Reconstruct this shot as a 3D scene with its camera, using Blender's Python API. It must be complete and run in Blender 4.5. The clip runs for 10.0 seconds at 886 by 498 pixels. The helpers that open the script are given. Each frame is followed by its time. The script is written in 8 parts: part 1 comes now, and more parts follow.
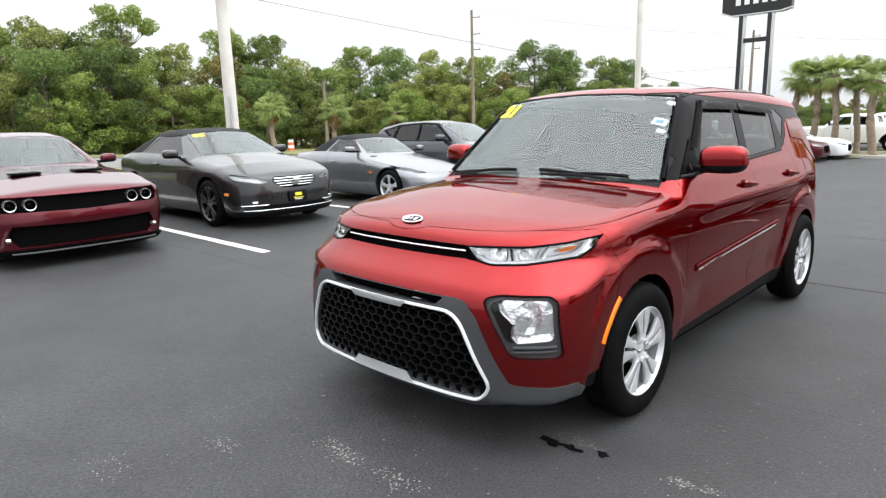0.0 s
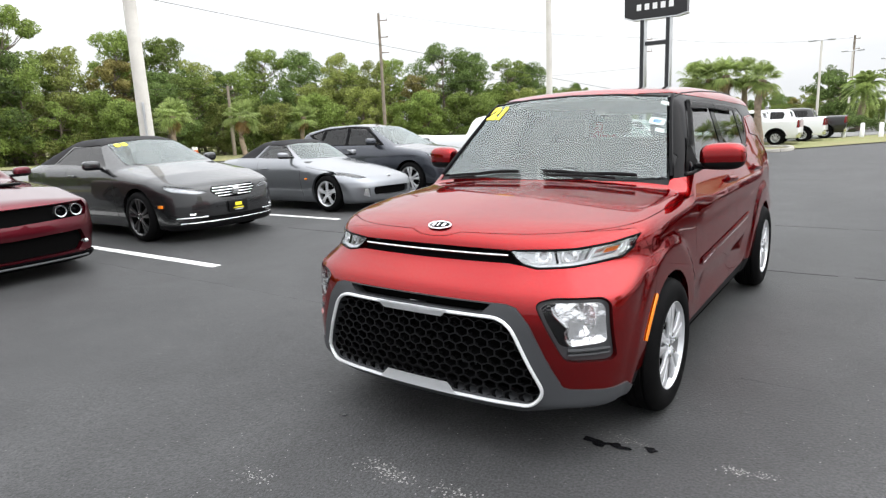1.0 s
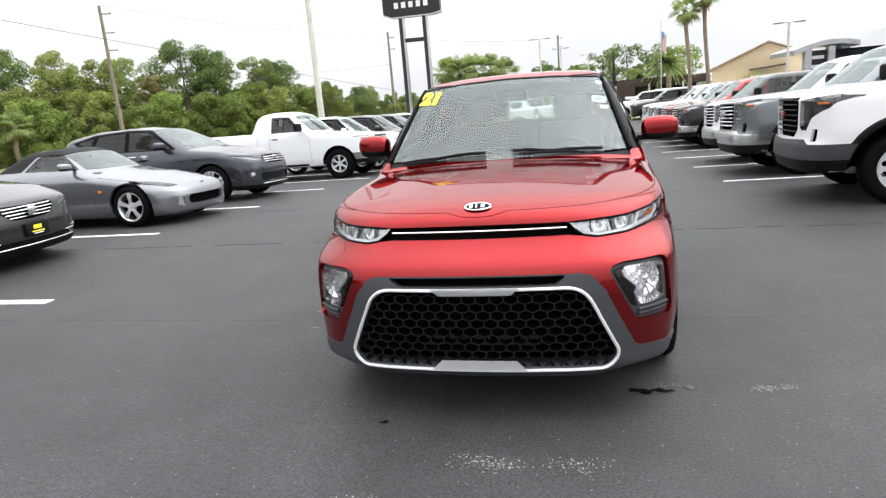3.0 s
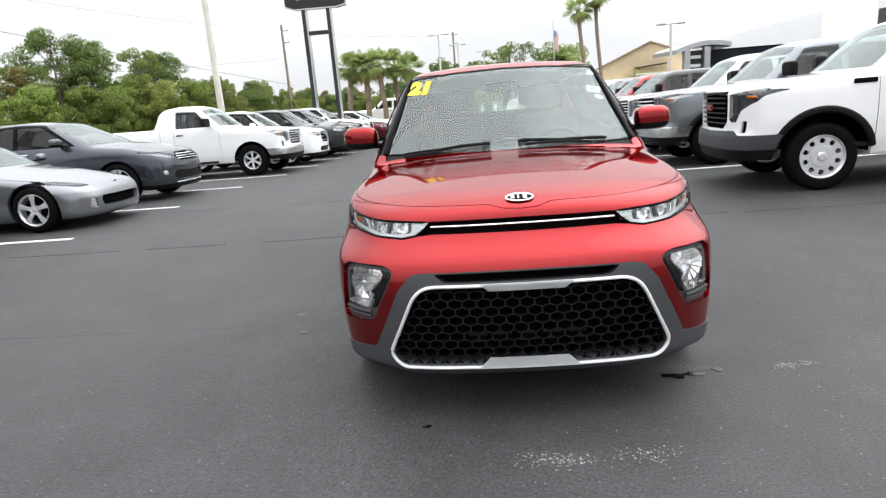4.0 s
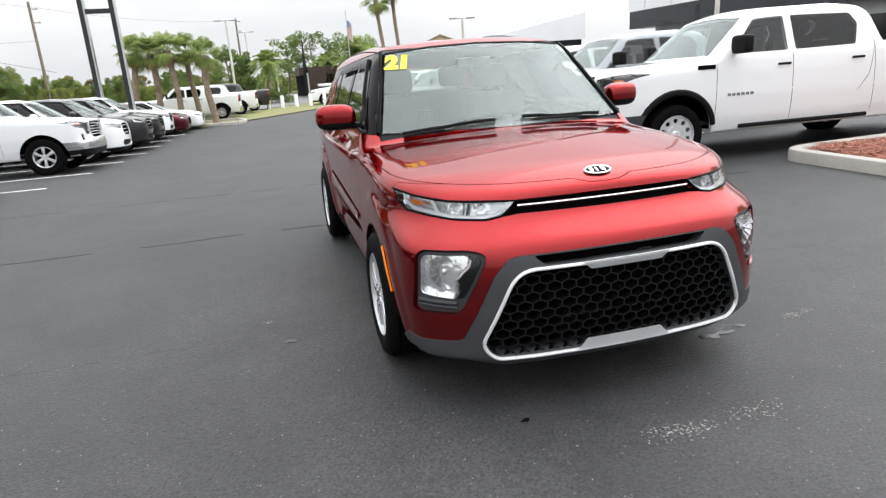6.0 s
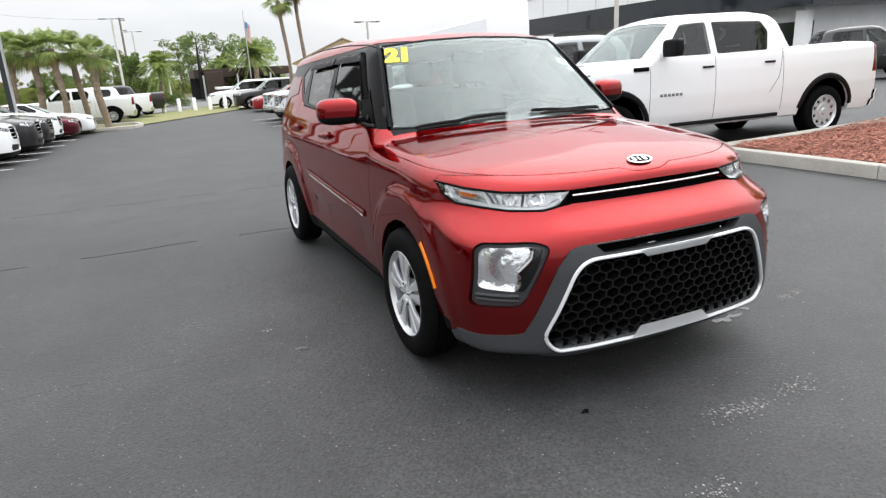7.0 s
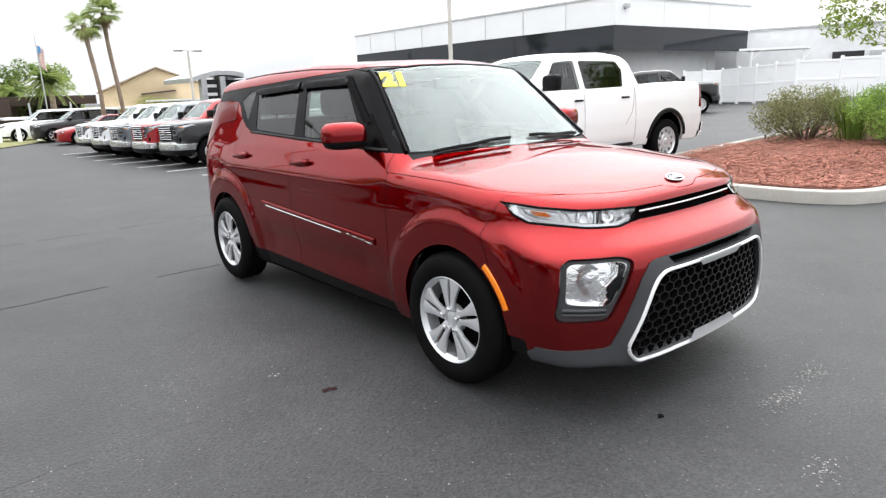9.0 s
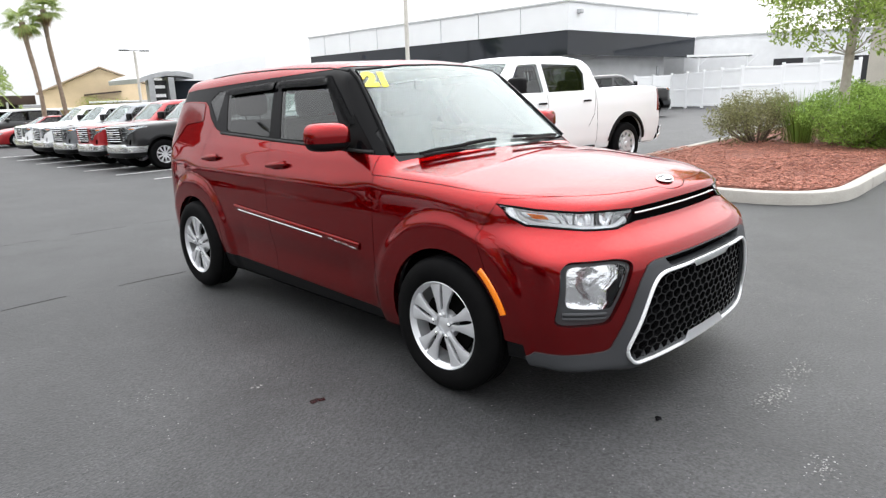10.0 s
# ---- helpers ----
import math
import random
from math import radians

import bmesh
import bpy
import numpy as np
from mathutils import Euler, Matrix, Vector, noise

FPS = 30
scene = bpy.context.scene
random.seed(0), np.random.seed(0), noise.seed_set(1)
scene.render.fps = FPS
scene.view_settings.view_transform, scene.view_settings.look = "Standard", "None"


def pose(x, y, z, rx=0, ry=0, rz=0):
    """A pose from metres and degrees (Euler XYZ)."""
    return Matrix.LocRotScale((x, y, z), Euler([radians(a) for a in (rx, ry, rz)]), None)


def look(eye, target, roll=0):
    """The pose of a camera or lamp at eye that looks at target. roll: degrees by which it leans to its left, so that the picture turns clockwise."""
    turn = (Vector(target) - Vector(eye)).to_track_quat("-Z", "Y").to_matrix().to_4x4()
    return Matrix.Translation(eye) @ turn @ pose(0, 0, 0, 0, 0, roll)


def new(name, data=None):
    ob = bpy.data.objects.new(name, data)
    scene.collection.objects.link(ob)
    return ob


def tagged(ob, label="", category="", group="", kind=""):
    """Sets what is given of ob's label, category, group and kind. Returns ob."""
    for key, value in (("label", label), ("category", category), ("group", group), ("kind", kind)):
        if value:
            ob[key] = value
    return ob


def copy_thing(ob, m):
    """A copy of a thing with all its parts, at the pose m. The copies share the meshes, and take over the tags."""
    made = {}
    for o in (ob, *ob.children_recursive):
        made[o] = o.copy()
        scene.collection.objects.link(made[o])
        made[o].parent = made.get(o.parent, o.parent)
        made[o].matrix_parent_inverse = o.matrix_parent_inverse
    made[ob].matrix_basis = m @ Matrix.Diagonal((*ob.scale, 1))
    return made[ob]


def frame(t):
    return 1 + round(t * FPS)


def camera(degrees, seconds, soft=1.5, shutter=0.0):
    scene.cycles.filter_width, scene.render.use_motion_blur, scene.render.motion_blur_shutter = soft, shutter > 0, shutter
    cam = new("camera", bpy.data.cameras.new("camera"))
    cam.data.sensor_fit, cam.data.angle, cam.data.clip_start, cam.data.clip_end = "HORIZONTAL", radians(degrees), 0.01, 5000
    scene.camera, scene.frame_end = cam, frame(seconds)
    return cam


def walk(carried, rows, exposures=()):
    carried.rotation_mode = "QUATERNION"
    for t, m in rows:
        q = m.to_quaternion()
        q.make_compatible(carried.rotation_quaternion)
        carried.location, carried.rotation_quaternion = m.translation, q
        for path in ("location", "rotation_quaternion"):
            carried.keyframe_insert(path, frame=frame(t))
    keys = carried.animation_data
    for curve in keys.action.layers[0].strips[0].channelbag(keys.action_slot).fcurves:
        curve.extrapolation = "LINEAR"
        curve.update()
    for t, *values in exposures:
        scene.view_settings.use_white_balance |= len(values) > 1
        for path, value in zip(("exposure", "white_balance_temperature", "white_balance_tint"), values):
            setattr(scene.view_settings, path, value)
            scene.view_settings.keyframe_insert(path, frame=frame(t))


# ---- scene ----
cam = camera(70.3, 10.0, soft=1.3)
PATH = [
    (0, (2.183, -2.678, 1.419), (0.822, -1.268, 1.02), -1.6),
    (0.5, (1.964, -2.844, 1.431), (0.703, -1.344, 1.031), -2.2),
    (1, (1.705, -2.973, 1.44), (0.56, -1.383, 1.04), -2.6),
    (1.5, (1.424, -3.161, 1.463), (0.436, -1.47, 1.056), -3.2),
    (2, (1.102, -3.247, 1.443), (0.28, -1.474, 1.017), -3.7),
    (2.5, (0.814, -3.381, 1.428), (0.182, -1.533, 0.995), -4.2),
    (2.7, (0.689, -3.438, 1.438), (0.133, -1.568, 0.997), -4.5),
    (3.8, (-0.016, -3.412, 1.439), (-0.233, -1.482, 0.963), -4.6),
    (4, (-0.155, -3.4, 1.448), (-0.296, -1.466, 0.959), -4.5),
    (4.5, (-0.465, -3.325, 1.443), (-0.426, -1.394, 0.926), -4.6),
    (5, (-0.76, -3.246, 1.442), (-0.614, -1.32, 0.922), -4.2),
    (5.5, (-1.084, -3.171, 1.441), (-0.756, -1.273, 0.902), -4.1),
    (6, (-1.345, -3.033, 1.43), (-0.854, -1.176, 0.872), -3.8),
    (6.2, (-1.439, -2.966, 1.417), (-0.884, -1.129, 0.855), -3.9),
    (7.3, (-2.072, -2.677, 1.399), (-1.224, -0.952, 0.845), -2.9),
    (7.5, (-2.169, -2.619, 1.4), (-1.28, -0.913, 0.853), -2.9),
    (8, (-2.433, -2.457, 1.4), (-1.422, -0.809, 0.889), -2.4),
    (8.5, (-2.639, -2.294, 1.389), (-1.491, -0.734, 0.892), -2.2),
    (9, (-2.759, -2.156, 1.391), (-1.501, -0.679, 0.905), -2.0),
    (9.5, (-2.847, -2.074, 1.392), (-1.513, -0.664, 0.91), -1.8),
    (10, (-2.836, -1.986, 1.383), (-1.472, -0.605, 0.902), -1.6),
]
walk(cam, [(t, look(eye, target, roll)) for t, eye, target, roll in PATH], ((0, 0.41), (5, 0.37), (6, 0.28), (7.5, 0.26), (8.5, 0.50), (10, 0.48)))

# ---- daylight: bright overcast sky ----
world = bpy.data.worlds.new("overcast_sky")
scene.world = world
world.use_nodes = True
wt = world.node_tree
wt.nodes.clear()
w_out = wt.nodes.new("ShaderNodeOutputWorld")
w_bg = wt.nodes.new("ShaderNodeBackground")
w_sky = wt.nodes.new("ShaderNodeTexSky")
w_sky.sky_type = "NISHITA"
w_sky.sun_disc = False
w_sky.sun_elevation, w_sky.sun_rotation = radians(44), radians(73)
w_sky.air_density, w_sky.dust_density, w_sky.ozone_density = 1.0, 4.0, 1.0
# cloud deck over the sky
w_co = wt.nodes.new("ShaderNodeTexCoord")
w_map = wt.nodes.new("ShaderNodeMapping")
w_map.inputs["Scale"].default_value = (1.0, 1.0, 3.5)
w_noise = wt.nodes.new("ShaderNodeTexNoise")
w_noise.inputs["Scale"].default_value, w_noise.inputs["Detail"].default_value = 2.2, 7.0
w_noise.inputs["Roughness"].default_value = 0.55
w_ramp = wt.nodes.new("ShaderNodeValToRGB")
w_ramp.color_ramp.elements[0].position, w_ramp.color_ramp.elements[0].color = 0.30, (0.84, 0.87, 0.91, 1)
w_ramp.color_ramp.elements[1].position, w_ramp.color_ramp.elements[1].color = 0.68, (1.06, 1.06, 1.07, 1)
w_mix = wt.nodes.new("ShaderNodeMix")
w_mix.data_type = "RGBA"
w_mix.inputs[0].default_value = 0.93
wt.links.new(w_co.outputs["Generated"], w_map.inputs["Vector"])
wt.links.new(w_map.outputs["Vector"], w_noise.inputs["Vector"])
wt.links.new(w_noise.outputs["Fac"], w_ramp.inputs["Fac"])
wt.links.new(w_sky.outputs["Color"], w_mix.inputs[6])
# an overcast sky is several times as bright overhead as at the horizon
w_sep = wt.nodes.new("ShaderNodeSeparateXYZ")
wt.links.new(w_co.outputs["Generated"], w_sep.inputs[0])
w_grad = wt.nodes.new("ShaderNodeFloatCurve")
w_curve = w_grad.mapping.curves[0]
w_curve.points[0].location, w_curve.points[1].location = (0.0, 0.150), (1.0, 0.55)
for a_, b_ in ((0.22, 0.20), (0.5, 0.31)):
    w_curve.points.new(a_, b_)
w_grad.mapping.update()
wt.links.new(w_sep.outputs["Z"], w_grad.inputs["Value"])
w_mul = wt.nodes.new("ShaderNodeVectorMath")
w_mul.operation = "SCALE"
wt.links.new(w_ramp.outputs["Color"], w_mul.inputs[0])
w_up = wt.nodes.new("ShaderNodeMath")
w_up.operation = "MULTIPLY"
w_up.inputs[1].default_value = 50.0
wt.links.new(w_grad.outputs[0], w_up.inputs[0])
# the veiled sun brightens the cloud round it
w_dot = wt.nodes.new("ShaderNodeVectorMath")
w_dot.operation = "DOT_PRODUCT"
w_dot.inputs[1].default_value = Vector((6.5, 2, 6.5)).normalized()
wt.links.new(w_co.outputs["Generated"], w_dot.inputs[0])
w_pos = wt.nodes.new("ShaderNodeMath")
w_pos.operation = "MAXIMUM"
w_pos.inputs[1].default_value = 0.0
wt.links.new(w_dot.outputs["Value"], w_pos.inputs[0])
w_pow = wt.nodes.new("ShaderNodeMath")
w_pow.operation = "POWER"
w_pow.inputs[1].default_value = 5.0
wt.links.new(w_pos.outputs[0], w_pow.inputs[0])
w_glow = wt.nodes.new("ShaderNodeMath")
w_glow.operation = "MULTIPLY_ADD"
w_glow.inputs[1].default_value, w_glow.inputs[2].default_value = 0.85, 1.05
wt.links.new(w_pow.outputs[0], w_glow.inputs[0])
w_both = wt.nodes.new("ShaderNodeMath")
w_both.operation = "MULTIPLY"
wt.links.new(w_up.outputs[0], w_both.inputs[0])
wt.links.new(w_glow.outputs[0], w_both.inputs[1])
wt.links.new(w_both.outputs[0], w_mul.inputs["Scale"])
wt.links.new(w_mul.outputs[0], w_mix.inputs[7])
wt.links.new(w_mix.outputs[2], w_bg.inputs["Color"])
wt.links.new(w_bg.outputs["Background"], w_out.inputs["Surface"])
w_bg.inputs["Strength"].default_value = 0.10
sun = new("sun", bpy.data.lights.new("sun", "SUN"))
sun.data.energy, sun.data.angle, sun.data.color = 0.5, radians(70), (1.0, 0.985, 0.96)
sun.matrix_world = look((6.5, 2, 6.5), (0, 0, 0))

# ---- materials ----
def material(name, color, rough=0.5, metal=0.0, coat=0.0, vary=0.0, scale=8.0, fine=0.0, fine_scale=200.0, bump=0.0, bump_scale=120.0,
             spec=0.5, rough_vary=0.0, tint=None, detail=5.0, sheen=0.0, random_vary=0.0, island=0.0, through_light=0.0):
    """A principled surface whose colour varies at two scales, with fine relief; tint is the second colour of the broad stains."""
    m = bpy.data.materials.new(name)
    m.use_nodes = True
    t = m.node_tree
    b = t.nodes["Principled BSDF"]
    b.inputs["Base Color"].default_value = (*color, 1)
    b.inputs["Roughness"].default_value, b.inputs["Metallic"].default_value = rough, metal
    b.inputs["Coat Weight"].default_value, b.inputs["Coat Roughness"].default_value = coat, 0.03
    b.inputs["Specular IOR Level"].default_value = spec
    if not (vary or fine or bump or rough_vary or random_vary or island):
        return m
    co = t.nodes.new("ShaderNodeTexCoord")

    def noise_node(s, d=5.0):
        n = t.nodes.new("ShaderNodeTexNoise")
        n.inputs["Scale"].default_value, n.inputs["Detail"].default_value = s, d
        t.links.new(co.outputs["Object"], n.inputs["Vector"])
        return n

    def mix(kind, a, fac, second):
        x = t.nodes.new("ShaderNodeMix")
        x.data_type, x.blend_type = "RGBA", kind
        x.clamp_factor = True
        if isinstance(fac, float):
            x.inputs[0].default_value = fac
        else:
            t.links.new(fac, x.inputs[0])
        if isinstance(a, tuple):
            x.inputs[6].default_value = (*a, 1)
        else:
            t.links.new(a, x.inputs[6])
        if isinstance(second, tuple):
            x.inputs[7].default_value = (*second, 1)
        else:
            t.links.new(second, x.inputs[7])
        return x.outputs[2]
    out = tuple(color)
    if vary:
        n = noise_node(scale, detail)
        r = t.nodes.new("ShaderNodeMapRange")
        r.inputs[1].default_value, r.inputs[2].default_value, r.inputs[4].default_value = 0.35, 0.68, vary
        t.links.new(n.outputs["Fac"], r.inputs[0])
        out = mix("MIX", out, r.outputs[0], tint or tuple(c * 0.4 for c in color))
    if fine:
        n = noise_node(fine_scale, 3.0)
        r = t.nodes.new("ShaderNodeMapRange")
        r.inputs[1].default_value, r.inputs[2].default_value = 0.3, 0.7
        r.inputs[3].default_value, r.inputs[4].default_value = 1 - fine, 1 + fine
        t.links.new(n.outputs["Fac"], r.inputs[0])
        x = t.nodes.new("ShaderNodeVectorMath")
        x.operation = "SCALE"
        if isinstance(out, tuple):
            x.inputs[0].default_value = out
        else:
            t.links.new(out, x.inputs[0])
        t.links.new(r.outputs[0], x.inputs["Scale"])
        out = x.outputs[0]
    for amount, source in ((random_vary, ("ShaderNodeObjectInfo", "Random")), (island, ("ShaderNodeNewGeometry", "Random Per Island"))):
        if amount:
            i = t.nodes.new(source[0])
            r = t.nodes.new("ShaderNodeMapRange")
            r.inputs[3].default_value, r.inputs[4].default_value = 1 - amount, 1 + amount
            t.links.new(i.outputs[source[1]], r.inputs[0])
            x = t.nodes.new("ShaderNodeVectorMath")
            x.operation = "SCALE"
            if isinstance(out, tuple):
                x.inputs[0].default_value = out
            else:
                t.links.new(out, x.inputs[0])
            t.links.new(r.outputs[0], x.inputs["Scale"])
            out = x.outputs[0]
    if not isinstance(out, tuple):
        t.links.new(out, b.inputs["Base Color"])
    if through_light:
        tl = t.nodes.new("ShaderNodeBsdfTranslucent")
        x = t.nodes.new("ShaderNodeMixShader")
        x.inputs[0].default_value = through_light
        t.links.new(out, tl.inputs[0])
        t.links.new(b.outputs[0], x.inputs[1])
        t.links.new(tl.outputs[0], x.inputs[2])
        t.links.new(x.outputs[0], t.nodes["Material Output"].inputs[0])
    if rough_vary:
        n = noise_node(scale * 2.3, 4.0)
        r = t.nodes.new("ShaderNodeMapRange")
        r.inputs[3].default_value, r.inputs[4].default_value = max(0.02, rough - rough_vary), min(1, rough + rough_vary)
        t.links.new(n.outputs["Fac"], r.inputs[0])
        t.links.new(r.outputs[0], b.inputs["Roughness"])
    if bump:
        n = noise_node(bump_scale, 4.0)
        u = t.nodes.new("ShaderNodeBump")
        u.inputs["Strength"].default_value, u.inputs["Distance"].default_value = bump, 0.4 / bump_scale
        t.links.new(n.outputs["Fac"], u.inputs["Height"])
        t.links.new(u.outputs["Normal"], b.inputs["Normal"])
    return m


def paint(name, color, metal=0.55, rough=0.30, dust_haze=0.04, coat=1.0):
    """Clear-coated car paint with metal flake and a trace of dust."""
    m = material(name, color, rough=rough, metal=metal, coat=1.0, fine=0.10 if metal > 0.2 else 0.02, fine_scale=900.0,
                 vary=dust_haze, scale=3.0, tint=tuple(min(1, c * 1.25 + 0.004) for c in color))
    b = m.node_tree.nodes["Principled BSDF"]
    b.inputs["Coat Roughness"].default_value, b.inputs["Coat IOR"].default_value, b.inputs["Coat Weight"].default_value = 0.012, 1.4, coat
    return m


def pane(name, tint=(0.75, 0.85, 0.82), dark=0.0, ior=1.5, sky_film=0.0, shine=(1.0, 1.0, 1.0), rough=0.01):
    """A thin car window: clear or smoked, with a real gloss and an optional painted veil of dust and sky haze."""
    m = bpy.data.materials.new(name)
    m.use_nodes = True
    t = m.node_tree
    t.nodes.clear()
    out = t.nodes.new("ShaderNodeOutputMaterial")
    clear = t.nodes.new("ShaderNodeBsdfTransparent")
    clear.inputs[0].default_value = tuple(c * (1 - dark) for c in tint) + (1,)
    gloss = t.nodes.new("ShaderNodeBsdfGlossy")
    gloss.inputs["Roughness"].default_value = rough
    gloss.inputs["Color"].default_value = (*shine, 1)
    fr = t.nodes.new("ShaderNodeFresnel")
    fr.inputs[0].default_value = ior
    x = t.nodes.new("ShaderNodeMixShader")
    t.links.new(fr.outputs[0], x.inputs[0])
    t.links.new(clear.outputs[0], x.inputs[1])
    t.links.new(gloss.outputs[0], x.inputs[2])
    # pale diffuse layer: dust, and reflected sky painted on as haze
    if sky_film:
        dust_haze = t.nodes.new("ShaderNodeBsdfDiffuse")
        dust_haze.inputs[0].default_value = (0.74, 0.80, 0.78, 1)
        y = t.nodes.new("ShaderNodeMixShader")
        y.inputs[0].default_value = sky_film
        t.links.new(x.outputs[0], y.inputs[1])
        t.links.new(dust_haze.outputs[0], y.inputs[2])
        x = y
    t.links.new(x.outputs[0], out.inputs[0])
    return m


RED = paint("candy_red_paint", (0.24, 0.0008, 0.003), metal=0.92, rough=0.22, coat=1.0, dust_haze=0.02)
RED.node_tree.nodes["Principled BSDF"].inputs["Specular IOR Level"].default_value = 0.0
RED.node_tree.nodes["Principled BSDF"].inputs["Specular Tint"].default_value = (0.75, 0.06, 0.06, 1)
RED.node_tree.nodes["Principled BSDF"].inputs["Coat IOR"].default_value = 1.43
MAROON = paint("dark_maroon_paint", (0.091, 0.0028, 0.0098), metal=0.8, rough=0.3)
GRAPHITE = paint("graphite_paint", (0.042, 0.0434, 0.0448), metal=0.8, rough=0.26)
SILVER_GREY = paint("silver_grey_paint", (0.21, 0.2205, 0.237), metal=0.75)
SLATE = paint("slate_grey_paint", (0.051, 0.057, 0.0705), metal=0.7, rough=0.26)
WHITE = paint("white_paint", (0.78, 0.79, 0.80), metal=0.0, rough=0.4)
BLACK = paint("black_paint", (0.006, 0.006, 0.007), metal=0.0, rough=0.3)
STEEL_GREY = paint("steel_grey_paint", (0.182, 0.196, 0.21), metal=0.7)
BRIGHT_RED = paint("bright_red_paint", (0.30, 0.008, 0.012), metal=0.3)
TYRE = material("tyre_rubber", (0.0045, 0.0045, 0.0048), rough=0.6, vary=0.5, scale=14, tint=(0.008, 0.008, 0.008), bump=0.15, bump_scale=300, spec=0.03)
CHROME = material("chrome", (0.82, 0.83, 0.84), rough=0.06, metal=1.0)
SATIN = material("satin_silver", (0.80, 0.81, 0.82), rough=0.24, metal=1.0, fine=0.05, fine_scale=500)
ALLOY = material("silver_wheel_paint", (0.60, 0.61, 0.63), rough=0.3, metal=0.45, coat=0.4, vary=0.12, scale=10)
DARK_ALLOY = material("black_wheel_paint", (0.012, 0.012, 0.013), rough=0.3, coat=0.5)
CLADDING = material("grey_textured_plastic", (0.048, 0.05, 0.054), rough=0.5, spec=0.3, bump=0.25, bump_scale=700, vary=0.12, scale=5)
PLASTIC = material("black_plastic", (0.005, 0.005, 0.0055), rough=0.5, spec=0.15, bump=0.1, bump_scale=400)
GRILLE_BLACK = material("glossy_black_grille_plastic", (0.006, 0.006, 0.0065), rough=0.2, spec=0.35)
GLOSS_BLACK = material("gloss_black_trim", (0.003, 0.003, 0.0035), rough=0.08, spec=0.05)
RUBBER = material("black_rubber_seal", (0.007, 0.007, 0.007), rough=0.7)
# near-black, no gloss: shade inside openings, wells and undersides is in this colour
LINER_SHADE = material("dark_inner_body_shade", (0.004, 0.004, 0.004), rough=0.95, spec=0.0)
# windscreen veil brightens the glass in place of more sky reflection
GLASS = pane("clear_car_glass", (0.84, 0.93, 0.89), ior=1.62, sky_film=0.08, shine=(0.92, 1.0, 1.0), rough=0.12)
TINTED = pane("tinted_car_glass", (0.66, 0.74, 0.71), dark=0.22, ior=1.5)
SMOKED = pane("smoked_car_glass", (0.5, 0.52, 0.52), dark=0.72, ior=1.4)
LENS = pane("lamp_lens", (0.95, 0.96, 0.97))
REFLECTOR = material("lamp_reflector", (0.93, 0.93, 0.94), rough=0.12, metal=0.9, bump=0.4, bump_scale=14)
INNER_LAMP = material("pale_lamp_interior", (0.60, 0.61, 0.62), rough=0.22, metal=0.8)
FRAME = material("bright_silver_trim", (0.78, 0.79, 0.80), rough=0.3, metal=0.35, fine=0.04, fine_scale=500)
LAMP_BACK = material("headlamp_back", (0.40, 0.41, 0.42), rough=0.25, metal=0.9, bump=0.6, bump_scale=40)
LAMP_DARK = material("black_headlamp_back", (0.02, 0.02, 0.022), rough=0.2, bump=0.4, bump_scale=40)
AMBER = material("amber_lens", (0.85, 0.22, 0.01), rough=0.15, coat=0.5)
RED_LENS = material("red_lens", (0.14, 0.004, 0.004), rough=0.12, coat=0.2)
FABRIC = material("dark_seat_cloth", (0.0845, 0.08788, 0.09295), rough=0.9, fine=0.3, fine_scale=350, bump=0.2, bump_scale=500)
DASH = material("dark_dash_plastic", (0.032, 0.034, 0.036), rough=0.6, bump=0.15, bump_scale=500)
HEADLINER = material("grey_headliner", (0.50, 0.50, 0.48), rough=0.95)
YELLOW = material("yellow_sticker", (0.93, 0.80, 0.03), rough=0.45)
PAPER = material("white_paper_sticker", (0.8, 0.82, 0.84), rough=0.6)
STICKER_BLUE = material("blue_sticker_print", (0.08, 0.25, 0.5), rough=0.6)
CANVAS = material("black_canvas_top", (0.010, 0.010, 0.011), rough=0.9, fine=0.3, fine_scale=400, bump=0.3, bump_scale=500)

# ---- shaping tools ----
def curve(points, soft=0.03):
    """A softly rounded line through (a, b) points, as a function of arrays."""
    p = np.array(points, float)
    step = 0.004
    a = np.arange(p[0, 0] - 4 * soft - 0.05, p[-1, 0] + 4 * soft + 0.05, step)
    slope0 = (p[1, 1] - p[0, 1]) / (p[1, 0] - p[0, 0])
    slope1 = (p[-1, 1] - p[-2, 1]) / (p[-1, 0] - p[-2, 0])
    b = np.interp(a, p[:, 0], p[:, 1])
    b = np.where(a < p[0, 0], p[0, 1] + slope0 * (a - p[0, 0]), b)
    b = np.where(a > p[-1, 0], p[-1, 1] + slope1 * (a - p[-1, 0]), b)
    n = int(3 * soft / step)
    if n > 0:
        k = np.exp(-0.5 * (np.arange(-n, n + 1) * step / soft) ** 2)
        b = np.convolve(np.pad(b, n, mode="edge"), k / k.sum(), mode="valid")
    return lambda v: np.interp(v, a, b)


def smax(a, b, k):
    h = np.maximum(k - np.abs(a - b), 0) / k
    return np.maximum(a, b) + h * h * k * 0.25


def gradient(field, p, e=0.002):
    g = np.empty_like(p)
    for i in range(3):
        d = np.zeros(3)
        d[i] = e
        g[:, i] = (field(*(p + d).T) - field(*(p - d).T)) / (2 * e)
    return g


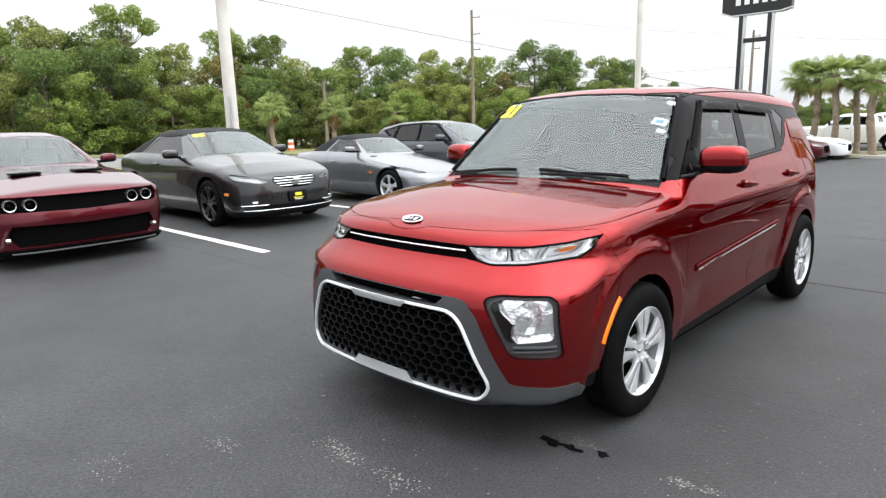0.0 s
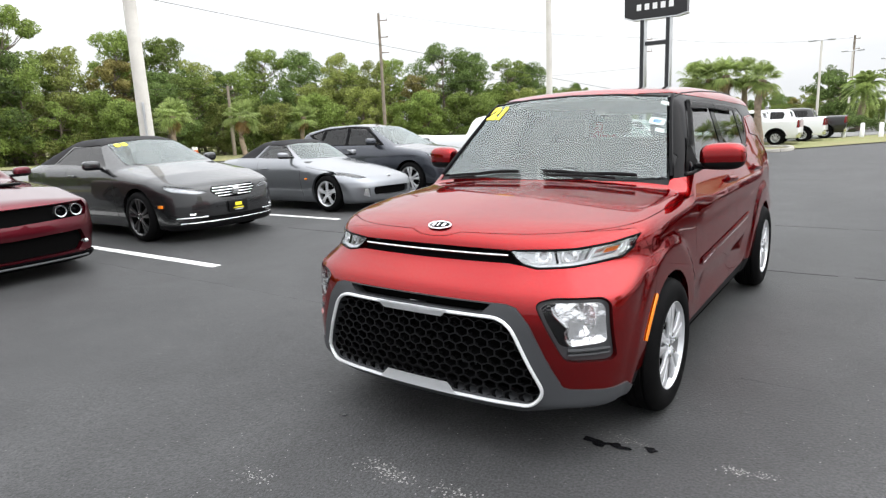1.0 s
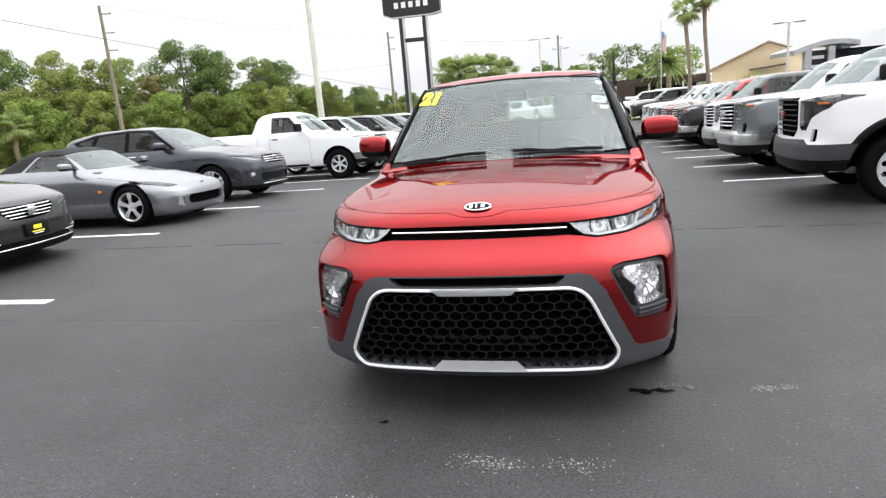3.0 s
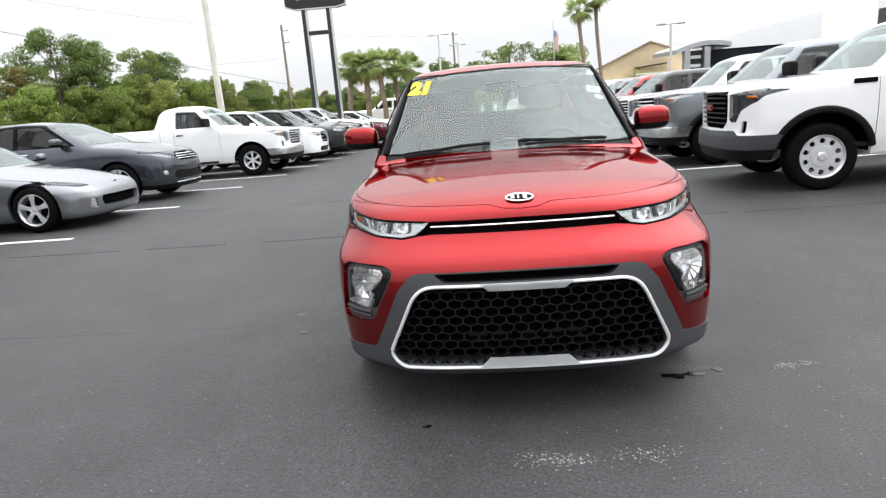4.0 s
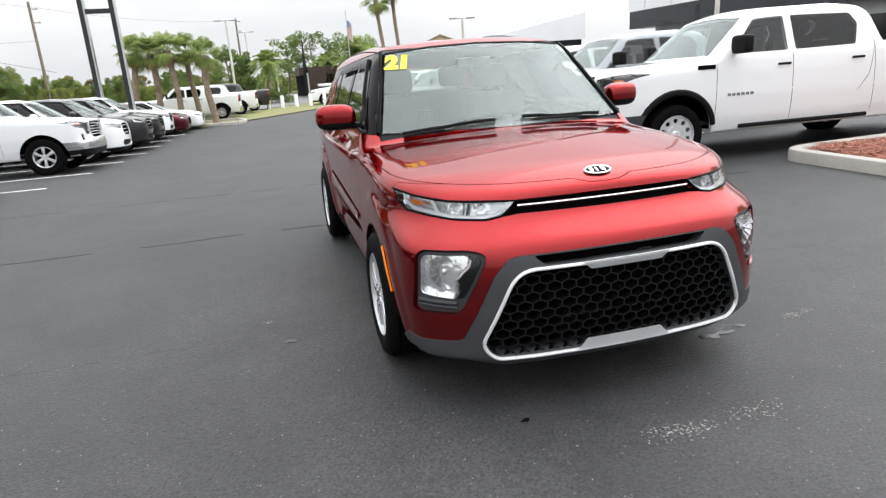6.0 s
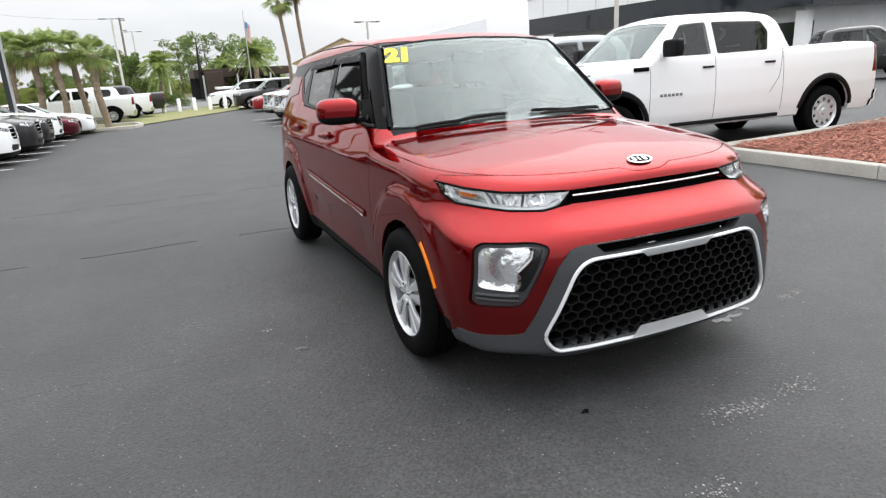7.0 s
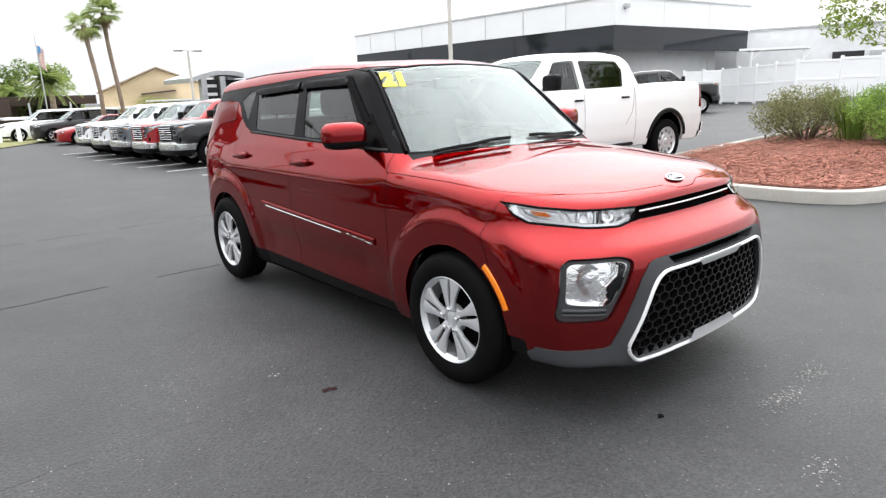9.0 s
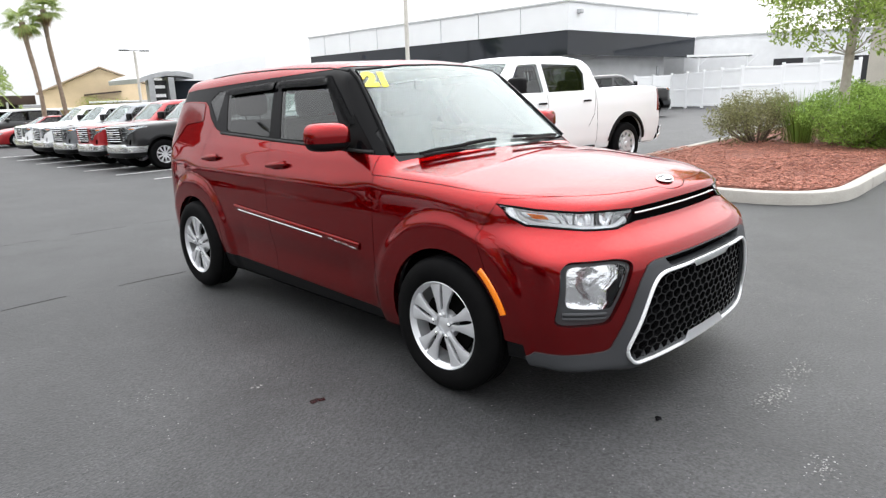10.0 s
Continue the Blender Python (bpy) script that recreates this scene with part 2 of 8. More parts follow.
def shell(field, low, high, cell):
    """The half x >= 0 of the field's zero surface: vertices and quads."""
    axes = [np.arange(a, b + cell, cell) for a, b in zip(low, high)]
    axes[0] = np.arange(-1.5 * cell, high[0] + cell, cell)
    grid = np.meshgrid(*axes, indexing="ij")
    v = field(*[g.ravel() for g in grid]).reshape(grid[0].shape)
    inside = v < 0
    corners = [(i, j, k) for i in (0, 1) for j in (0, 1) for k in (0, 1)]
    nx, ny, nz = [n - 1 for n in v.shape]

    def at(arr, c):
        return arr[c[0]:c[0] + nx, c[1]:c[1] + ny, c[2]:c[2] + nz]
    total = sum(at(inside, c).astype(int) for c in corners)
    active = (total > 0) & (total < 8)
    idx = np.full(active.shape, -1)
    idx[active] = np.arange(active.sum())
    acc = np.zeros((active.sum(), 3))
    cnt = np.zeros(active.sum())
    for c in corners:
        for ax in range(3):
            if c[ax]:
                continue
            d = list(c)
            d[ax] = 1
            va, vb = at(v, c)[active], at(v, d)[active]
            hit = (va < 0) != (vb < 0)
            t = np.where(hit, va / np.where(hit, va - vb, 1), 0)
            off = np.array(c, float)[None].repeat(len(va), 0)
            off[:, ax] += t
            acc[hit] += off[hit]
            cnt[hit] += 1
    cells = np.argwhere(active)
    origin = np.array([a[0] for a in axes])
    p = origin + (cells + acc / cnt[:, None]) * cell
    for _ in range(4):
        g = gradient(field, p)
        n2 = (g * g).sum(1)
        step = g * (field(*p.T) / np.maximum(n2, 0.05))[:, None]
        size = np.linalg.norm(step, axis=1)
        p -= step * np.minimum(1, 0.4 * cell / np.maximum(size, 1e-9))[:, None]
    faces = []
    for ax in range(3):
        a, b = [(1, 2), (2, 0), (0, 1)][ax]
        s0, s1 = [slice(None)] * 3, [slice(None)] * 3
        s0[ax], s1[ax] = slice(0, -1), slice(1, None)
        i0, i1 = inside[tuple(s0)], inside[tuple(s1)]
        for e in np.argwhere(i0 != i1):
            if e[a] == 0 or e[b] == 0 or e[a] > idx.shape[a] - 1 or e[b] > idx.shape[b] - 1:
                continue
            q = []
            for da, db in ((-1, -1), (0, -1), (0, 0), (-1, 0)):
                f = e.copy()
                f[a] += da
                f[b] += db
                q.append(idx[tuple(f)])
            if min(q) >= 0:
                faces.append(q if i0[tuple(e)] else q[::-1])
    return p, faces


def rounded(poly, r, n=4):
    """The polygon with its corners rounded by r (one number, or one a corner)."""
    out = []
    m = len(poly)
    for i, p in enumerate(poly):
        p, a, b = Vector(p), Vector(poly[i - 1]), Vector(poly[(i + 1) % m])
        ri = r[i] if isinstance(r, (list, tuple)) else r
        ri = min(ri, (a - p).length * 0.48, (b - p).length * 0.48)
        if ri <= 0.0005:
            out.append(tuple(p))
            continue
        s, e = p + (a - p).normalized() * ri, p + (b - p).normalized() * ri
        for k in range(n + 1):
            t = k / n
            out.append(tuple(s * (1 - t) ** 2 + p * 2 * t * (1 - t) + e * t * t))
    return out


def convex(poly):
    s = 0
    for i in range(len(poly)):
        (ax, ay), (bx, by), (cx, cy) = poly[i - 2], poly[i - 1], poly[i]
        c = (bx - ax) * (cy - by) - (by - ay) * (cx - bx)
        if abs(c) < 1e-9:
            continue
        if s == 0:
            s = 1 if c > 0 else -1
        elif (c > 0) != (s > 0):
            return False
    return True


VIEWS = {"side": (1, 2), "front": (0, 2), "top": (0, 1)}


class Shell:
    """Half a car body that is cut into named panels."""

    def __init__(self, field, low, high, cell):
        self.field = field
        p, faces = shell(field, low, high, cell)
        self.bm = bmesh.new()
        vs = [self.bm.verts.new(c) for c in p]
        for f in faces:
            if len(set(f)) == 4:
                try:
                    self.bm.faces.new([vs[i] for i in f])
                except ValueError:
                    pass
        geom = self.bm.verts[:] + self.bm.edges[:] + self.bm.faces[:]
        bmesh.ops.bisect_plane(self.bm, geom=geom, plane_co=(0, 0, 0), plane_no=(1, 0, 0), clear_inner=True)
        for v in self.bm.verts:
            if abs(v.co.x) < 0.003:
                v.co.x = 0.0
        bmesh.ops.remove_doubles(self.bm, verts=[v for v in self.bm.verts if v.co.x == 0.0], dist=0.001)
        loose = [v for v in self.bm.verts if not v.link_faces]
        bmesh.ops.delete(self.bm, geom=loose, context="VERTS")
        self.layer = self.bm.faces.layers.int.new("panel")
        self.names = ["body"]
        from_bm = self.bm.copy()
        bmesh.ops.triangulate(from_bm, faces=from_bm.faces[:])
        from mathutils.bvhtree import BVHTree
        self.tree = BVHTree.FromBMesh(from_bm)
        from_bm.free()

    def index(self, name):
        if name not in self.names:
            self.names.append(name)
        return self.names.index(name)

    def cut(self, name, poly, view="side", among=("body",), where=None):
        """Names the faces within a polygon of that view; where(centre, normal) may narrow them."""
        i, j = VIEWS[view]
        to = self.index(name)
        allowed = {self.index(n) for n in among}
        pieces = [poly]
        if not convex(poly):
            from mathutils.geometry import tessellate_polygon
            tri = tessellate_polygon([[Vector((a, b, 0)) for a, b in poly]])
            pieces = [[poly[k] for k in t] for t in tri]
        for piece in pieces:
            area = sum(piece[k - 1][0] * piece[k][1] - piece[k][0] * piece[k - 1][1] for k in range(len(piece)))
            if area < 0:
                piece = piece[::-1]
            a0, a1 = min(q[0] for q in piece) - 0.001, max(q[0] for q in piece) + 0.001
            b0, b1 = min(q[1] for q in piece) - 0.001, max(q[1] for q in piece) + 0.001
            work = []
            for f in self.bm.faces:
                if f[self.layer] not in allowed:
                    continue
                a = [v.co[i] for v in f.verts]
                if max(a) < a0 or min(a) > a1:
                    continue
                b = [v.co[j] for v in f.verts]
                if max(b) < b0 or min(b) > b1:
                    continue
                if where is None or where(f.calc_center_median(), f.normal):
                    work.append(f)
            for k in range(len(piece)):
                p, q = piece[k - 1], piece[k]
                d = (q[0] - p[0], q[1] - p[1])
                if math.hypot(*d) < 1e-6 or not work:
                    continue
                co, no = [0.0, 0.0, 0.0], [0.0, 0.0, 0.0]
                co[i], co[j] = p
                no[i], no[j] = -d[1], d[0]
                edges = {e for f in work for e in f.edges}
                verts = {v for f in work for v in f.verts}
                out = bmesh.ops.bisect_plane(self.bm, geom=list(verts) + list(edges) + work, dist=1e-6, plane_co=co, plane_no=no)
                pool = set(work) | {g for g in out["geom"] if isinstance(g, bmesh.types.BMFace)}
                no = Vector(no).normalized()
                work = [f for f in pool if f.is_valid and (f.calc_center_median() - Vector(co)).dot(no) > 0]
            for f in work:
                f[self.layer] = to
        return self

    def panel(self, name, sides="both", lift=0.0, rim=0.02, gap=0.002):
        """(vertices, faces, normals) of a panel: both halves, or the left (x > 0) or right one alone."""
        i = self.names.index(name)
        faces = [f for f in self.bm.faces if f[self.layer] == i]
        number, order = {}, []
        for f in faces:
            for v in f.verts:
                if v not in number:
                    number[v] = len(order)
                    order.append(v)
        if not order:
            return [], [], []
        co = np.array([v.co[:] for v in order])
        g = gradient(self.field, co, 0.009)
        n = g / np.maximum(np.linalg.norm(g, axis=1), 1e-9)[:, None]
        mine = set(faces)
        inward = np.zeros_like(co)
        border = []
        for f in faces:
            for lp in f.loops:
                e = lp.edge
                if sum(1 for h in e.link_faces if h in mine) != 1:
                    continue
                a, b = lp.vert, lp.link_loop_next.vert
                if abs(a.co.x) < 1e-5 and abs(b.co.x) < 1e-5:
                    continue
                border.append((number[a], number[b]))
                t = (b.co - a.co).normalized()
                d = np.array(Vector(n[number[a]]).cross(t)[:])
                inward[number[a]] += d
                inward[number[b]] += d
        size = np.linalg.norm(inward, axis=1)
        turn = size > 1e-6
        inward[turn] /= size[turn][:, None]
        inward[np.abs(co[:, 0]) < 1e-5, 0] = 0
        co = co + inward * gap + n * lift
        polys = [[number[v] for v in f.verts] for f in faces]
        if rim:
            extra_co, extra_n, start = [], [], {}
            for a, b in border:
                for k in (a, b):
                    if k not in start:
                        start[k] = len(co) + len(extra_co)
                        extra_co += [co[k], co[k] - n[k] * rim]
                        side = -inward[k]
                        extra_n += [side, side]
                polys.append([start[b], start[a], start[a] + 1, start[b] + 1])
            if extra_co:
                co = np.vstack([co, extra_co])
                n = np.vstack([n, extra_n])
        if sides == "left":
            return co.tolist(), polys, n.tolist()
        flip = np.array([-1.0, 1, 1])
        back = [q[::-1] for q in polys]
        if sides == "right":
            return (co * flip).tolist(), back, (n * flip).tolist()
        m = len(co)
        return (np.vstack([co, co * flip]).tolist(), polys + [[k + m for k in q] for q in back], np.vstack([n, n * flip]).tolist())

    def nose_at(self, x, z):
        hit = self.tree.ray_cast(Vector((abs(x), -30, z)), Vector((0, 1, 0)))
        return hit[0].y if hit[0] is not None else -0.5

    def onto(self, a, b, view="front", lift=0.0):
        """The point of the surface at (a, b) of that view, and its normal; x < 0 is mirrored."""
        s = 1
        if view == "front":
            s = -1 if a < 0 else 1
            hit = self.tree.ray_cast(Vector((abs(a), -30, b)), Vector((0, 1, 0)))
        elif view == "back":
            s = -1 if a < 0 else 1
            hit = self.tree.ray_cast(Vector((abs(a), 30, b)), Vector((0, -1, 0)))
        elif view == "side":
            hit = self.tree.ray_cast(Vector((30, a, b)), Vector((-1, 0, 0)))
        else:
            s = -1 if a < 0 else 1
            hit = self.tree.ray_cast(Vector((abs(a), b, 30)), Vector((0, 0, -1)))
        if hit[0] is None:
            return None, None
        n = Vector(gradient(self.field, np.array([hit[0][:]]))[0]).normalized()
        p = hit[0] + n * lift
        return Vector((s * p.x, p.y, p.z)), Vector((s * n.x, n.y, n.z))


def mesh_of(co, faces, normals=None, smooth=True):
    me = bpy.data.meshes.new("mesh")
    me.from_pydata([tuple(c) for c in co], [], faces)
    if smooth:
        me.polygons.foreach_set("use_smooth", [True] * len(me.polygons))
    me.update()
    if normals is not None and len(me.vertices):
        me.normals_split_custom_set_from_vertices([Vector(n).normalized() if Vector(n).length > 0 else Vector((0, 0, 1)) for n in normals])
    return me


def put(name, me, mat, parent=None, label="", m=None):
    ob = new(name, me)
    if mat is not None:
        me.materials.clear()
        me.materials.append(mat)
    if parent is not None:
        ob.parent = parent
    if m is not None:
        ob.matrix_basis = m
    if label:
        tagged(ob, label)
    return ob


def part(name, bm, mat, parent=None, label="", smooth=False, m=None):
    """Links a bmesh as one mesh object under a thing or a part."""
    me = bpy.data.meshes.new(name)
    bm.to_mesh(me)
    bm.free()
    if smooth:
        me.polygons.foreach_set("use_smooth", [True] * len(me.polygons))
        me.set_sharp_from_angle(angle=radians(35))
    return put(name, me, mat, parent, label, m)


def thing(name, label, category, m=None, group="", kind=""):
    ob = new(name)
    ob.empty_display_size = 0.1
    if m is not None:
        ob.matrix_basis = m
    return tagged(ob, label, category, group, kind)


def box(size, at=(0, 0, 0), bevel=0.0, bm=None, m=None):
    """A box, centred at `at`, with its edges bevelled; added to bm if given."""
    b = bmesh.new()
    bmesh.ops.create_cube(b, size=1.0)
    bmesh.ops.scale(b, vec=size, verts=b.verts)
    if bevel:
        bmesh.ops.bevel(b, geom=b.edges[:], offset=bevel, segments=2, affect="EDGES", profile=0.5)
    bmesh.ops.translate(b, vec=at, verts=b.verts)
    if m is not None:
        bmesh.ops.transform(b, matrix=m, verts=b.verts)
    return merge(bm, b)


def merge(bm, b):
    if bm is None:
        return b
    me = bpy.data.meshes.new("tmp")
    b.to_mesh(me)
    bm.from_mesh(me)
    b.free()
    bpy.data.meshes.remove(me)
    return bm


def lathe(profile, n=48, axis="x", bm=None, m=None, closed=False, caps=False):
    """Turns (r, h) points round an axis."""
    b = bmesh.new()
    rings = []
    for r, h in profile:
        ring = []
        for k in range(n):
            a = 2 * math.pi * k / n
            c, s = r * math.cos(a), r * math.sin(a)
            ring.append(b.verts.new({"x": (h, c, s), "y": (c, h, s), "z": (c, s, h)}[axis]))
        rings.append(ring)
    pairs = list(zip(rings, rings[1:])) + ([(rings[-1], rings[0])] if closed else [])
    for r0, r1 in pairs:
        for k in range(n):
            b.faces.new((r0[k], r0[(k + 1) % n], r1[(k + 1) % n], r1[k]))
    if caps:
        for ring in (rings[0], rings[-1]):
            if (ring[0].co - ring[n // 2].co).length > 1e-4:
                b.faces.new(ring)
    bmesh.ops.recalc_face_normals(b, faces=b.faces)
    if m is not None:
        bmesh.ops.transform(b, matrix=m, verts=b.verts)
    return merge(bm, b)


def sweep(path, radius, n=8, closed=False, bm=None, flat=1.0, up=(0, 0, 1), radii=None):
    """A tube along a path; flat squeezes it across `up`."""
    b = bmesh.new()
    rings = []
    pts = [Vector(p) for p in path]
    m = len(pts)
    for i, p in enumerate(pts):
        if closed:
            t = pts[(i + 1) % m] - pts[i - 1]
        else:
            t = pts[min(i + 1, m - 1)] - pts[max(i - 1, 0)]
        t.normalize()
        s = t.cross(Vector(up))
        if s.length < 1e-3:
            s = t.cross(Vector((0.3, 1, 0.1)))
        s.normalize()
        u = s.cross(t).normalized()
        r = radii[i] if radii else radius
        rings.append([b.verts.new(p + s * (r * math.cos(2 * math.pi * k / n)) + u * (r * flat * math.sin(2 * math.pi * k / n))) for k in range(n)])
    pairs = list(zip(rings, rings[1:])) + ([(rings[-1], rings[0])] if closed else [])
    for r0, r1 in pairs:
        for k in range(n):
            b.faces.new((r0[k], r0[(k + 1) % n], r1[(k + 1) % n], r1[k]))
    if not closed:
        b.faces.new(rings[0][::-1])
        b.faces.new(rings[-1])
    bmesh.ops.recalc_face_normals(b, faces=b.faces)
    return merge(bm, b)


def prism(poly, depth, plane="xz", bm=None, m=None, bevel=0.0):
    """A polygon extruded by depth along the plane's normal."""
    b = bmesh.new()
    order = {"xz": lambda u, v: (u, 0, v), "yz": lambda u, v: (0, u, v), "xy": lambda u, v: (u, v, 0)}[plane]
    f = b.faces.new([b.verts.new(order(*q)) for q in poly])
    along = {"xz": (0, depth, 0), "yz": (depth, 0, 0), "xy": (0, 0, depth)}[plane]
    out = bmesh.ops.extrude_face_region(b, geom=[f])
    bmesh.ops.translate(b, vec=along, verts=[v for v in out["geom"] if isinstance(v, bmesh.types.BMVert)])
    bmesh.ops.recalc_face_normals(b, faces=b.faces)
    if bevel:
        bmesh.ops.bevel(b, geom=b.edges[:], offset=bevel, segments=2, affect="EDGES", profile=0.5)
    if m is not None:
        bmesh.ops.transform(b, matrix=m, verts=b.verts)
    return merge(bm, b)

# ---- the lie of the land ----
fall = curve([(-60, 0), (4.2, 0), (7, -0.085), (10, -0.205), (13.2, -0.34), (17, -0.47), (22, -0.58), (30, -0.66), (60, -0.72), (140, -0.8)], 0.6)
rise = curve([(-140, -0.25), (-20, -0.08), (-6, -0.02), (4.5, 0.01), (7.5, 0.07), (20, 0.33), (30, 0.52), (60, 0.8), (140, 1.0)], 0.6)


def land(x, y):
    return float(fall(y) + rise(x))


def stand(x, y, rz=0.0):
    """A pose on the ground, leaning with its slope."""
    dx = (land(x + 1, y) - land(x - 1, y)) / 2
    dy = (land(x, y + 1) - land(x, y - 1)) / 2
    n = Vector((-dx, -dy, 1)).normalized()
    q = Vector((0, 0, 1)).rotation_difference(n)
    return Matrix.Translation((x, y, land(x, y))) @ q.to_matrix().to_4x4() @ Matrix.Rotation(radians(rz), 4, "Z")


ASPHALT = material("worn_asphalt", (0.0302, 0.03063, 0.0315), rough=0.62, spec=0.4, vary=0.6, scale=0.45, tint=(0.045, 0.045, 0.046), fine=0.55, fine_scale=85, bump=1.0, bump_scale=75)


at_ = ASPHALT.node_tree
a_co, a_noise, a_map, a_mix = (at_.nodes.new("ShaderNode" + k) for k in ("TexCoord", "TexNoise", "MapRange", "VectorMath"))
a_noise.inputs["Scale"].default_value, a_noise.inputs["Detail"].default_value, a_noise.inputs["Roughness"].default_value = 1.6, 9.0, 0.68
a_map.inputs[1].default_value, a_map.inputs[2].default_value, a_map.inputs[3].default_value, a_map.inputs[4].default_value = 0.3, 0.7, 0.72, 1.28
a_mix.operation = "SCALE"
at_.links.new(a_co.outputs["Object"], a_noise.inputs["Vector"])
at_.links.new(a_noise.outputs["Fac"], a_map.inputs[0])
a_base = at_.nodes["Principled BSDF"].inputs["Base Color"]
at_.links.new(a_base.links[0].from_socket, a_mix.inputs[0])
at_.links.new(a_map.outputs[0], a_mix.inputs["Scale"])
at_.links.new(a_mix.outputs[0], a_base)


def ground_sheet():
    xs = np.concatenate([np.linspace(-1500, -150, 8), np.arange(-140, 141, 2.0), np.linspace(150, 1500, 8)])
    ys = np.concatenate([np.linspace(-1500, -150, 8), np.arange(-140, 141, 2.0), np.linspace(150, 1500, 8)])
    co = [(x, y, land(min(max(x, -140), 140), min(max(y, -140), 140))) for x in xs for y in ys]
    n = len(ys)
    faces = [(i * n + j, (i + 1) * n + j, (i + 1) * n + j + 1, i * n + j + 1) for i in range(len(xs) - 1) for j in range(n - 1)]
    ob = put("ground", mesh_of(co, faces), ASPHALT)
    return tagged(ob, "dark grey worn asphalt car lot with fine aggregate", "ground", kind="structure")


ground_sheet()

# ---- cars: a common kit ----
def body_field(s):
    top, plan, prof = curve(s["top"], s.get("top_soft", 0.03)), curve(s["plan"], 0.08), curve(s["prof"], s.get("prof_soft", 0.03))
    nose, tail = curve(s["nose"], s.get("nose_soft", 0.02)), curve(s["tail"], 0.03)
    bow, crown, n2, n6, t2, t6 = s["bow"], s["crown"], *s["nose_bow"], *s["tail_bow"]
    k_side, low = s.get("k_side", 0.10), s["low"]
    extra, k_front = s.get("extra"), s.get("k_front", 0.05)

    def f(x, y, z):
        x2 = x * x
        ye = y - bow * x2
        slope = (top(ye + 0.01) - top(ye - 0.01)) / 0.02
        b = (z - top(ye) + crown * x2) / np.sqrt(1 + slope ** 2)
        ps = (prof(z + 0.01) - prof(z - 0.01)) / 0.02
        w = plan(y) - prof(z)
        if extra:
            w = w + extra(y, z)
        a = (np.abs(x) - w) / np.sqrt(1 + ps ** 2)
        q6 = n6
        if "nose_low" in s:
            za, zb, low6 = s["nose_low"]
            tz = np.clip((z - za) / (zb - za), 0, 1)
            q6 = low6 + (n6 - low6) * tz * tz * (3 - 2 * tz)
        fx = np.abs(2 * n2 * x + 6 * q6 * x ** 5)
        ns = (nose(z + 0.01) - nose(z - 0.01)) / 0.02
        c = (nose(z) + n2 * x2 + q6 * x2 ** 3 - y) / np.sqrt(1 + fx ** 2 + ns ** 2)
        tx = np.abs(2 * t2 * x + 6 * t6 * x ** 5)
        ts = (tail(z + 0.01) - tail(z - 0.01)) / 0.02
        d = (y - tail(z) + t2 * x2 + t6 * x2 ** 3) / np.sqrt(1 + tx ** 2 + ts ** 2)
        r = smax(smax(smax(a, b, k_side), c, k_front), d, 0.06)
        if "rise" in s:
            x0, x1, up, yb = s["rise"]
            tx = np.clip((np.abs(x) - x0) / (x1 - x0), 0, 1)
            r = smax(r, low + up * tx * tx * (3 - 2 * tx) * np.clip((yb - y) / 0.25, 0, 1) - z, 0.02)
        else:
            r = smax(r, low - z, 0.03)
        if "hollow" in s:
            x1, y0, y1, z0 = s["hollow"]
            r = np.maximum(r, -np.maximum(np.maximum(np.abs(x) - x1, z0 - z), np.maximum(y0 - y, y - y1)))
        return r
    return f


def circle(y, z, r, n=28):
    return [(y + r * math.cos(2 * math.pi * k / n), z + r * math.sin(2 * math.pi * k / n)) for k in range(n)]


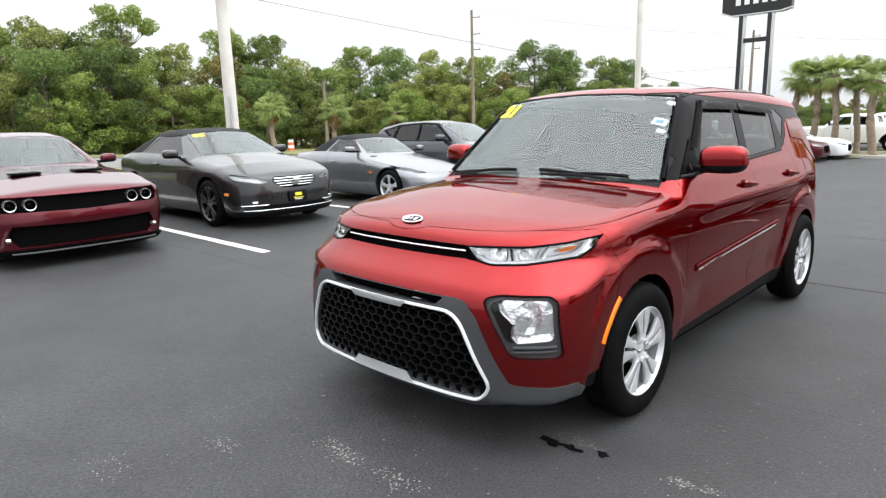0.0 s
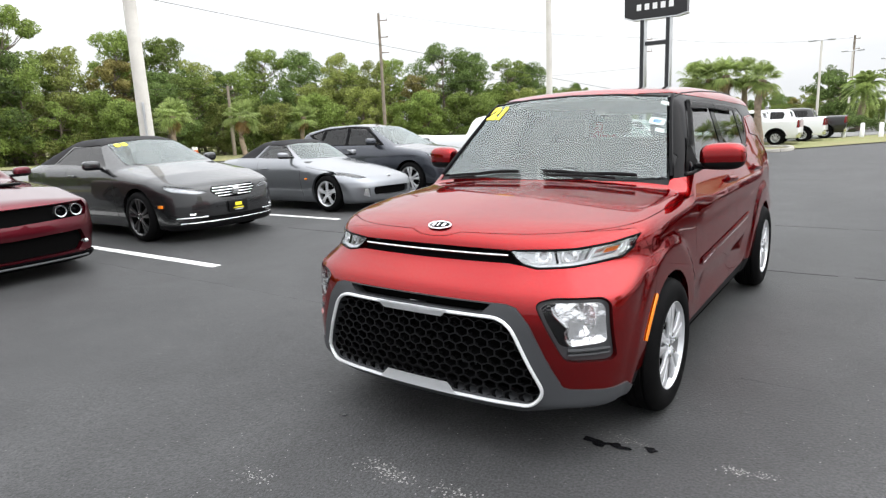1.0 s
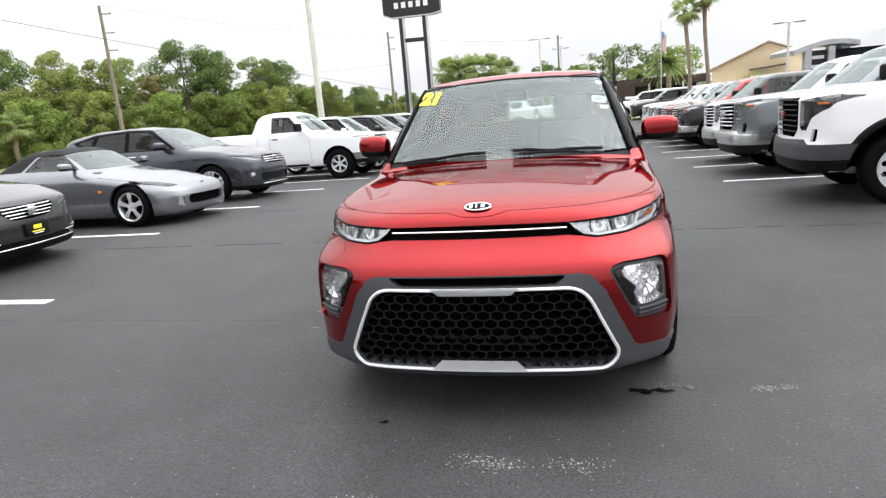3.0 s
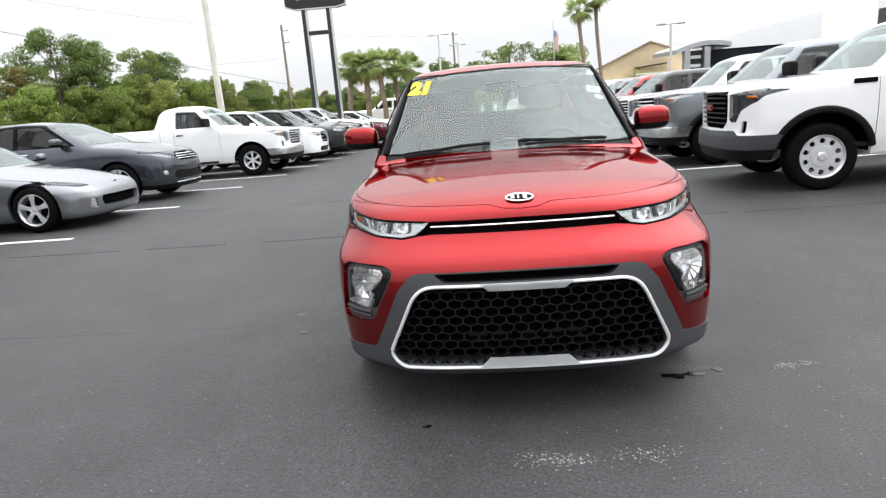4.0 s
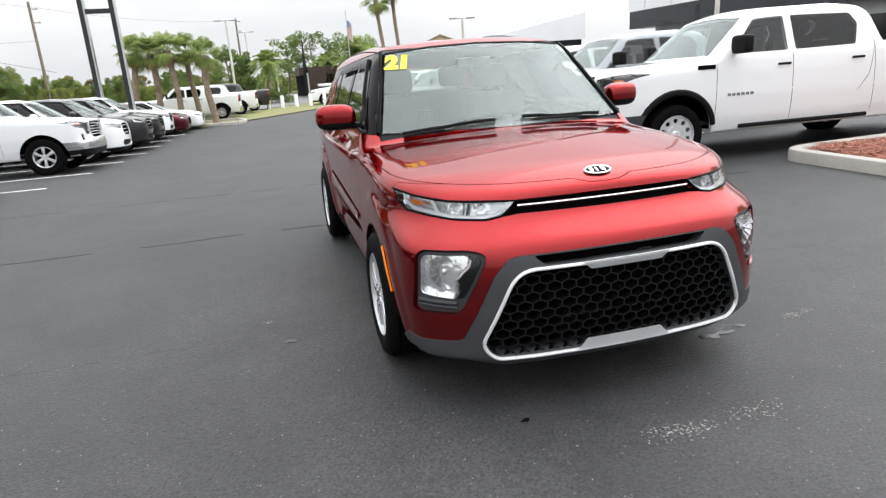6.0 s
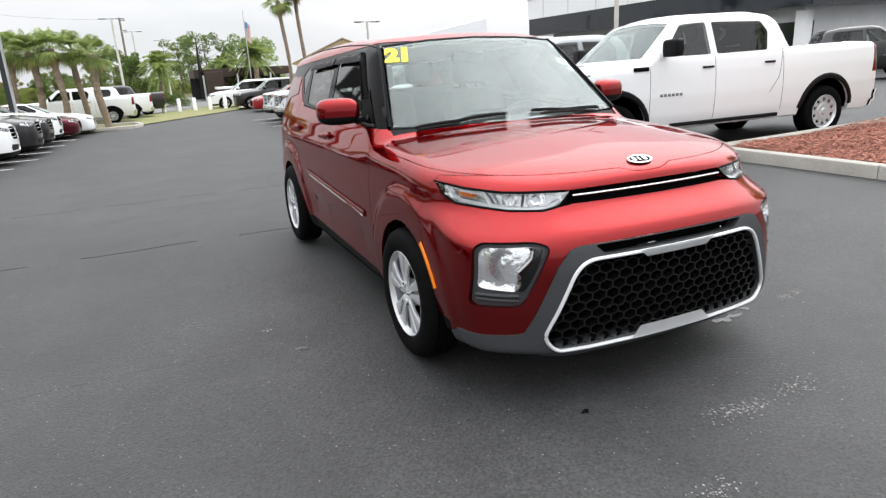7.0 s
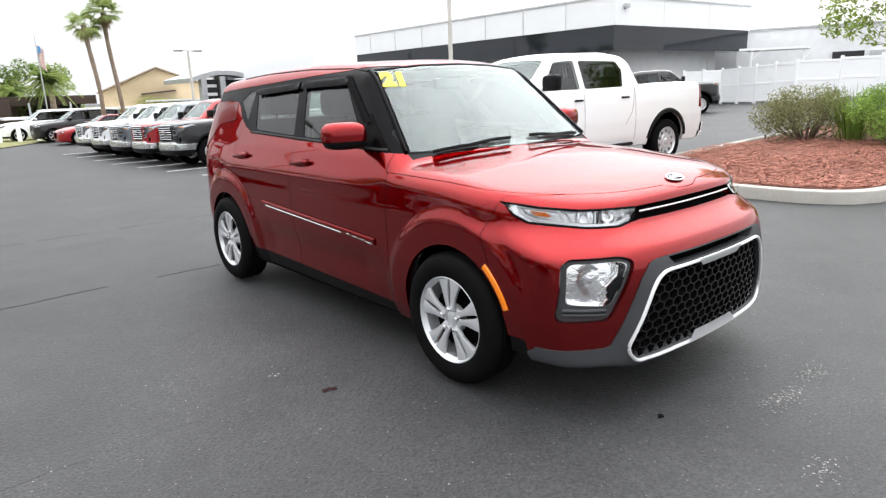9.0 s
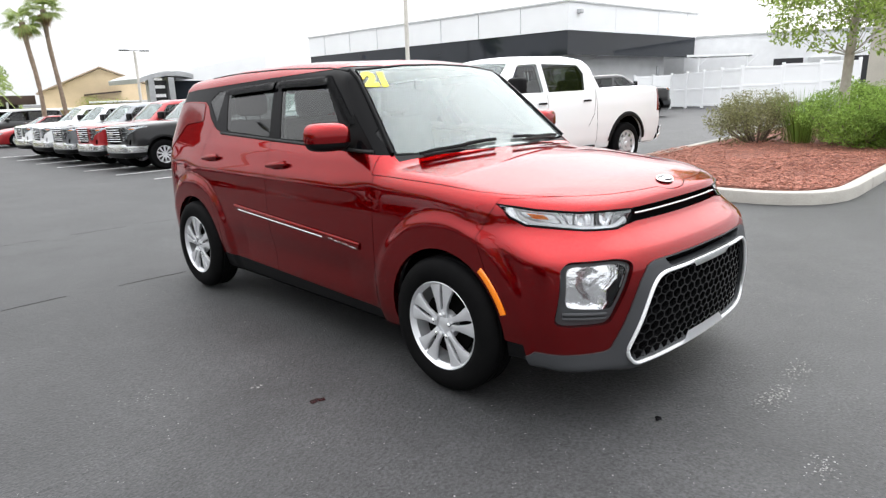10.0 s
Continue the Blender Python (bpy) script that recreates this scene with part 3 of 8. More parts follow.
def wheel(parent, at, side, R, width, rim_r, spokes=5, twin=False, finish=None, spoke_w=0.05, backing=None, dish=0.02, detail=True, steel=False, paired=False):
    """One wheel: tyre, rim and hub; side is 1 for the car's left."""
    n = 56 if detail else 28
    hub = new("wheel")
    hub.parent = parent
    hub.matrix_basis = Matrix.Translation(at) @ Matrix.Diagonal((side, 1, 1, 1))
    w = width / 2
    sh = R - 0.012
    prof = [(rim_r - 0.004, -w + 0.02), (rim_r + 0.012, -w + 0.006), (R - 0.055, -w), (sh, -w + 0.022), (R, -w + 0.045),
            (R, -0.052), (R - 0.009, -0.048), (R - 0.009, -0.038), (R, -0.034), (R, -0.006), (R - 0.009, -0.002), (R - 0.009, 0.008), (R, 0.012),
            (R, 0.038), (R - 0.009, 0.042), (R - 0.009, 0.05), (R, 0.054),
            (R, w - 0.045), (sh, w - 0.022), (R - 0.03, w - 0.006), (R - 0.055, w), (R - 0.07, w + 0.0015), (rim_r + 0.03, w - 0.001), (rim_r + 0.012, w - 0.006), (rim_r - 0.004, w - 0.02)]
    part("tyre", lathe(prof, n), TYRE, hub, smooth=True)
    out = w - 0.012
    rim = [(rim_r - 0.006, -w + 0.02), (rim_r - 0.012, out - 0.05), (rim_r - 0.016, out - 0.02), (rim_r + 0.004, out + 0.004), (rim_r + 0.010, out), (rim_r + 0.006, out - 0.01)]
    part("rim", lathe(rim, n), finish, hub, smooth=True)
    back = out - 0.055
    # near-black disc: the shade behind the spokes is in its colour
    part("brake_disc", lathe([(0.03, back), (rim_r * 0.72, back), (rim_r * 0.72, back - 0.02), (0.03, back - 0.02)], 32), backing or LINER_SHADE, hub, smooth=True)
    face = bmesh.new()
    lathe([(0.001, out - dish + 0.004), (0.026, out - dish + 0.004), (0.032, out - dish), (0.062, out - dish - 0.006), (0.070, out - dish - 0.02), (0.07, out - 0.06)], 32, bm=face)
    angles = []
    for k in range(spokes):
        a = 2 * math.pi * k / spokes + math.pi / 2
        d = 0.315 * math.pi / spokes
        angles += [a - d, a + d] if twin else [a]
    if steel:
        r0, r1, rc, rh, wedge = rim_r * 0.50, rim_r * 0.95, rim_r * 0.745, rim_r * 0.115, math.pi / spokes
        for a in angles:
            rings = [[], [], []]
            dirs = [2 * math.pi * k / 20 for k in range(20)]
            for cr in (r0, r1):
                for cs in (-1, 1):
                    dirs.append(math.atan2(cr * math.sin(cs * wedge), cr * math.cos(cs * wedge) - rc) % (2 * math.pi))
            for ph in sorted(dirs):
                q = rh
                while q < rim_r:
                    u, v = rc + q * math.cos(ph), q * math.sin(ph)
                    if not (r0 < math.hypot(u, v) < r1 and abs(math.atan2(v, u)) < wedge):
                        break
                    q += 0.001
                for ring, rad, x in ((rings[0], q, out - dish), (rings[1], rh * 1.1, out - dish), (rings[2], rh, out - dish - 0.018)):
                    u, v = rc + rad * math.cos(ph), rad * math.sin(ph)
                    ring.append(face.verts.new((x, u * math.cos(a) - v * math.sin(a), u * math.sin(a) + v * math.cos(a))))
            for ra, rb in zip(rings, rings[1:]):
                for k in range(24):
                    face.faces.new((ra[k], ra[(k + 1) % 24], rb[(k + 1) % 24], rb[k]))
        lathe([(0.001, out + 0.006), (0.04, out + 0.004), (0.055, out - 0.012), (0.062, out - 0.012), (r0 * 0.98, out - dish + 0.008), (r0 + 0.004, out - dish)], 32, bm=face)
        angles = []
    if paired:
        # wide spokes in five pairs, a narrow slot within each pair
        for a in angles[::2]:
            a += 0.315 * math.pi / spokes
            r3 = rim_r - 0.004
            for q in (-1, 1):
                poly = [(0.040, q * 0.001), (0.072, q * 0.002), (0.088, q * 0.008), (0.165, q * 0.0095), (0.188, q * 0.006), (r3, q * 0.004), (r3, q * 0.090), (0.185, q * 0.075),
                        (0.15, q * 0.056), (0.105, q * 0.037), (0.07, q * 0.030), (0.04, q * 0.026)]
                b = prism(poly if q > 0 else poly[::-1], 0.018, "yz", bevel=0.004)
                for v in b.verts:
                    v.co.x += out - dish - 0.016 + 0.012 * math.sin(min(1, v.co.y / rim_r) * math.pi) + (dish * 0.6) * (v.co.y / rim_r) ** 3 - 0.10 * max(0.0, abs(v.co.z) - 0.03) ** 1.1
                bmesh.ops.transform(b, matrix=Matrix.Rotation(a, 4, "X"), verts=b.verts)
                merge(face, b)
        angles = []
    for a in angles:
        hw = spoke_w / 2
        if twin:
            r1, r2, r3 = rim_r * 0.46, rim_r * 0.78, rim_r - 0.004
            poly = [(0.05, -hw * 0.42), (r1, -hw * 0.60), (r2, -hw * 0.86), (r3, -hw * 1.12), (r3, hw * 1.12), (r2, hw * 0.86), (r1, hw * 0.60), (0.05, hw * 0.42)]
        else:
            poly = [(0.045, -hw * 0.62), (rim_r * 0.6, -hw * 0.8), (rim_r - 0.006, -hw * 1.15), (rim_r - 0.006, hw * 1.15), (rim_r * 0.6, hw * 0.8), (0.045, hw * 0.62)]
        b = prism(poly, 0.018, "yz", bevel=0.004)
        for v in b.verts:
            v.co.x += out - dish - 0.016 + 0.010 * math.sin(min(1, v.co.y / rim_r) * math.pi) + (dish * 0.5) * (v.co.y / rim_r) ** 3
        bmesh.ops.transform(b, matrix=Matrix.Rotation(a, 4, "X"), verts=b.verts)
        merge(face, b)
    part("spokes", face, finish, hub, smooth=True)
    nuts = bmesh.new()
    for k in range(5 if detail else 0):
        a = 2 * math.pi * (k + (0 if paired else 0.5)) / 5 + math.pi / 2
        up = 0.014 if paired else 0.0
        lathe([(0.011, out - dish - 0.01), (0.011, out - dish + 0.008 + up), (0.004, out - dish + 0.012 + up)], 6, bm=nuts,
              m=Matrix.Translation((0, 0.054 * math.cos(a), 0.054 * math.sin(a))))
        part("wheel_nut", nuts, CHROME, hub)
        nuts = bmesh.new()
    nuts.free()
    return hub


def panel(body, name, mat, parent, label="", sides="both", as_name=None, shadow=True, **kw):
    co, faces, n = body.panel(name, sides, **kw)
    if not co:
        return None
    ob = put(as_name or name, mesh_of(co, faces, n), mat, parent, label)
    ob.visible_shadow = shadow
    return ob

# ---- the red boxy hatchback ----
AXLE = 0.0


def flare(y, z):
    out = 0
    for c in (AXLE, 2.6):
        r = np.hypot(y - c, z - 0.33)
        t = np.clip((0.545 - r) / 0.075, 0, 1)
        out = out + 0.015 * t * t * (3 - 2 * t) * np.clip((z - 0.05) / 0.2, 0, 1)
    mid = np.clip((y - 0.50) / 0.25, 0, 1) * np.clip((2.15 - y) / 0.25, 0, 1)
    crease = 0.009 * np.exp(-((z - 0.905) / 0.045) ** 2) * np.clip((y - 0.55) / 0.3, 0, 1) * np.clip((2.75 - y) / 0.3, 0, 1)
    return out + crease - 0.022 * np.exp(-((z - 0.44) / 0.10) ** 2) * mid


HATCH = dict(
    top=[(-0.90, 0.86), (-0.70, 0.955), (-0.5, 1.005), (-0.1, 1.052), (0.30, 1.078), (0.87, 1.552), (1.03, 1.59), (1.6, 1.612), (2.2, 1.60), (2.9, 1.555), (3.25, 1.515)],
    plan=[(-0.9, 0.875), (-0.4, 0.882), (0, 0.882), (0.6, 0.880), (1.3, 0.88), (2.2, 0.88), (2.6, 0.88), (3.0, 0.865), (3.4, 0.83)],
    prof=[(0.1, 0.12), (0.2, 0.065), (0.3, 0.03), (0.42, 0.010), (0.56, 0.0), (0.80, 0.002), (0.955, 0.014), (1.06, 0.048), (1.12, 0.075), (1.3, 0.148), (1.5, 0.235), (1.62, 0.30)],
    prof_soft=0.012,
    nose=[(0.1, -0.60), (0.205, -0.80), (0.26, -0.85), (0.45, -0.865), (0.60, -0.862), (0.68, -0.85), (0.735, -0.825), (0.80, -0.745), (0.835, -0.715), (0.88, -0.705), (0.93, -0.685), (0.98, -0.60), (1.02, -0.4)],
    nose_soft=0.014,
    tail=[(0.15, 3.2), (0.3, 3.30), (0.6, 3.335), (0.9, 3.32), (1.1, 3.28), (1.5, 3.12), (1.58, 3.08)],
    bow=0.2, crown=0.085, nose_bow=(0.12, 0.86), nose_low=(0.70, 0.84, 0.48), tail_bow=(0.10, 0.45), low=0.20, rise=(0.45, 0.70, 0.052, -0.15), k_side=0.085, k_front=0.05, extra=flare)


def hex_mesh(body, inside, w, h, bar, depth, lift):
    """A honeycomb of short hexagonal tubes set behind the surface."""
    bm = bmesh.new()
    rows = int(0.40 / (h * 0.75)) + 2
    for r in range(rows):
        z = 0.25 + r * h * 0.75
        for k in range(-13, 14):
            x = (k + 0.5 * (r % 2)) * w
            if not inside(x, z):
                continue
            rings = []
            for scale, back in ((1.0, 0.0), (1.0, depth), (1 - 2 * bar / w, depth), (1 - 1.3 * bar / w, 0.0)):
                ring = []
                for q in range(6):
                    a = math.pi / 6 + q * math.pi / 3
                    px, pz = x + w / math.sqrt(3) * scale * math.cos(a) * 1.0, z + h / 2 * scale * math.sin(a) * 1.0
                    ring.append(bm.verts.new((px, body.nose_at(px, max(0.24, pz)) + lift + back, pz)))
                rings.append(ring)
            for r0, r1 in ((0, 1), (1, 2), (2, 3), (3, 0)):
                for q in range(6):
                    bm.faces.new((rings[r0][q], rings[r0][(q + 1) % 6], rings[r1][(q + 1) % 6], rings[r1][q]))
    bmesh.ops.remove_doubles(bm, verts=bm.verts, dist=4e-4)
    bmesh.ops.recalc_face_normals(bm, faces=bm.faces)
    return bm


def on_front(body, pts, lift):
    return [p for p in (body.onto(x, z, "front", lift)[0] for x, z in pts) if p is not None]


def on_side(body, pts, lift, side=1):
    out = []
    for y, z in pts:
        p = body.onto(y, z, "side", lift)[0]
        if p is not None:
            out.append(Vector((side * p.x, p.y, p.z)))
    return out


def densify(pts, step=0.03, closed=True):
    out = []
    m = len(pts)
    for i in range(m if closed else m - 1):
        a, b = Vector(pts[i]), Vector(pts[(i + 1) % m])
        n = max(1, int((b - a).length / step))
        out += [tuple(a.lerp(b, k / n)) for k in range(n)]
    if not closed:
        out.append(tuple(pts[-1]))
    return out


def seat(parent, x, y, mat, width=0.5, wide=False):
    """A car seat: cushion, back and head restraint(s)."""
    s = new("seat")
    s.parent = parent
    b = box((width, 0.52, 0.16), (x, y, 0.62), 0.05)
    part("cushion", b, mat, s, smooth=True)
    b = box((width, 0.15, 0.62), (0, 0, 0.31), 0.06, m=Matrix.Translation((x, y + 0.24, 0.62)) @ Matrix.Rotation(radians(-14), 4, "X"))
    part("backrest", b, mat, s, smooth=True)
    for hx in ((x - width * 0.27, x + width * 0.27) if wide else (x,)):
        b = box((0.26, 0.10, 0.18), (hx, y + 0.44, 1.34), 0.045)
        lathe([(0.006, 1.18), (0.006, 1.28)], 8, "z", bm=b, m=Matrix.Translation((hx - 0.06, y + 0.43, 0)))
        lathe([(0.006, 1.18), (0.006, 1.28)], 8, "z", bm=b, m=Matrix.Translation((hx + 0.06, y + 0.43, 0)))
        part("head_restraint", b, mat, s, smooth=True)


def door_mirror(car, side, at, shell_mat, w=0.21, h=0.15, d=0.14, soft=0.62):
    """A door mirror: painted cap, black base, arm and looking glass."""
    holder = new("door_mirror")
    holder.parent = car
    holder.matrix_basis = Matrix.Translation(at) @ Matrix.Diagonal((side, 1, 1, 1))
    cap = bmesh.new()
    bmesh.ops.create_uvsphere(cap, u_segments=28, v_segments=18, radius=0.5)
    for v in cap.verts:
        c = v.co * 2
        p = Vector([math.copysign(abs(k) ** soft, k) for k in c])
        v.co = Vector((p.x * w / 2, p.y * d / 2, p.z * h / 2))
        v.co.y += 0.05 * (v.co.x / w) + 0.02
        if v.co.y > 0.055:
            v.co.y = 0.055
    lower = cap.copy()
    bmesh.ops.bisect_plane(cap, geom=cap.verts[:] + cap.edges[:] + cap.faces[:], plane_co=(0, 0, -h * 0.16), plane_no=(0, 0, 1), clear_inner=True)
    part("mirror_cap", cap, shell_mat, holder, smooth=True)
    bmesh.ops.bisect_plane(lower, geom=lower.verts[:] + lower.edges[:] + lower.faces[:], plane_co=(0, 0, -h * 0.17), plane_no=(0, 0, 1), clear_outer=True)
    bmesh.ops.scale(lower, vec=(0.97, 0.97, 0.9), verts=lower.verts)
    box((0.20, 0.055, 0.035), (-w * 0.62, 0.03, -h * 0.33), 0.012, bm=lower)
    part("mirror_base", lower, PLASTIC, holder, smooth=True)
    glass = prism(rounded([(-w * 0.43, -h * 0.33), (w * 0.43, -h * 0.33), (w * 0.43, h * 0.38), (-w * 0.43, h * 0.38)], 0.03), 0.004, "xz", m=Matrix.Translation((0, 0.054, 0)))
    part("mirror_glass", glass, CHROME, holder)


def red_hatchback():
    car = thing("hatchback", "glossy candy red boxy hatchback with a black honeycomb grille", "car")
    body = Shell(body_field(HATCH), (0, -1.0, 0.08), (0.95, 3.45, 1.68), 0.0225)
    front_face = lambda c, n: n.y < -0.05 and c.y < 0.1
    arch_f, arch_r = circle(AXLE, 0.33, 0.363, 36), circle(2.6, 0.33, 0.363, 36)
    body.cut("front_arch", arch_f)
    body.cut("rear_arch", arch_r)
    body.cut("underside", [(-1, 0.05), (3.5, 0.05), (3.5, 0.206), (-1, 0.206)])
    # glass and the black band round it
    body.cut("windscreen", [(-0.01, 1.082), (0.40, 1.084), (0.735, 1.083), (0.588, 1.520), (0.3, 1.545), (-0.01, 1.553)], "front",
             where=lambda c, n: c.y < 1.2 and n.y < -0.15 and n.z > 0.3 and c.z > 1.05)
    body.cut("cowl", [(-0.01, 0.315), (0.4, 0.34), (0.74, 0.43), (0.74, 0.62), (-0.01, 0.62)], "top", where=lambda c, n: c.z > 1.03 and n.z > 0.55)
    band = [(0.45, 1.083), (0.60, 1.27), (0.80, 1.46), (0.93, 1.548), (1.05, 1.545), (1.14, 1.532), (1.69, 1.508), (2.32, 1.478), (2.85, 1.452), (3.2, 1.42), (3.2, 1.36), (2.83, 1.372),
            (2.61, 1.365), (2.54, 1.33), (2.46, 1.25), (2.34, 1.185), (2.22, 1.152), (1.57, 1.122), (1.15, 1.112)]
    body.cut("window_band", band, where=lambda c, n: c.x > 0.4)
    body.cut("front_glass", rounded([(0.80, 1.135), (1.14, 1.462), (1.60, 1.448), (1.47, 1.142)], 0.02, 3), among=("window_band",))
    body.cut("rear_glass", rounded([(1.60, 1.148), (2.18, 1.172), (2.30, 1.415), (1.70, 1.445)], 0.02, 3), among=("window_band",))
    body.cut("quarter_glass", rounded([(2.355, 1.225), (2.555, 1.37), (2.44, 1.438), (2.35, 1.44)], 0.015, 3), among=("window_band",))
    body.cut("back_glass", rounded([(-0.01, 1.13), (0.52, 1.13), (0.45, 1.42), (-0.01, 1.44)], [0, 0.04, 0.04, 0], 3), "front", where=lambda c, n: n.y > 0.3 and c.y > 2.8)
    # lamps and openings of the nose
    head = [(0.405, 0.884), (0.50, 0.888), (0.66, 0.892), (0.77, 0.905), (0.832, 0.922), (0.826, 0.875), (0.80, 0.842), (0.66, 0.822), (0.53, 0.818), (0.47, 0.828), (0.43, 0.856)]
    body.cut("headlamp", head, "front", where=front_face)
    body.cut("slot", [(-0.01, 0.832), (0.415, 0.834), (0.455, 0.832), (0.42, 0.860), (0.40, 0.886), (-0.01, 0.888)], "front", where=front_face)
    body.cut("slot", [(0.40, 0.834), (0.47, 0.826), (0.43, 0.856), (0.40, 0.886)], "front", where=front_face)
    body.cut("fog_housing", rounded([(0.570, 0.700), (0.63, 0.722), (0.800, 0.718), (0.828, 0.69), (0.848, 0.452), (0.690, 0.462)], 0.03, 4), "front", where=front_face)
    body.cut("fog_lamp", rounded([(0.588, 0.692), (0.64, 0.708), (0.795, 0.704), (0.815, 0.68), (0.826, 0.530), (0.676, 0.518)], 0.025, 4), "front", among=("fog_housing",), where=front_face)
    body.cut("fog_dark", [(0.58, 0.68), (0.58, 0.71), (0.650, 0.71), (0.645, 0.675), (0.652, 0.645), (0.700, 0.605), (0.700, 0.56), (0.715, 0.51), (0.66, 0.51)], "front", among=("fog_lamp",), where=front_face)
    body.cut("intake", rounded([(-0.01, 0.688), (0.395, 0.686), (0.350, 0.648), (-0.01, 0.648)], [0, 0.015, 0.015, 0], 3), "front", where=front_face)
    body.cut("grille", rounded([(-0.01, 0.638), (0.468, 0.634), (0.612, 0.325), (0.562, 0.262), (-0.01, 0.266)], [0, 0.08, 0.06, 0.05, 0], 6), "front", where=front_face)
    surround = [(-0.01, 0.692), (0.455, 0.690), (0.50, 0.678), (0.555, 0.615), (0.678, 0.352), (0.70, 0.342), (0.86, 0.326), (0.90, 0.10), (-0.01, 0.10)]
    body.cut("arch_extension", [(-0.52, 0.05), (0.0, 0.05), (0.0, 0.335), (-0.46, 0.345)], where=lambda c, n: c.x > 0.5)
    body.cut("surround", surround, "front", where=lambda c, n: c.y < -0.40)
    # bonnet, wings, doors
    body.cut("bonnet", [(-1.0, 0.934), (-0.6, 0.944), (-0.17, 0.964), (0.05, 0.978), (0.52, 0.992), (0.52, 1.3), (-1.0, 1.3)], where=lambda c, n: n.z > 0.2 and c.y < 0.52)
    body.cut("bonnet", [(-0.01, 0.922), (0.07, 0.926), (0.13, 0.940), (0.13, 0.946), (-0.01, 0.946)], "front", where=front_face)
    body.cut("bumper", [(-1.0, 0.1), (-0.33, 0.1), (-0.33, 0.5), (-0.215, 0.78), (-0.295, 0.945), (-1.0, 0.96)])
    body.cut("wing", [(-0.34, 0.1), (0.50, 0.1), (0.505, 1.15), (-0.36, 1.15)], where=lambda c, n: n.x > 0.1)
    body.cut("sill", [(0.35, 0.1), (2.3, 0.1), (2.3, 0.325), (0.35, 0.275)])
    body.cut("front_door", [(0.50, 0.2), (1.53, 0.2), (1.555, 0.8), (1.555, 1.14), (0.45, 1.14)], where=lambda c, n: n.x > 0.1)
    body.cut("rear_door", [(1.53, 0.2), (2.20, 0.2), (2.23, 0.55), (2.40, 0.80), (2.47, 0.95), (2.40, 1.20), (1.555, 1.20), (1.555, 0.8)], where=lambda c, n: n.x > 0.1)
    body.cut("tail_lamp", rounded([(2.60, 1.352), (2.80, 1.362), (3.4, 1.36), (3.4, 1.0), (3.05, 1.0), (2.85, 1.20), (2.56, 1.23)], 0.02, 3), where=lambda c, n: c.x > 0.55)
    body.cut("roof", [(0.5, 1.4), (3.3, 1.4), (3.3, 1.8), (0.5, 1.8)])
    body.cut("quarter_panel", [(1.9, 0.1), (3.02, 0.1), (3.02, 1.5), (1.9, 1.5)], where=lambda c, n: n.x > 0.1)

    panel(body, "roof", RED, car)
    panel(body, "roof", HEADLINER, car, lift=-0.035, as_name="headliner", rim=0)
    panel(body, "body", RED, car, as_name="tailgate")
    panel(body, "bonnet", RED, car, gap=0.0025)
    panel(body, "bumper", RED, car, rim=0.045, gap=0.0015)
    # near-black underside, the shade below the car put into its colour
    panel(body, "underside", LINER_SHADE, car)
    for sd in ("left", "right"):
        panel(body, "cowl", PLASTIC, car, sides=sd, lift=-0.006, rim=0)
        panel(body, "arch_extension", PLASTIC, car, sides=sd, lift=-0.012, rim=0)
    panel(body, "windscreen", GLASS, car, shadow=False, rim=0.005, gap=0.012)
    panel(body, "back_glass", TINTED, car, shadow=False)
    panel(body, "surround", CLADDING, car, "grey textured plastic lower surround", lift=0.006, rim=0.06, gap=0.0)
    # black sheets behind the openings stand in for the shade inside them
    panel(body, "grille", LINER_SHADE, car, as_name="grille_backing", lift=-0.10, rim=0)
    panel(body, "slot", LINER_SHADE, car, as_name="upper_grille", lift=-0.03, rim=0, gap=0)
    panel(body, "intake", LINER_SHADE, car, as_name="upper_intake", lift=-0.07, rim=0, gap=0)
    for side, s in (("left", 1), ("right", -1)):
        panel(body, "wing", RED, car, sides=side, rim=0.03)
        door = panel(body, "front_door", RED, car, sides=side, as_name="front_door")
        rear = panel(body, "rear_door", RED, car, sides=side, as_name="rear_door")
        for n in ("front_door", "rear_door", "quarter_panel"):
            panel(body, n, DASH, car, sides=side, as_name="inner_trim", lift=-0.05, rim=0)
        panel(body, "quarter_panel", RED, car, sides=side, rim=0.03)
        panel(body, "sill", PLASTIC, car, sides=side, lift=-0.008)
        panel(body, "window_band", GLOSS_BLACK, car, "gloss black pillars round the side windows", sides=side, lift=-0.003, rim=0.03, gap=0)
        panel(body, "front_glass", TINTED, car, sides=side, shadow=False, rim=0, lift=-0.006, as_name="front_side_window")
        panel(body, "rear_glass", SMOKED, car, sides=side, shadow=False, rim=0, lift=-0.006, as_name="rear_side_window")
        panel(body, "quarter_glass", SMOKED, car, sides=side, shadow=False, rim=0, lift=-0.006, as_name="quarter_window")
        panel(body, "tail_lamp", RED_LENS, car, sides=side, lift=0.004)
        # headlamp
        lamp = panel(body, "headlamp", LENS, car, "clear headlamp with an amber corner lamp", sides=side, shadow=False, rim=0.05, gap=0.004)
        panel(body, "headlamp", INNER_LAMP, lamp, sides=side, as_name="reflector", lift=-0.04, rim=0)
        part("lamp_bezel", sweep(on_front(body, [(s * a, b) for a, b in densify(head)], 0.0), 0.0055, 6, True), GLOSS_BLACK, lamp, smooth=True)
        low_strip = [(s * a, b) for a, b in densify([(0.45, 0.852), (0.49, 0.838), (0.54, 0.830), (0.66, 0.834), (0.79, 0.853)], 0.02, False)]
        part("light_strip", sweep(on_front(body, low_strip, -0.018), 0.009, 8), PAPER, lamp, smooth=True)
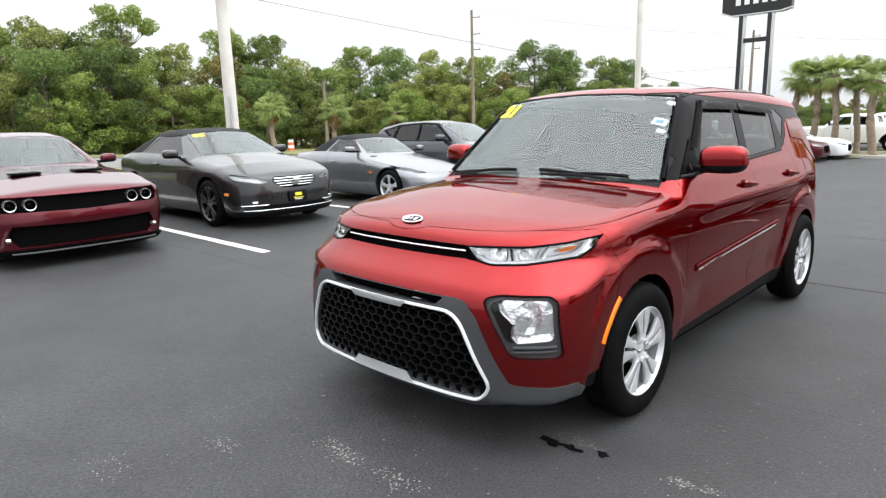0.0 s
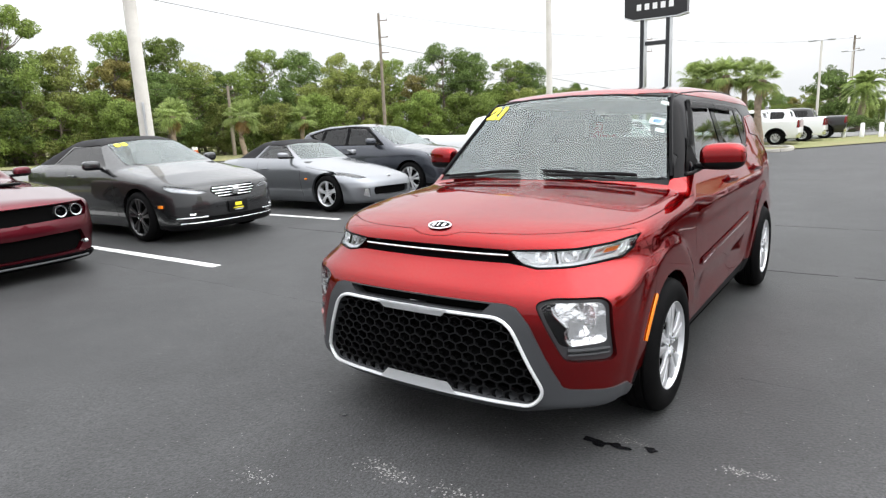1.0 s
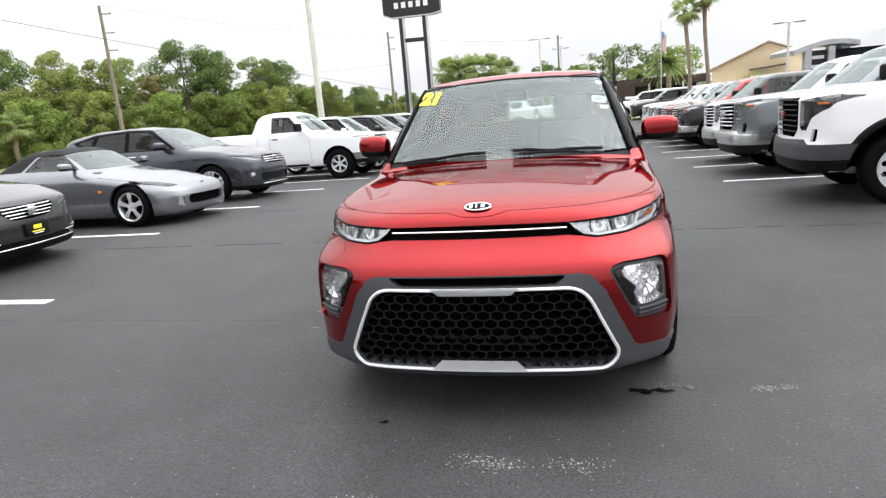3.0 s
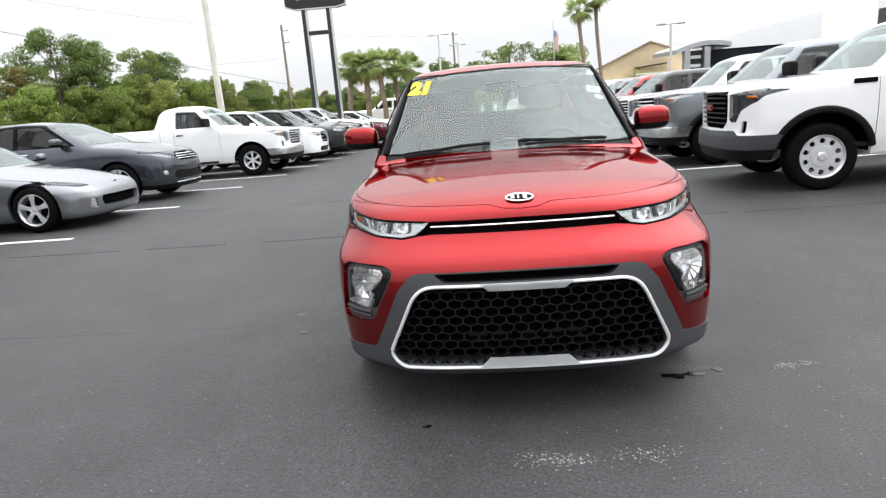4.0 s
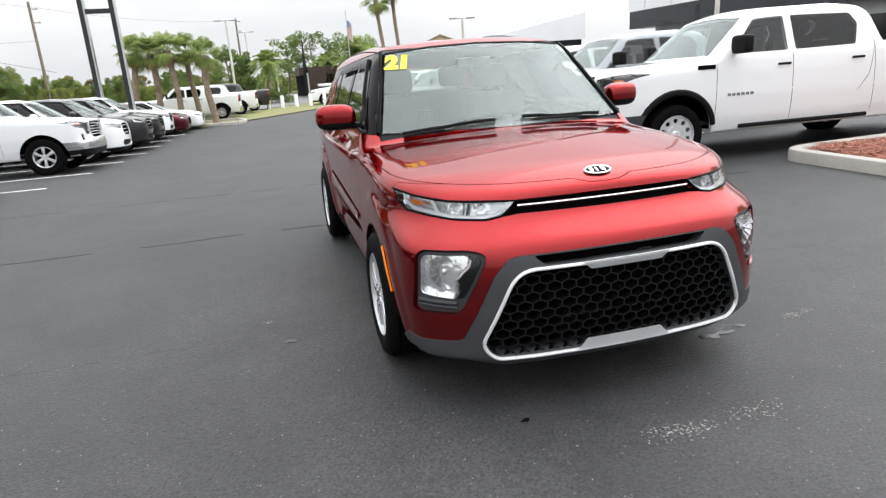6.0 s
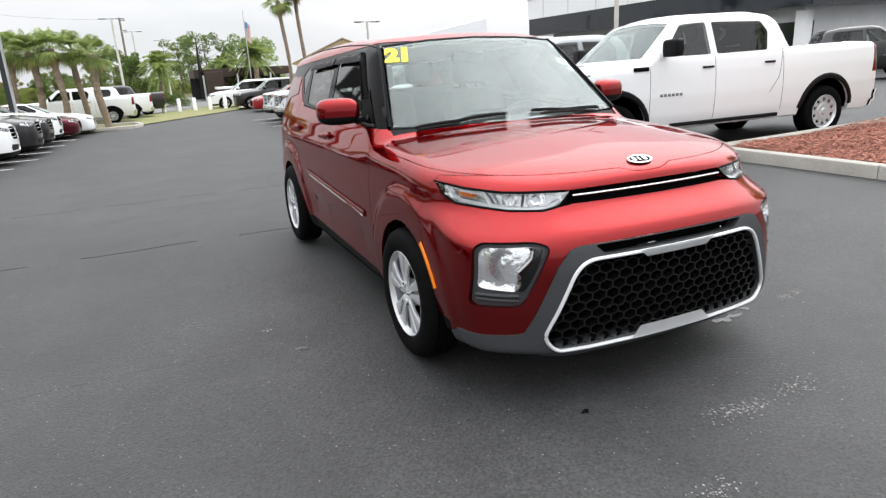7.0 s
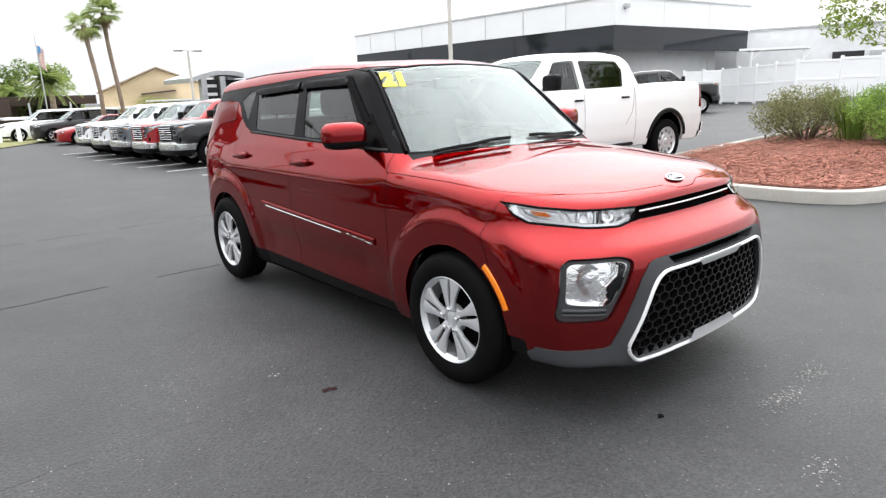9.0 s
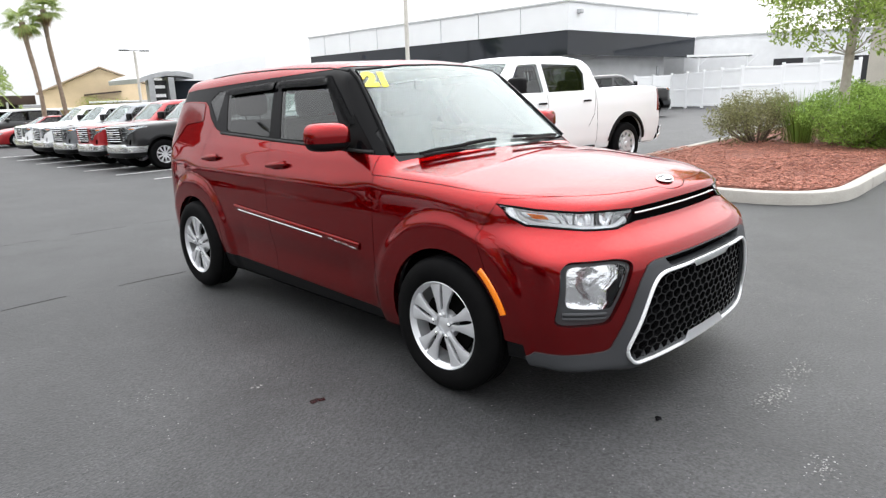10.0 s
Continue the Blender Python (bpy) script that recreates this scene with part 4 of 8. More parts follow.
        for a, b in (((0.59, 0.885), (0.605, 0.838)), ((0.70, 0.892), (0.685, 0.838)), ((0.725, 0.895), (0.705, 0.840))):
            part("lamp_divider", sweep(on_front(body, [(s * a[0], a[1]), (s * b[0], b[1])], -0.02), 0.005, 8), PLASTIC if a[0] < 0.65 else INNER_LAMP, lamp, smooth=True)
        for cx in (0.545, 0.645):
            p, n = body.onto(s * cx, 0.862, "front", -0.05)
            rot = Vector((0, 0, 1)).rotation_difference(n).to_matrix().to_4x4()
            part("bulb_bowl", lathe([(0.010, 0.005), (0.014, 0.022), (0.022, 0.012), (0.034, 0.030), (0.036, 0.030)], 20, "z", m=Matrix.Translation(p) @ rot), REFLECTOR, lamp, smooth=True)
        bracket = [(s * a, b) for a, b in densify([(0.705, 0.842), (0.725, 0.897), (0.812, 0.914), (0.806, 0.874), (0.785, 0.852), (0.715, 0.842)], 0.02, False)]
        part("lamp_bracket", sweep(on_front(body, bracket, -0.016), 0.0075, 8), PAPER, lamp, "white light guide round the corner lamp", smooth=True)
        amber = on_front(body, [(s * a, b) for a, b in ((0.745, 0.866), (0.782, 0.871), (0.792, 0.892), (0.756, 0.886))], -0.006)
        ab = bmesh.new()
        f = ab.faces.new([ab.verts.new(p) for p in amber])
        bmesh.ops.solidify(ab, geom=[f], thickness=0.012)
        part("amber_lamp", ab, AMBER, lamp, "amber corner lamp")
        # fog lamp
        fog = panel(body, "fog_housing", CLADDING, car, "grey plastic fog lamp housing", sides=side, lift=-0.022, rim=0, gap=0)
        panel(body, "fog_lamp", LENS, fog, sides=side, as_name="fog_lens", lift=-0.008, rim=0.05, gap=0.003, shadow=False)
        panel(body, "fog_lamp", REFLECTOR, fog, sides=side, as_name="fog_back", lift=-0.04, rim=0)
        panel(body, "fog_dark", LENS, fog, sides=side, as_name="fog_lens", lift=-0.008, rim=0, gap=0, shadow=False)
        panel(body, "fog_dark", GLOSS_BLACK, fog, "dark inner bezel", sides=side, as_name="fog_bezel", lift=-0.034, rim=0, gap=0)
        bowl = [(0.640, 0.690), (0.650, 0.655), (0.698, 0.603), (0.694, 0.550), (0.710, 0.525)]
        part("fog_rim", sweep(on_front(body, [(s * a, b) for a, b in densify(bowl, 0.02, False)], -0.026), 0.009, 8), SATIN, fog, smooth=True)
        p, n = body.onto(s * 0.748, 0.628, "front", -0.030)
        rot = Vector((0, 0, 1)).rotation_difference(Vector((s * 0.35, -1, 0.05)).normalized()).to_matrix().to_4x4()
        ribs = bmesh.new()
        for k in range(14):
            a0 = 2 * math.pi * k / 14
            quad = [(0.014, a0), (0.058, a0), (0.058, a0 + 0.40), (0.014, a0 + 0.36)]
            vs = [ribs.verts.new((r * math.cos(t), 1.25 * r * math.sin(t), -0.03 + 0.45 * r + (0.006 if i in (0, 1) else 0))) for i, (r, t) in enumerate(quad)]
            ribs.faces.new(vs)
        lathe([(0.002, 0.0), (0.012, -0.002), (0.014, -0.03)], 16, "z", bm=ribs)
        bmesh.ops.transform(ribs, matrix=Matrix.Translation(p) @ rot, verts=ribs.verts)
        part("fog_reflector", ribs, REFLECTOR, fog)
        for zz, dd in ((0.505, -0.010), (0.485, -0.014)):
            step = on_front(body, [(s * a, zz) for a in (0.70, 0.74, 0.78, 0.83)], dd)
            part("housing_step", sweep(step, 0.008, 8), CLADDING, fog, smooth=True)
        # side marker on the arch
        mk = on_side(body, [(AXLE + 0.392 * math.cos(a), 0.33 + 0.392 * math.sin(a)) for a in [radians(d) for d in range(128, 161, 4)]], 0.003, s)
        part("side_marker", sweep(mk, 0.017, 8, flat=0.35, up=(s, 0, 0)), AMBER, car, "amber side marker lamp", smooth=True)
        # arch lip, wheel well with its shade put into a near-black colour
        for c in (AXLE, 2.6):
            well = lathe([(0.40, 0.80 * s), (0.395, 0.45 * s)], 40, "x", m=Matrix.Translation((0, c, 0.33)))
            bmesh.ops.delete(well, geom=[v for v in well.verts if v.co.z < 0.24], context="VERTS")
            part("wheel_well", well, LINER_SHADE, car, smooth=True)
        # side moulding with a bright strip, and the badge as plain bars
        strip = lambda y0, y1, dz: on_side(body, [(y, 0.5665 + (y - 0.62) * 0.052 + 0.028 + dz) for y in np.linspace(y0, y1, 16)], 0.006, s)
        part("side_moulding", sweep(strip(0.62, 1.98, 0.014), 0.020, 8, flat=0.22, up=(s, 0, 0)), RED, car, smooth=True)
        part("bright_strip", sweep(strip(0.95, 1.92, 0.004), 0.0065, 8, flat=0.9, up=(s, 0, 0)), SATIN, car, "satin silver strip", smooth=True)
        for y0, y1, dz in ((0.64, 0.70, -0.004), (0.715, 0.765, 0.0), (0.785, 0.835, 0.002), (0.85, 0.89, 0.006)):
            part("badge", sweep(strip(y0, y1, dz + 0.004), 0.006, 6, up=(s, 0, 0)), SATIN, car, smooth=True)
        # handles
        for owner, yh in ((door, 1.41), (rear, 2.29)):
            dimple = on_side(body, [(yh + k, 0.985) for k in (-0.06, -0.03, 0, 0.03, 0.06)], 0.0, s)
            part("handle_recess", sweep(dimple, 0.036, 10, flat=0.15, up=(s, 0, 0)), RED, owner, smooth=True)
            grip = on_side(body, [(yh + k, 0.985 - 0.1 * k) for k in (-0.105, -0.06, 0, 0.06, 0.105)], 0.020, s)
            part("door_handle", sweep(grip, 0.017, 10, flat=0.8, up=(s, 0, 0), radii=[0.010, 0.017, 0.019, 0.018, 0.012]), RED, owner, smooth=True)
        # rain visors over the side windows
        for y0, y1, top0, top1 in ((1.10, 1.645, 1.497, 1.488), (1.68, 2.30, 1.485, 1.455)):
            rows = []
            for k, drop, lift in ((0, 0.0, 0.002), (1, 0.02, 0.016), (2, 0.058, 0.018)):
                rows.append(on_side(body, [(y, top0 + (top1 - top0) * (y - y0) / (y1 - y0) - drop) for y in np.linspace(y0, y1, 10)], lift, s))
            vb = bmesh.new()
            vr = [[vb.verts.new(p) for p in r] for r in rows]
            fs = [vb.faces.new((a[i], a[i + 1], b[i + 1], b[i])) for a, b in zip(vr, vr[1:]) for i in range(9)]
            bmesh.ops.solidify(vb, geom=fs, thickness=0.003)
            bmesh.ops.recalc_face_normals(vb, faces=vb.faces)
            part("rain_visor", vb, GLOSS_BLACK, car, "dark acrylic rain visor", smooth=True)
        fv = bmesh.new()
        rows = [on_side(body, [(1.10 - 0.34 * k / 8 + d, 1.497 - 0.26 * k / 8 - d * 0.3) for k in range(9)], l, s) for d, l in ((0.0, 0.002), (0.02, 0.016), (0.045, 0.016))]
        vr = [[fv.verts.new(p) for p in r] for r in rows]
        fs = [fv.faces.new((a[i], a[i + 1], b[i + 1], b[i])) for a, b in zip(vr, vr[1:]) for i in range(8)]
        bmesh.ops.solidify(fv, geom=fs, thickness=0.003)
        bmesh.ops.recalc_face_normals(fv, faces=fv.faces)
        part("rain_visor", fv, GLOSS_BLACK, car, smooth=True)
        # window seals and belt line
        belt = on_side(body, [(0.56 + (2.24 - 0.56) * k / 20, 1.098 + 0.056 * k / 20) for k in range(21)], 0.002, s)
        part("belt_seal", sweep(belt, 0.009, 6), RUBBER, car, smooth=True)
        gutter = [body.onto(s * (0.600 - 0.02 * k / 10), 1.0 + 1.7 * k / 10, "top", 0.0)[0] for k in range(11)]
        part("roof_gutter", sweep(gutter, 0.005, 6), RUBBER, car, smooth=True)
        edge = [(0.744, 1.086), (0.697, 1.22), (0.645, 1.37), (0.595, 1.520)]
        seal = on_front(body, [(s * a, b) for a, b in densify(edge, 0.04, False)], 0.006)
        part("windscreen_trim", sweep(seal, 0.012, 6), GLOSS_BLACK, car, smooth=True)
        door_mirror(car, s, (s * MIRROR[0], MIRROR[1], MIRROR[2]), RED, *MIRROR[3:])
        sail = on_side(body, [(0.56, 1.10), (0.80, 1.115), (0.80, 1.29)], 0.004, s)
        sb = bmesh.new()
        f = sb.faces.new([sb.verts.new(p) for p in sail])
        bmesh.ops.solidify(sb, geom=[f], thickness=0.008)
        part("mirror_sail", sb, PLASTIC, car)
    part("windscreen_top_seal", sweep(on_front(body, densify([(-0.575, 1.524), (-0.3, 1.547), (0, 1.555), (0.3, 1.547), (0.575, 1.524)], 0.05, False), 0.0), 0.006, 6), RUBBER, car, smooth=True)
    # grille frame, bright bars
    ring = rounded([(0.468, 0.634), (0.612, 0.325), (0.562, 0.262), (-0.562, 0.262), (-0.612, 0.325), (-0.468, 0.634)], [0.08, 0.06, 0.05, 0.05, 0.06, 0.08], 6)
    part("grille_frame", sweep(on_front(body, densify(ring, 0.03), 0.010), 0.0088, 8, True, flat=0.9), FRAME, car, "satin silver grille frame", smooth=True)
    for name, poly in (("frame_top_plate", [(-0.20, 0.642), (0.20, 0.642), (0.16, 0.610), (-0.16, 0.610)]), ("frame_bottom_plate", [(-0.17, 0.306), (0.17, 0.306), (0.215, 0.266), (-0.215, 0.266)])):
        grid = bmesh.new()
        (a, z1), (b, _), (c, z0), (d, _) = poly
        rows = [on_front(body, [(a + (b - a) * k / 12, z1) for k in range(13)], 0.006 if z1 < 0.4 else 0.022), on_front(body, [(d + (c - d) * k / 12, z0) for k in range(13)], 0.018 if z1 < 0.4 else 0.012)]
        vr = [[grid.verts.new(p) for p in r] for r in rows]
        fs = [grid.faces.new((vr[0][k], vr[1][k], vr[1][k + 1], vr[0][k + 1])) for k in range(12)]
        bmesh.ops.solidify(grid, geom=fs, thickness=0.02)
        bmesh.ops.recalc_face_normals(grid, faces=grid.faces)
        part(name, grid, FRAME, car)
    bar = on_front(body, [(-0.40 + 0.8 * k / 24, 0.865) for k in range(25)], -0.002)
    part("bright_bar", sweep(bar, 0.008, 8, flat=0.8), CHROME, car, "thin chrome bar", smooth=True)

    def inside(x, z):
        x = abs(x)
        return 0.285 < z < 0.622 and x < 0.475 + (0.622 - z) * 0.40 and (z > 0.30 or x < 0.56)
    part("honeycomb", hex_mesh(body, inside, 0.062, 0.050, 0.006, 0.035, 0.012), GRILLE_BLACK, car, "glossy black honeycomb mesh")
    for zz in (0.345, 0.375):
        for cx in (-0.22, -0.11, 0.0, 0.11, 0.22):
            part("shutter_slat", box((0.085, 0.01, 0.012), (cx, -0.755, zz), 0.002), CLADDING, car)
    # badge on the bonnet
    p, n = body.onto(0.0, 0.957, "front", 0.0)
    rot = Vector((0, 0, 1)).rotation_difference(n).to_matrix().to_4x4() @ Matrix.Rotation(0, 4, "Z")
    oval = lambda w, h, k=36: [(w * math.cos(2 * math.pi * i / k), h * math.sin(2 * math.pi * i / k)) for i in range(k)]
    base = Matrix.Translation(p) @ rot
    part("badge_plate", prism(oval(0.058, 0.029), 0.006, "xy", m=base), GLOSS_BLACK, car)
    rim = [base @ Vector((x, y, 0.006)) for x, y in oval(0.060, 0.031)]
    part("badge_rim", sweep(rim, 0.0045, 8, True), CHROME, car, smooth=True)
    for cx, w in ((-0.031, 0.016), (-0.006, 0.008), (0.024, 0.018)):
        part("badge_bar", box((w, 0.028, 0.005), (cx, 0, 0.008), 0.001, m=base), CHROME, car)
    # wipers
    for pts in (((-0.62, 0.40), (-0.40, 0.355), (-0.10, 0.335)), ((0.06, 0.338), (0.30, 0.345), (0.58, 0.41))):
        path = [body.onto(x, y + 0.01, "top", 0.014)[0] for x, y in densify([pts[0], pts[1], pts[2]], 0.05, False)]
        part("wiper_blade", sweep(path, 0.0075, 6, flat=1.4), PLASTIC, car, smooth=True)
        arm = [body.onto(x, y - 0.02, "top", 0.022)[0] for x, y in densify([pts[0], pts[1]] if pts[0][0] < -0.1 else [(pts[1][0] - 0.2, 0.33), (pts[2][0] - 0.1, 0.38)], 0.05, False)]
        part("wiper_arm", sweep(arm, 0.008, 6), PLASTIC, car, smooth=True)
    # year sticker "21", small labels
    txt = bpy.data.curves.new("year_sticker", "FONT")
    txt.body, txt.size, txt.align_x, txt.align_y = "21", 0.15, "CENTER", "CENTER"
    txt.extrude, txt.offset = 0.0008, 0.011
    p, n = body.onto(-0.525, 1.462, "front", 0.0035)
    z = n
    x_axis = (body.onto(-0.45, 1.462, "front", 0.0)[0] - body.onto(-0.60, 1.462, "front", 0.0)[0]).normalized()
    y_axis = z.cross(x_axis).normalized()
    sticker = new("year_sticker", txt)
    sticker.parent = car
    m = Matrix((x_axis, y_axis, z)).transposed().to_4x4()
    sticker.matrix_basis = Matrix.Translation(p) @ m
    txt.materials.append(YELLOW)
    tagged(sticker, "yellow year sticker reading 21")
    for x0, z0, w, h, mat in ((0.585, 1.485, 0.055, 0.035, PAPER), (0.575, 1.385, 0.085, 0.055, PAPER), (0.575, 1.385, 0.045, 0.028, STICKER_BLUE), (0.605, 1.335, 0.05, 0.03, PAPER)):
        p, n = body.onto(x0, z0, "front", -0.005 if mat is PAPER else -0.004)
        rot = Vector((0, 0, 1)).rotation_difference(n).to_matrix().to_4x4()
        part("windscreen_label", box((w, h, 0.0008), m=Matrix.Translation(p) @ rot), mat, car)
    # cabin
    part("dashboard", box((1.40, 0.55, 0.30), (0, 0.62, 0.86), 0.09), DASH, car, smooth=True)
    part("instrument_hood", box((0.40, 0.25, 0.10), (0.37, 0.70, 1.02), 0.04), DASH, car, smooth=True)
    part("centre_screen", box((0.30, 0.03, 0.18), (0, 0.72, 1.03), 0.012, m=None), GLOSS_BLACK, car, smooth=True)
    wheel_ring = lathe([(0.180 + 0.014 * math.cos(a), 0.014 * math.sin(a)) for a in [2 * math.pi * k / 10 for k in range(10)]], 40, "z", closed=True)
    box((0.16, 0.10, 0.05), (0, 0, -0.02), 0.02, bm=wheel_ring)
    box((0.34, 0.035, 0.02), (0, 0, -0.01), 0.008, bm=wheel_ring)
    bmesh.ops.transform(wheel_ring, matrix=Matrix.Translation((0.37, 0.98, 0.98)) @ Matrix.Rotation(radians(-62), 4, "X"), verts=wheel_ring.verts)
    part("steering_wheel", wheel_ring, DASH, car, smooth=True)
    seat(car, 0.37, 1.28, FABRIC)
    seat(car, -0.37, 1.28, FABRIC)
    seat(car, 0.0, 2.18, FABRIC, 1.25, True)
    part("cabin_floor", box((1.5, 2.6, 0.06), (0, 1.5, 0.32), 0.02), DASH, car)
    part("inner_mirror", box((0.23, 0.03, 0.065), (0, 0.98, 1.44), 0.014), PLASTIC, car, smooth=True)
    for y in (AXLE, 2.6):
        for s in (1, -1):
            wheel(car, (s * 0.812, y, 0.326), s, 0.326, 0.205, 0.207, 5, True, ALLOY, 0.060, paired=True)
    return car


MIRROR = (0.94, 0.75, 1.175, 0.23, 0.155, 0.15)
red_hatchback()

# ---- the other cars ----
def interior(car, s):
    """Seats, dash and floor, as far as they show through the glass."""
    y0 = s["seat_y"]
    zf = s.get("seat_z", 0.0)
    w = s["plan"][2][1] * 2 - 0.36
    part("dashboard", box((w, 0.45, 0.25), (0, y0 - 0.62, s["belt"] - 0.16), 0.08), DASH, car, smooth=True)
    for row in range(s.get("seat_rows", 1)):
        for x in (-0.37, 0.37):
            yy = y0 + 0.88 * row
            b = box((0.48, 0.5, 0.16), (x, yy, s["belt"] - 0.46), 0.05)
            box((0.46, 0.14, 0.60), (x, yy + 0.28, s["belt"] - 0.10), 0.05, bm=b)
            box((0.25, 0.09, 0.17), (x, yy + 0.34, s["belt"] + 0.27 + zf), 0.04, bm=b)
            part("seat", b, FABRIC, car, smooth=True)
    part("cabin_floor", box((w, s["wb"] * 0.85, 0.05), (0, s["wb"] * 0.5, s["low"] + 0.12), 0.01), DASH, car)


def seam(body, car, pts, side, r=0.004):
    path = on_side(body, densify(pts, 0.06, False), -0.001, side)
    part("panel_gap", sweep(path, r, 5), RUBBER, car)


def build_car(name, label, s, mat, m, category="car", group="", bare=False):
    car = thing(name, label, category, m, group)
    body = Shell(body_field(s), (0, s["nose"][2][1] - 0.2, s["low"] - 0.12), (1.1, s["tail"][2][1] + 0.2, s["high"] + 0.1), s.get("cell", 0.045))
    wb, R, ar = s["wb"], s["R"], s["R"] + s.get("arch", 0.05)
    body.cut("front_arch", circle(0, R, ar, 26))
    body.cut("rear_arch", circle(wb, R, ar, 26))
    body.cut("windscreen", s["screen"], "front", where=lambda c, n: c.y < s["screen_y"] and n.y < -0.15 and n.z > 0.25 and c.z > s["belt"] - 0.12)
    if "back" in s:
        body.cut("back_window", s["back"], "front", where=lambda c, n: n.y > 0.15 and c.y > wb * 0.5)
    if "band" in s:
        body.cut("window_trim", s["band"], where=lambda c, n: n.x > 0.2 and c.x > 0.35)
    windows = []
    for k, (kind, poly) in enumerate(s["glass"]):
        nm = "side_window_%s" % "abcd"[k]
        body.cut(nm, rounded(poly, 0.03, 3), among=("body", "window_trim"), where=lambda c, n: n.x > 0.15 and c.x > 0.35)
        windows.append((nm, kind))
    extra = []
    for k, (nm, poly, view, mt, lift, hidden) in enumerate(s["cuts"]):
        w = (lambda c, n: n.y < -0.05 and c.y < 0.3) if view == "front" else ((lambda c, n: n.y > 0.1 and c.y > wb) if view == "back" else None)
        body.cut(nm + "#%d" % k, poly, "front" if view == "back" else view, where=w)
        extra.append((nm + "#%d" % k, nm, mt, lift, hidden))
    if "soft_top" in s:
        body.cut("soft_top", s["soft_top"])
    panel(body, "body", mat, car, as_name="body", rim=0.05)
    if "soft_top" in s:
        panel(body, "soft_top", CANVAS, car, "black canvas folding top", lift=0.004, rim=0.02)
        panel(body, "soft_top", LINER_SHADE, car, as_name="top_lining", lift=-0.03, rim=0)
    panel(body, "body", LINER_SHADE, car, as_name="inner_body", lift=-0.05, rim=0)
    panel(body, "windscreen", GLASS, car, shadow=False, rim=0.02, gap=0.006)
    if "back" in s:
        panel(body, "back_window", s.get("back_glass", TINTED), car, shadow=False)
    for side, q in (("left", 1), ("right", -1)):
        if "band" in s:
            panel(body, "window_trim", s.get("band_mat", GLOSS_BLACK), car, sides=side, rim=0.02, gap=0)
        for nm, kind in windows:
            panel(body, nm, {"c": GLASS, "t": TINTED, "s": SMOKED}[kind], car, sides=side, as_name="side_window", shadow=False, rim=0.01, lift=-0.006)
        for pts in s.get("seams", ()):
            seam(body, car, pts, q)
        for y, z in s.get("handles", ()):
            hp = on_side(body, [(y + k, z) for k in (-0.09, -0.045, 0, 0.045, 0.09)], 0.016, q)
            part("door_handle", sweep(hp, 0.015, 8, flat=0.7, up=(q, 0, 0)), s.get("handle_mat", mat), car, smooth=True)
        if "mirror" in s:
            mx, my, mz, mw, mh, md = s["mirror"]
            door_mirror(car, q, (q * mx, my, mz), s.get("mirror_mat", mat), mw, mh, md, s.get("mirror_soft", 0.62))
        if s.get("arch_trim"):
            for c in (0, wb):
                arc = [(c + (ar + 0.015) * math.cos(a), R + (ar + 0.015) * math.sin(a)) for a in [radians(d) for d in range(-20, 201, 10)]]
                part("arch_trim", sweep(on_side(body, [p for p in arc if p[1] > s["low"] + 0.06], 0.004, q), 0.040, 6, flat=0.45, up=(q, 0, 0)), PLASTIC, car, smooth=True)
        # wells carry their shade as a near-black colour
        for c in (0, wb):
            w1 = s["plan"][2][1] - 0.07
            well = lathe([(ar + 0.02, w1 * q), (ar + 0.02, (w1 - 0.35) * q), (0.05, (w1 - 0.36) * q)], 28, "x", m=Matrix.Translation((0, c, R)))
            bmesh.ops.delete(well, geom=[v for v in well.verts if v.co.z < s["low"] + 0.03 and math.hypot(v.co.y - c, v.co.z - R) > 0.1], context="VERTS")
            part("wheel_well", well, LINER_SHADE, car, smooth=True)
    # near-black sheets in grilles and intakes stand for the shade within
    for nm, plain, mt, lift, hidden in extra:
        sides = ("left", "right") if plain.startswith(("headlamp", "fog", "tail_lamp", "vent")) else ("both",)
        for sd in sides:
            if plain == "headlamp":
                ob = panel(body, nm, LENS, car, sides=sd, as_name="headlamp", shadow=False, rim=0.04, gap=0.003)
                if ob:
                    panel(body, nm, s.get("lamp_back", LAMP_BACK), ob, sides=sd, as_name="reflector", lift=-0.04, rim=0)
            else:
                panel(body, nm, mt, car, sides=sd, as_name=plain, lift=lift, rim=0.02 if lift >= 0 else 0, gap=0 if lift < 0 else 0.001)
    for cx, cz, r in s.get("round_lamps", ()):
        for q in (1, -1):
            p, n = body.onto(q * cx, cz, "front", -0.03)
            rot = Vector((0, 0, 1)).rotation_difference(Vector((0, -1, 0))).to_matrix().to_4x4()
            lp = part("headlamp", lathe([(r * 0.80, 0.03), (r * 0.82, 0.04), (r, 0.045), (r * 1.05, 0.02), (r * 1.05, -0.02)], 28, "z", m=Matrix.Translation(p) @ rot), LAMP_BACK, car, "round headlamp with a pale ring", smooth=True)
            part("lamp_centre", lathe([(0.002, 0.02), (r * 0.6, 0.0), (r * 0.80, 0.03)], 20, "z", m=Matrix.Translation(p) @ rot), GLOSS_BLACK, lp, smooth=True)
    for nm, x0, x1, z0, r, mt, lift in s.get("bars", ()):
        for q in ((1, -1) if x0 > 0 else (1,)):
            pth = on_front(body, [(q * (x0 + (x1 - x0) * k / 10), z0) for k in range(11)], lift)
            part(nm, sweep(pth, r, 6, flat=0.8), mt, car, smooth=True)
    for nm, size, at, mt, bev in list(s.get("boxes", ())) + list(s.get("more_boxes", ())):
        part(nm, box(size, at, bev), mt, car, smooth=True)
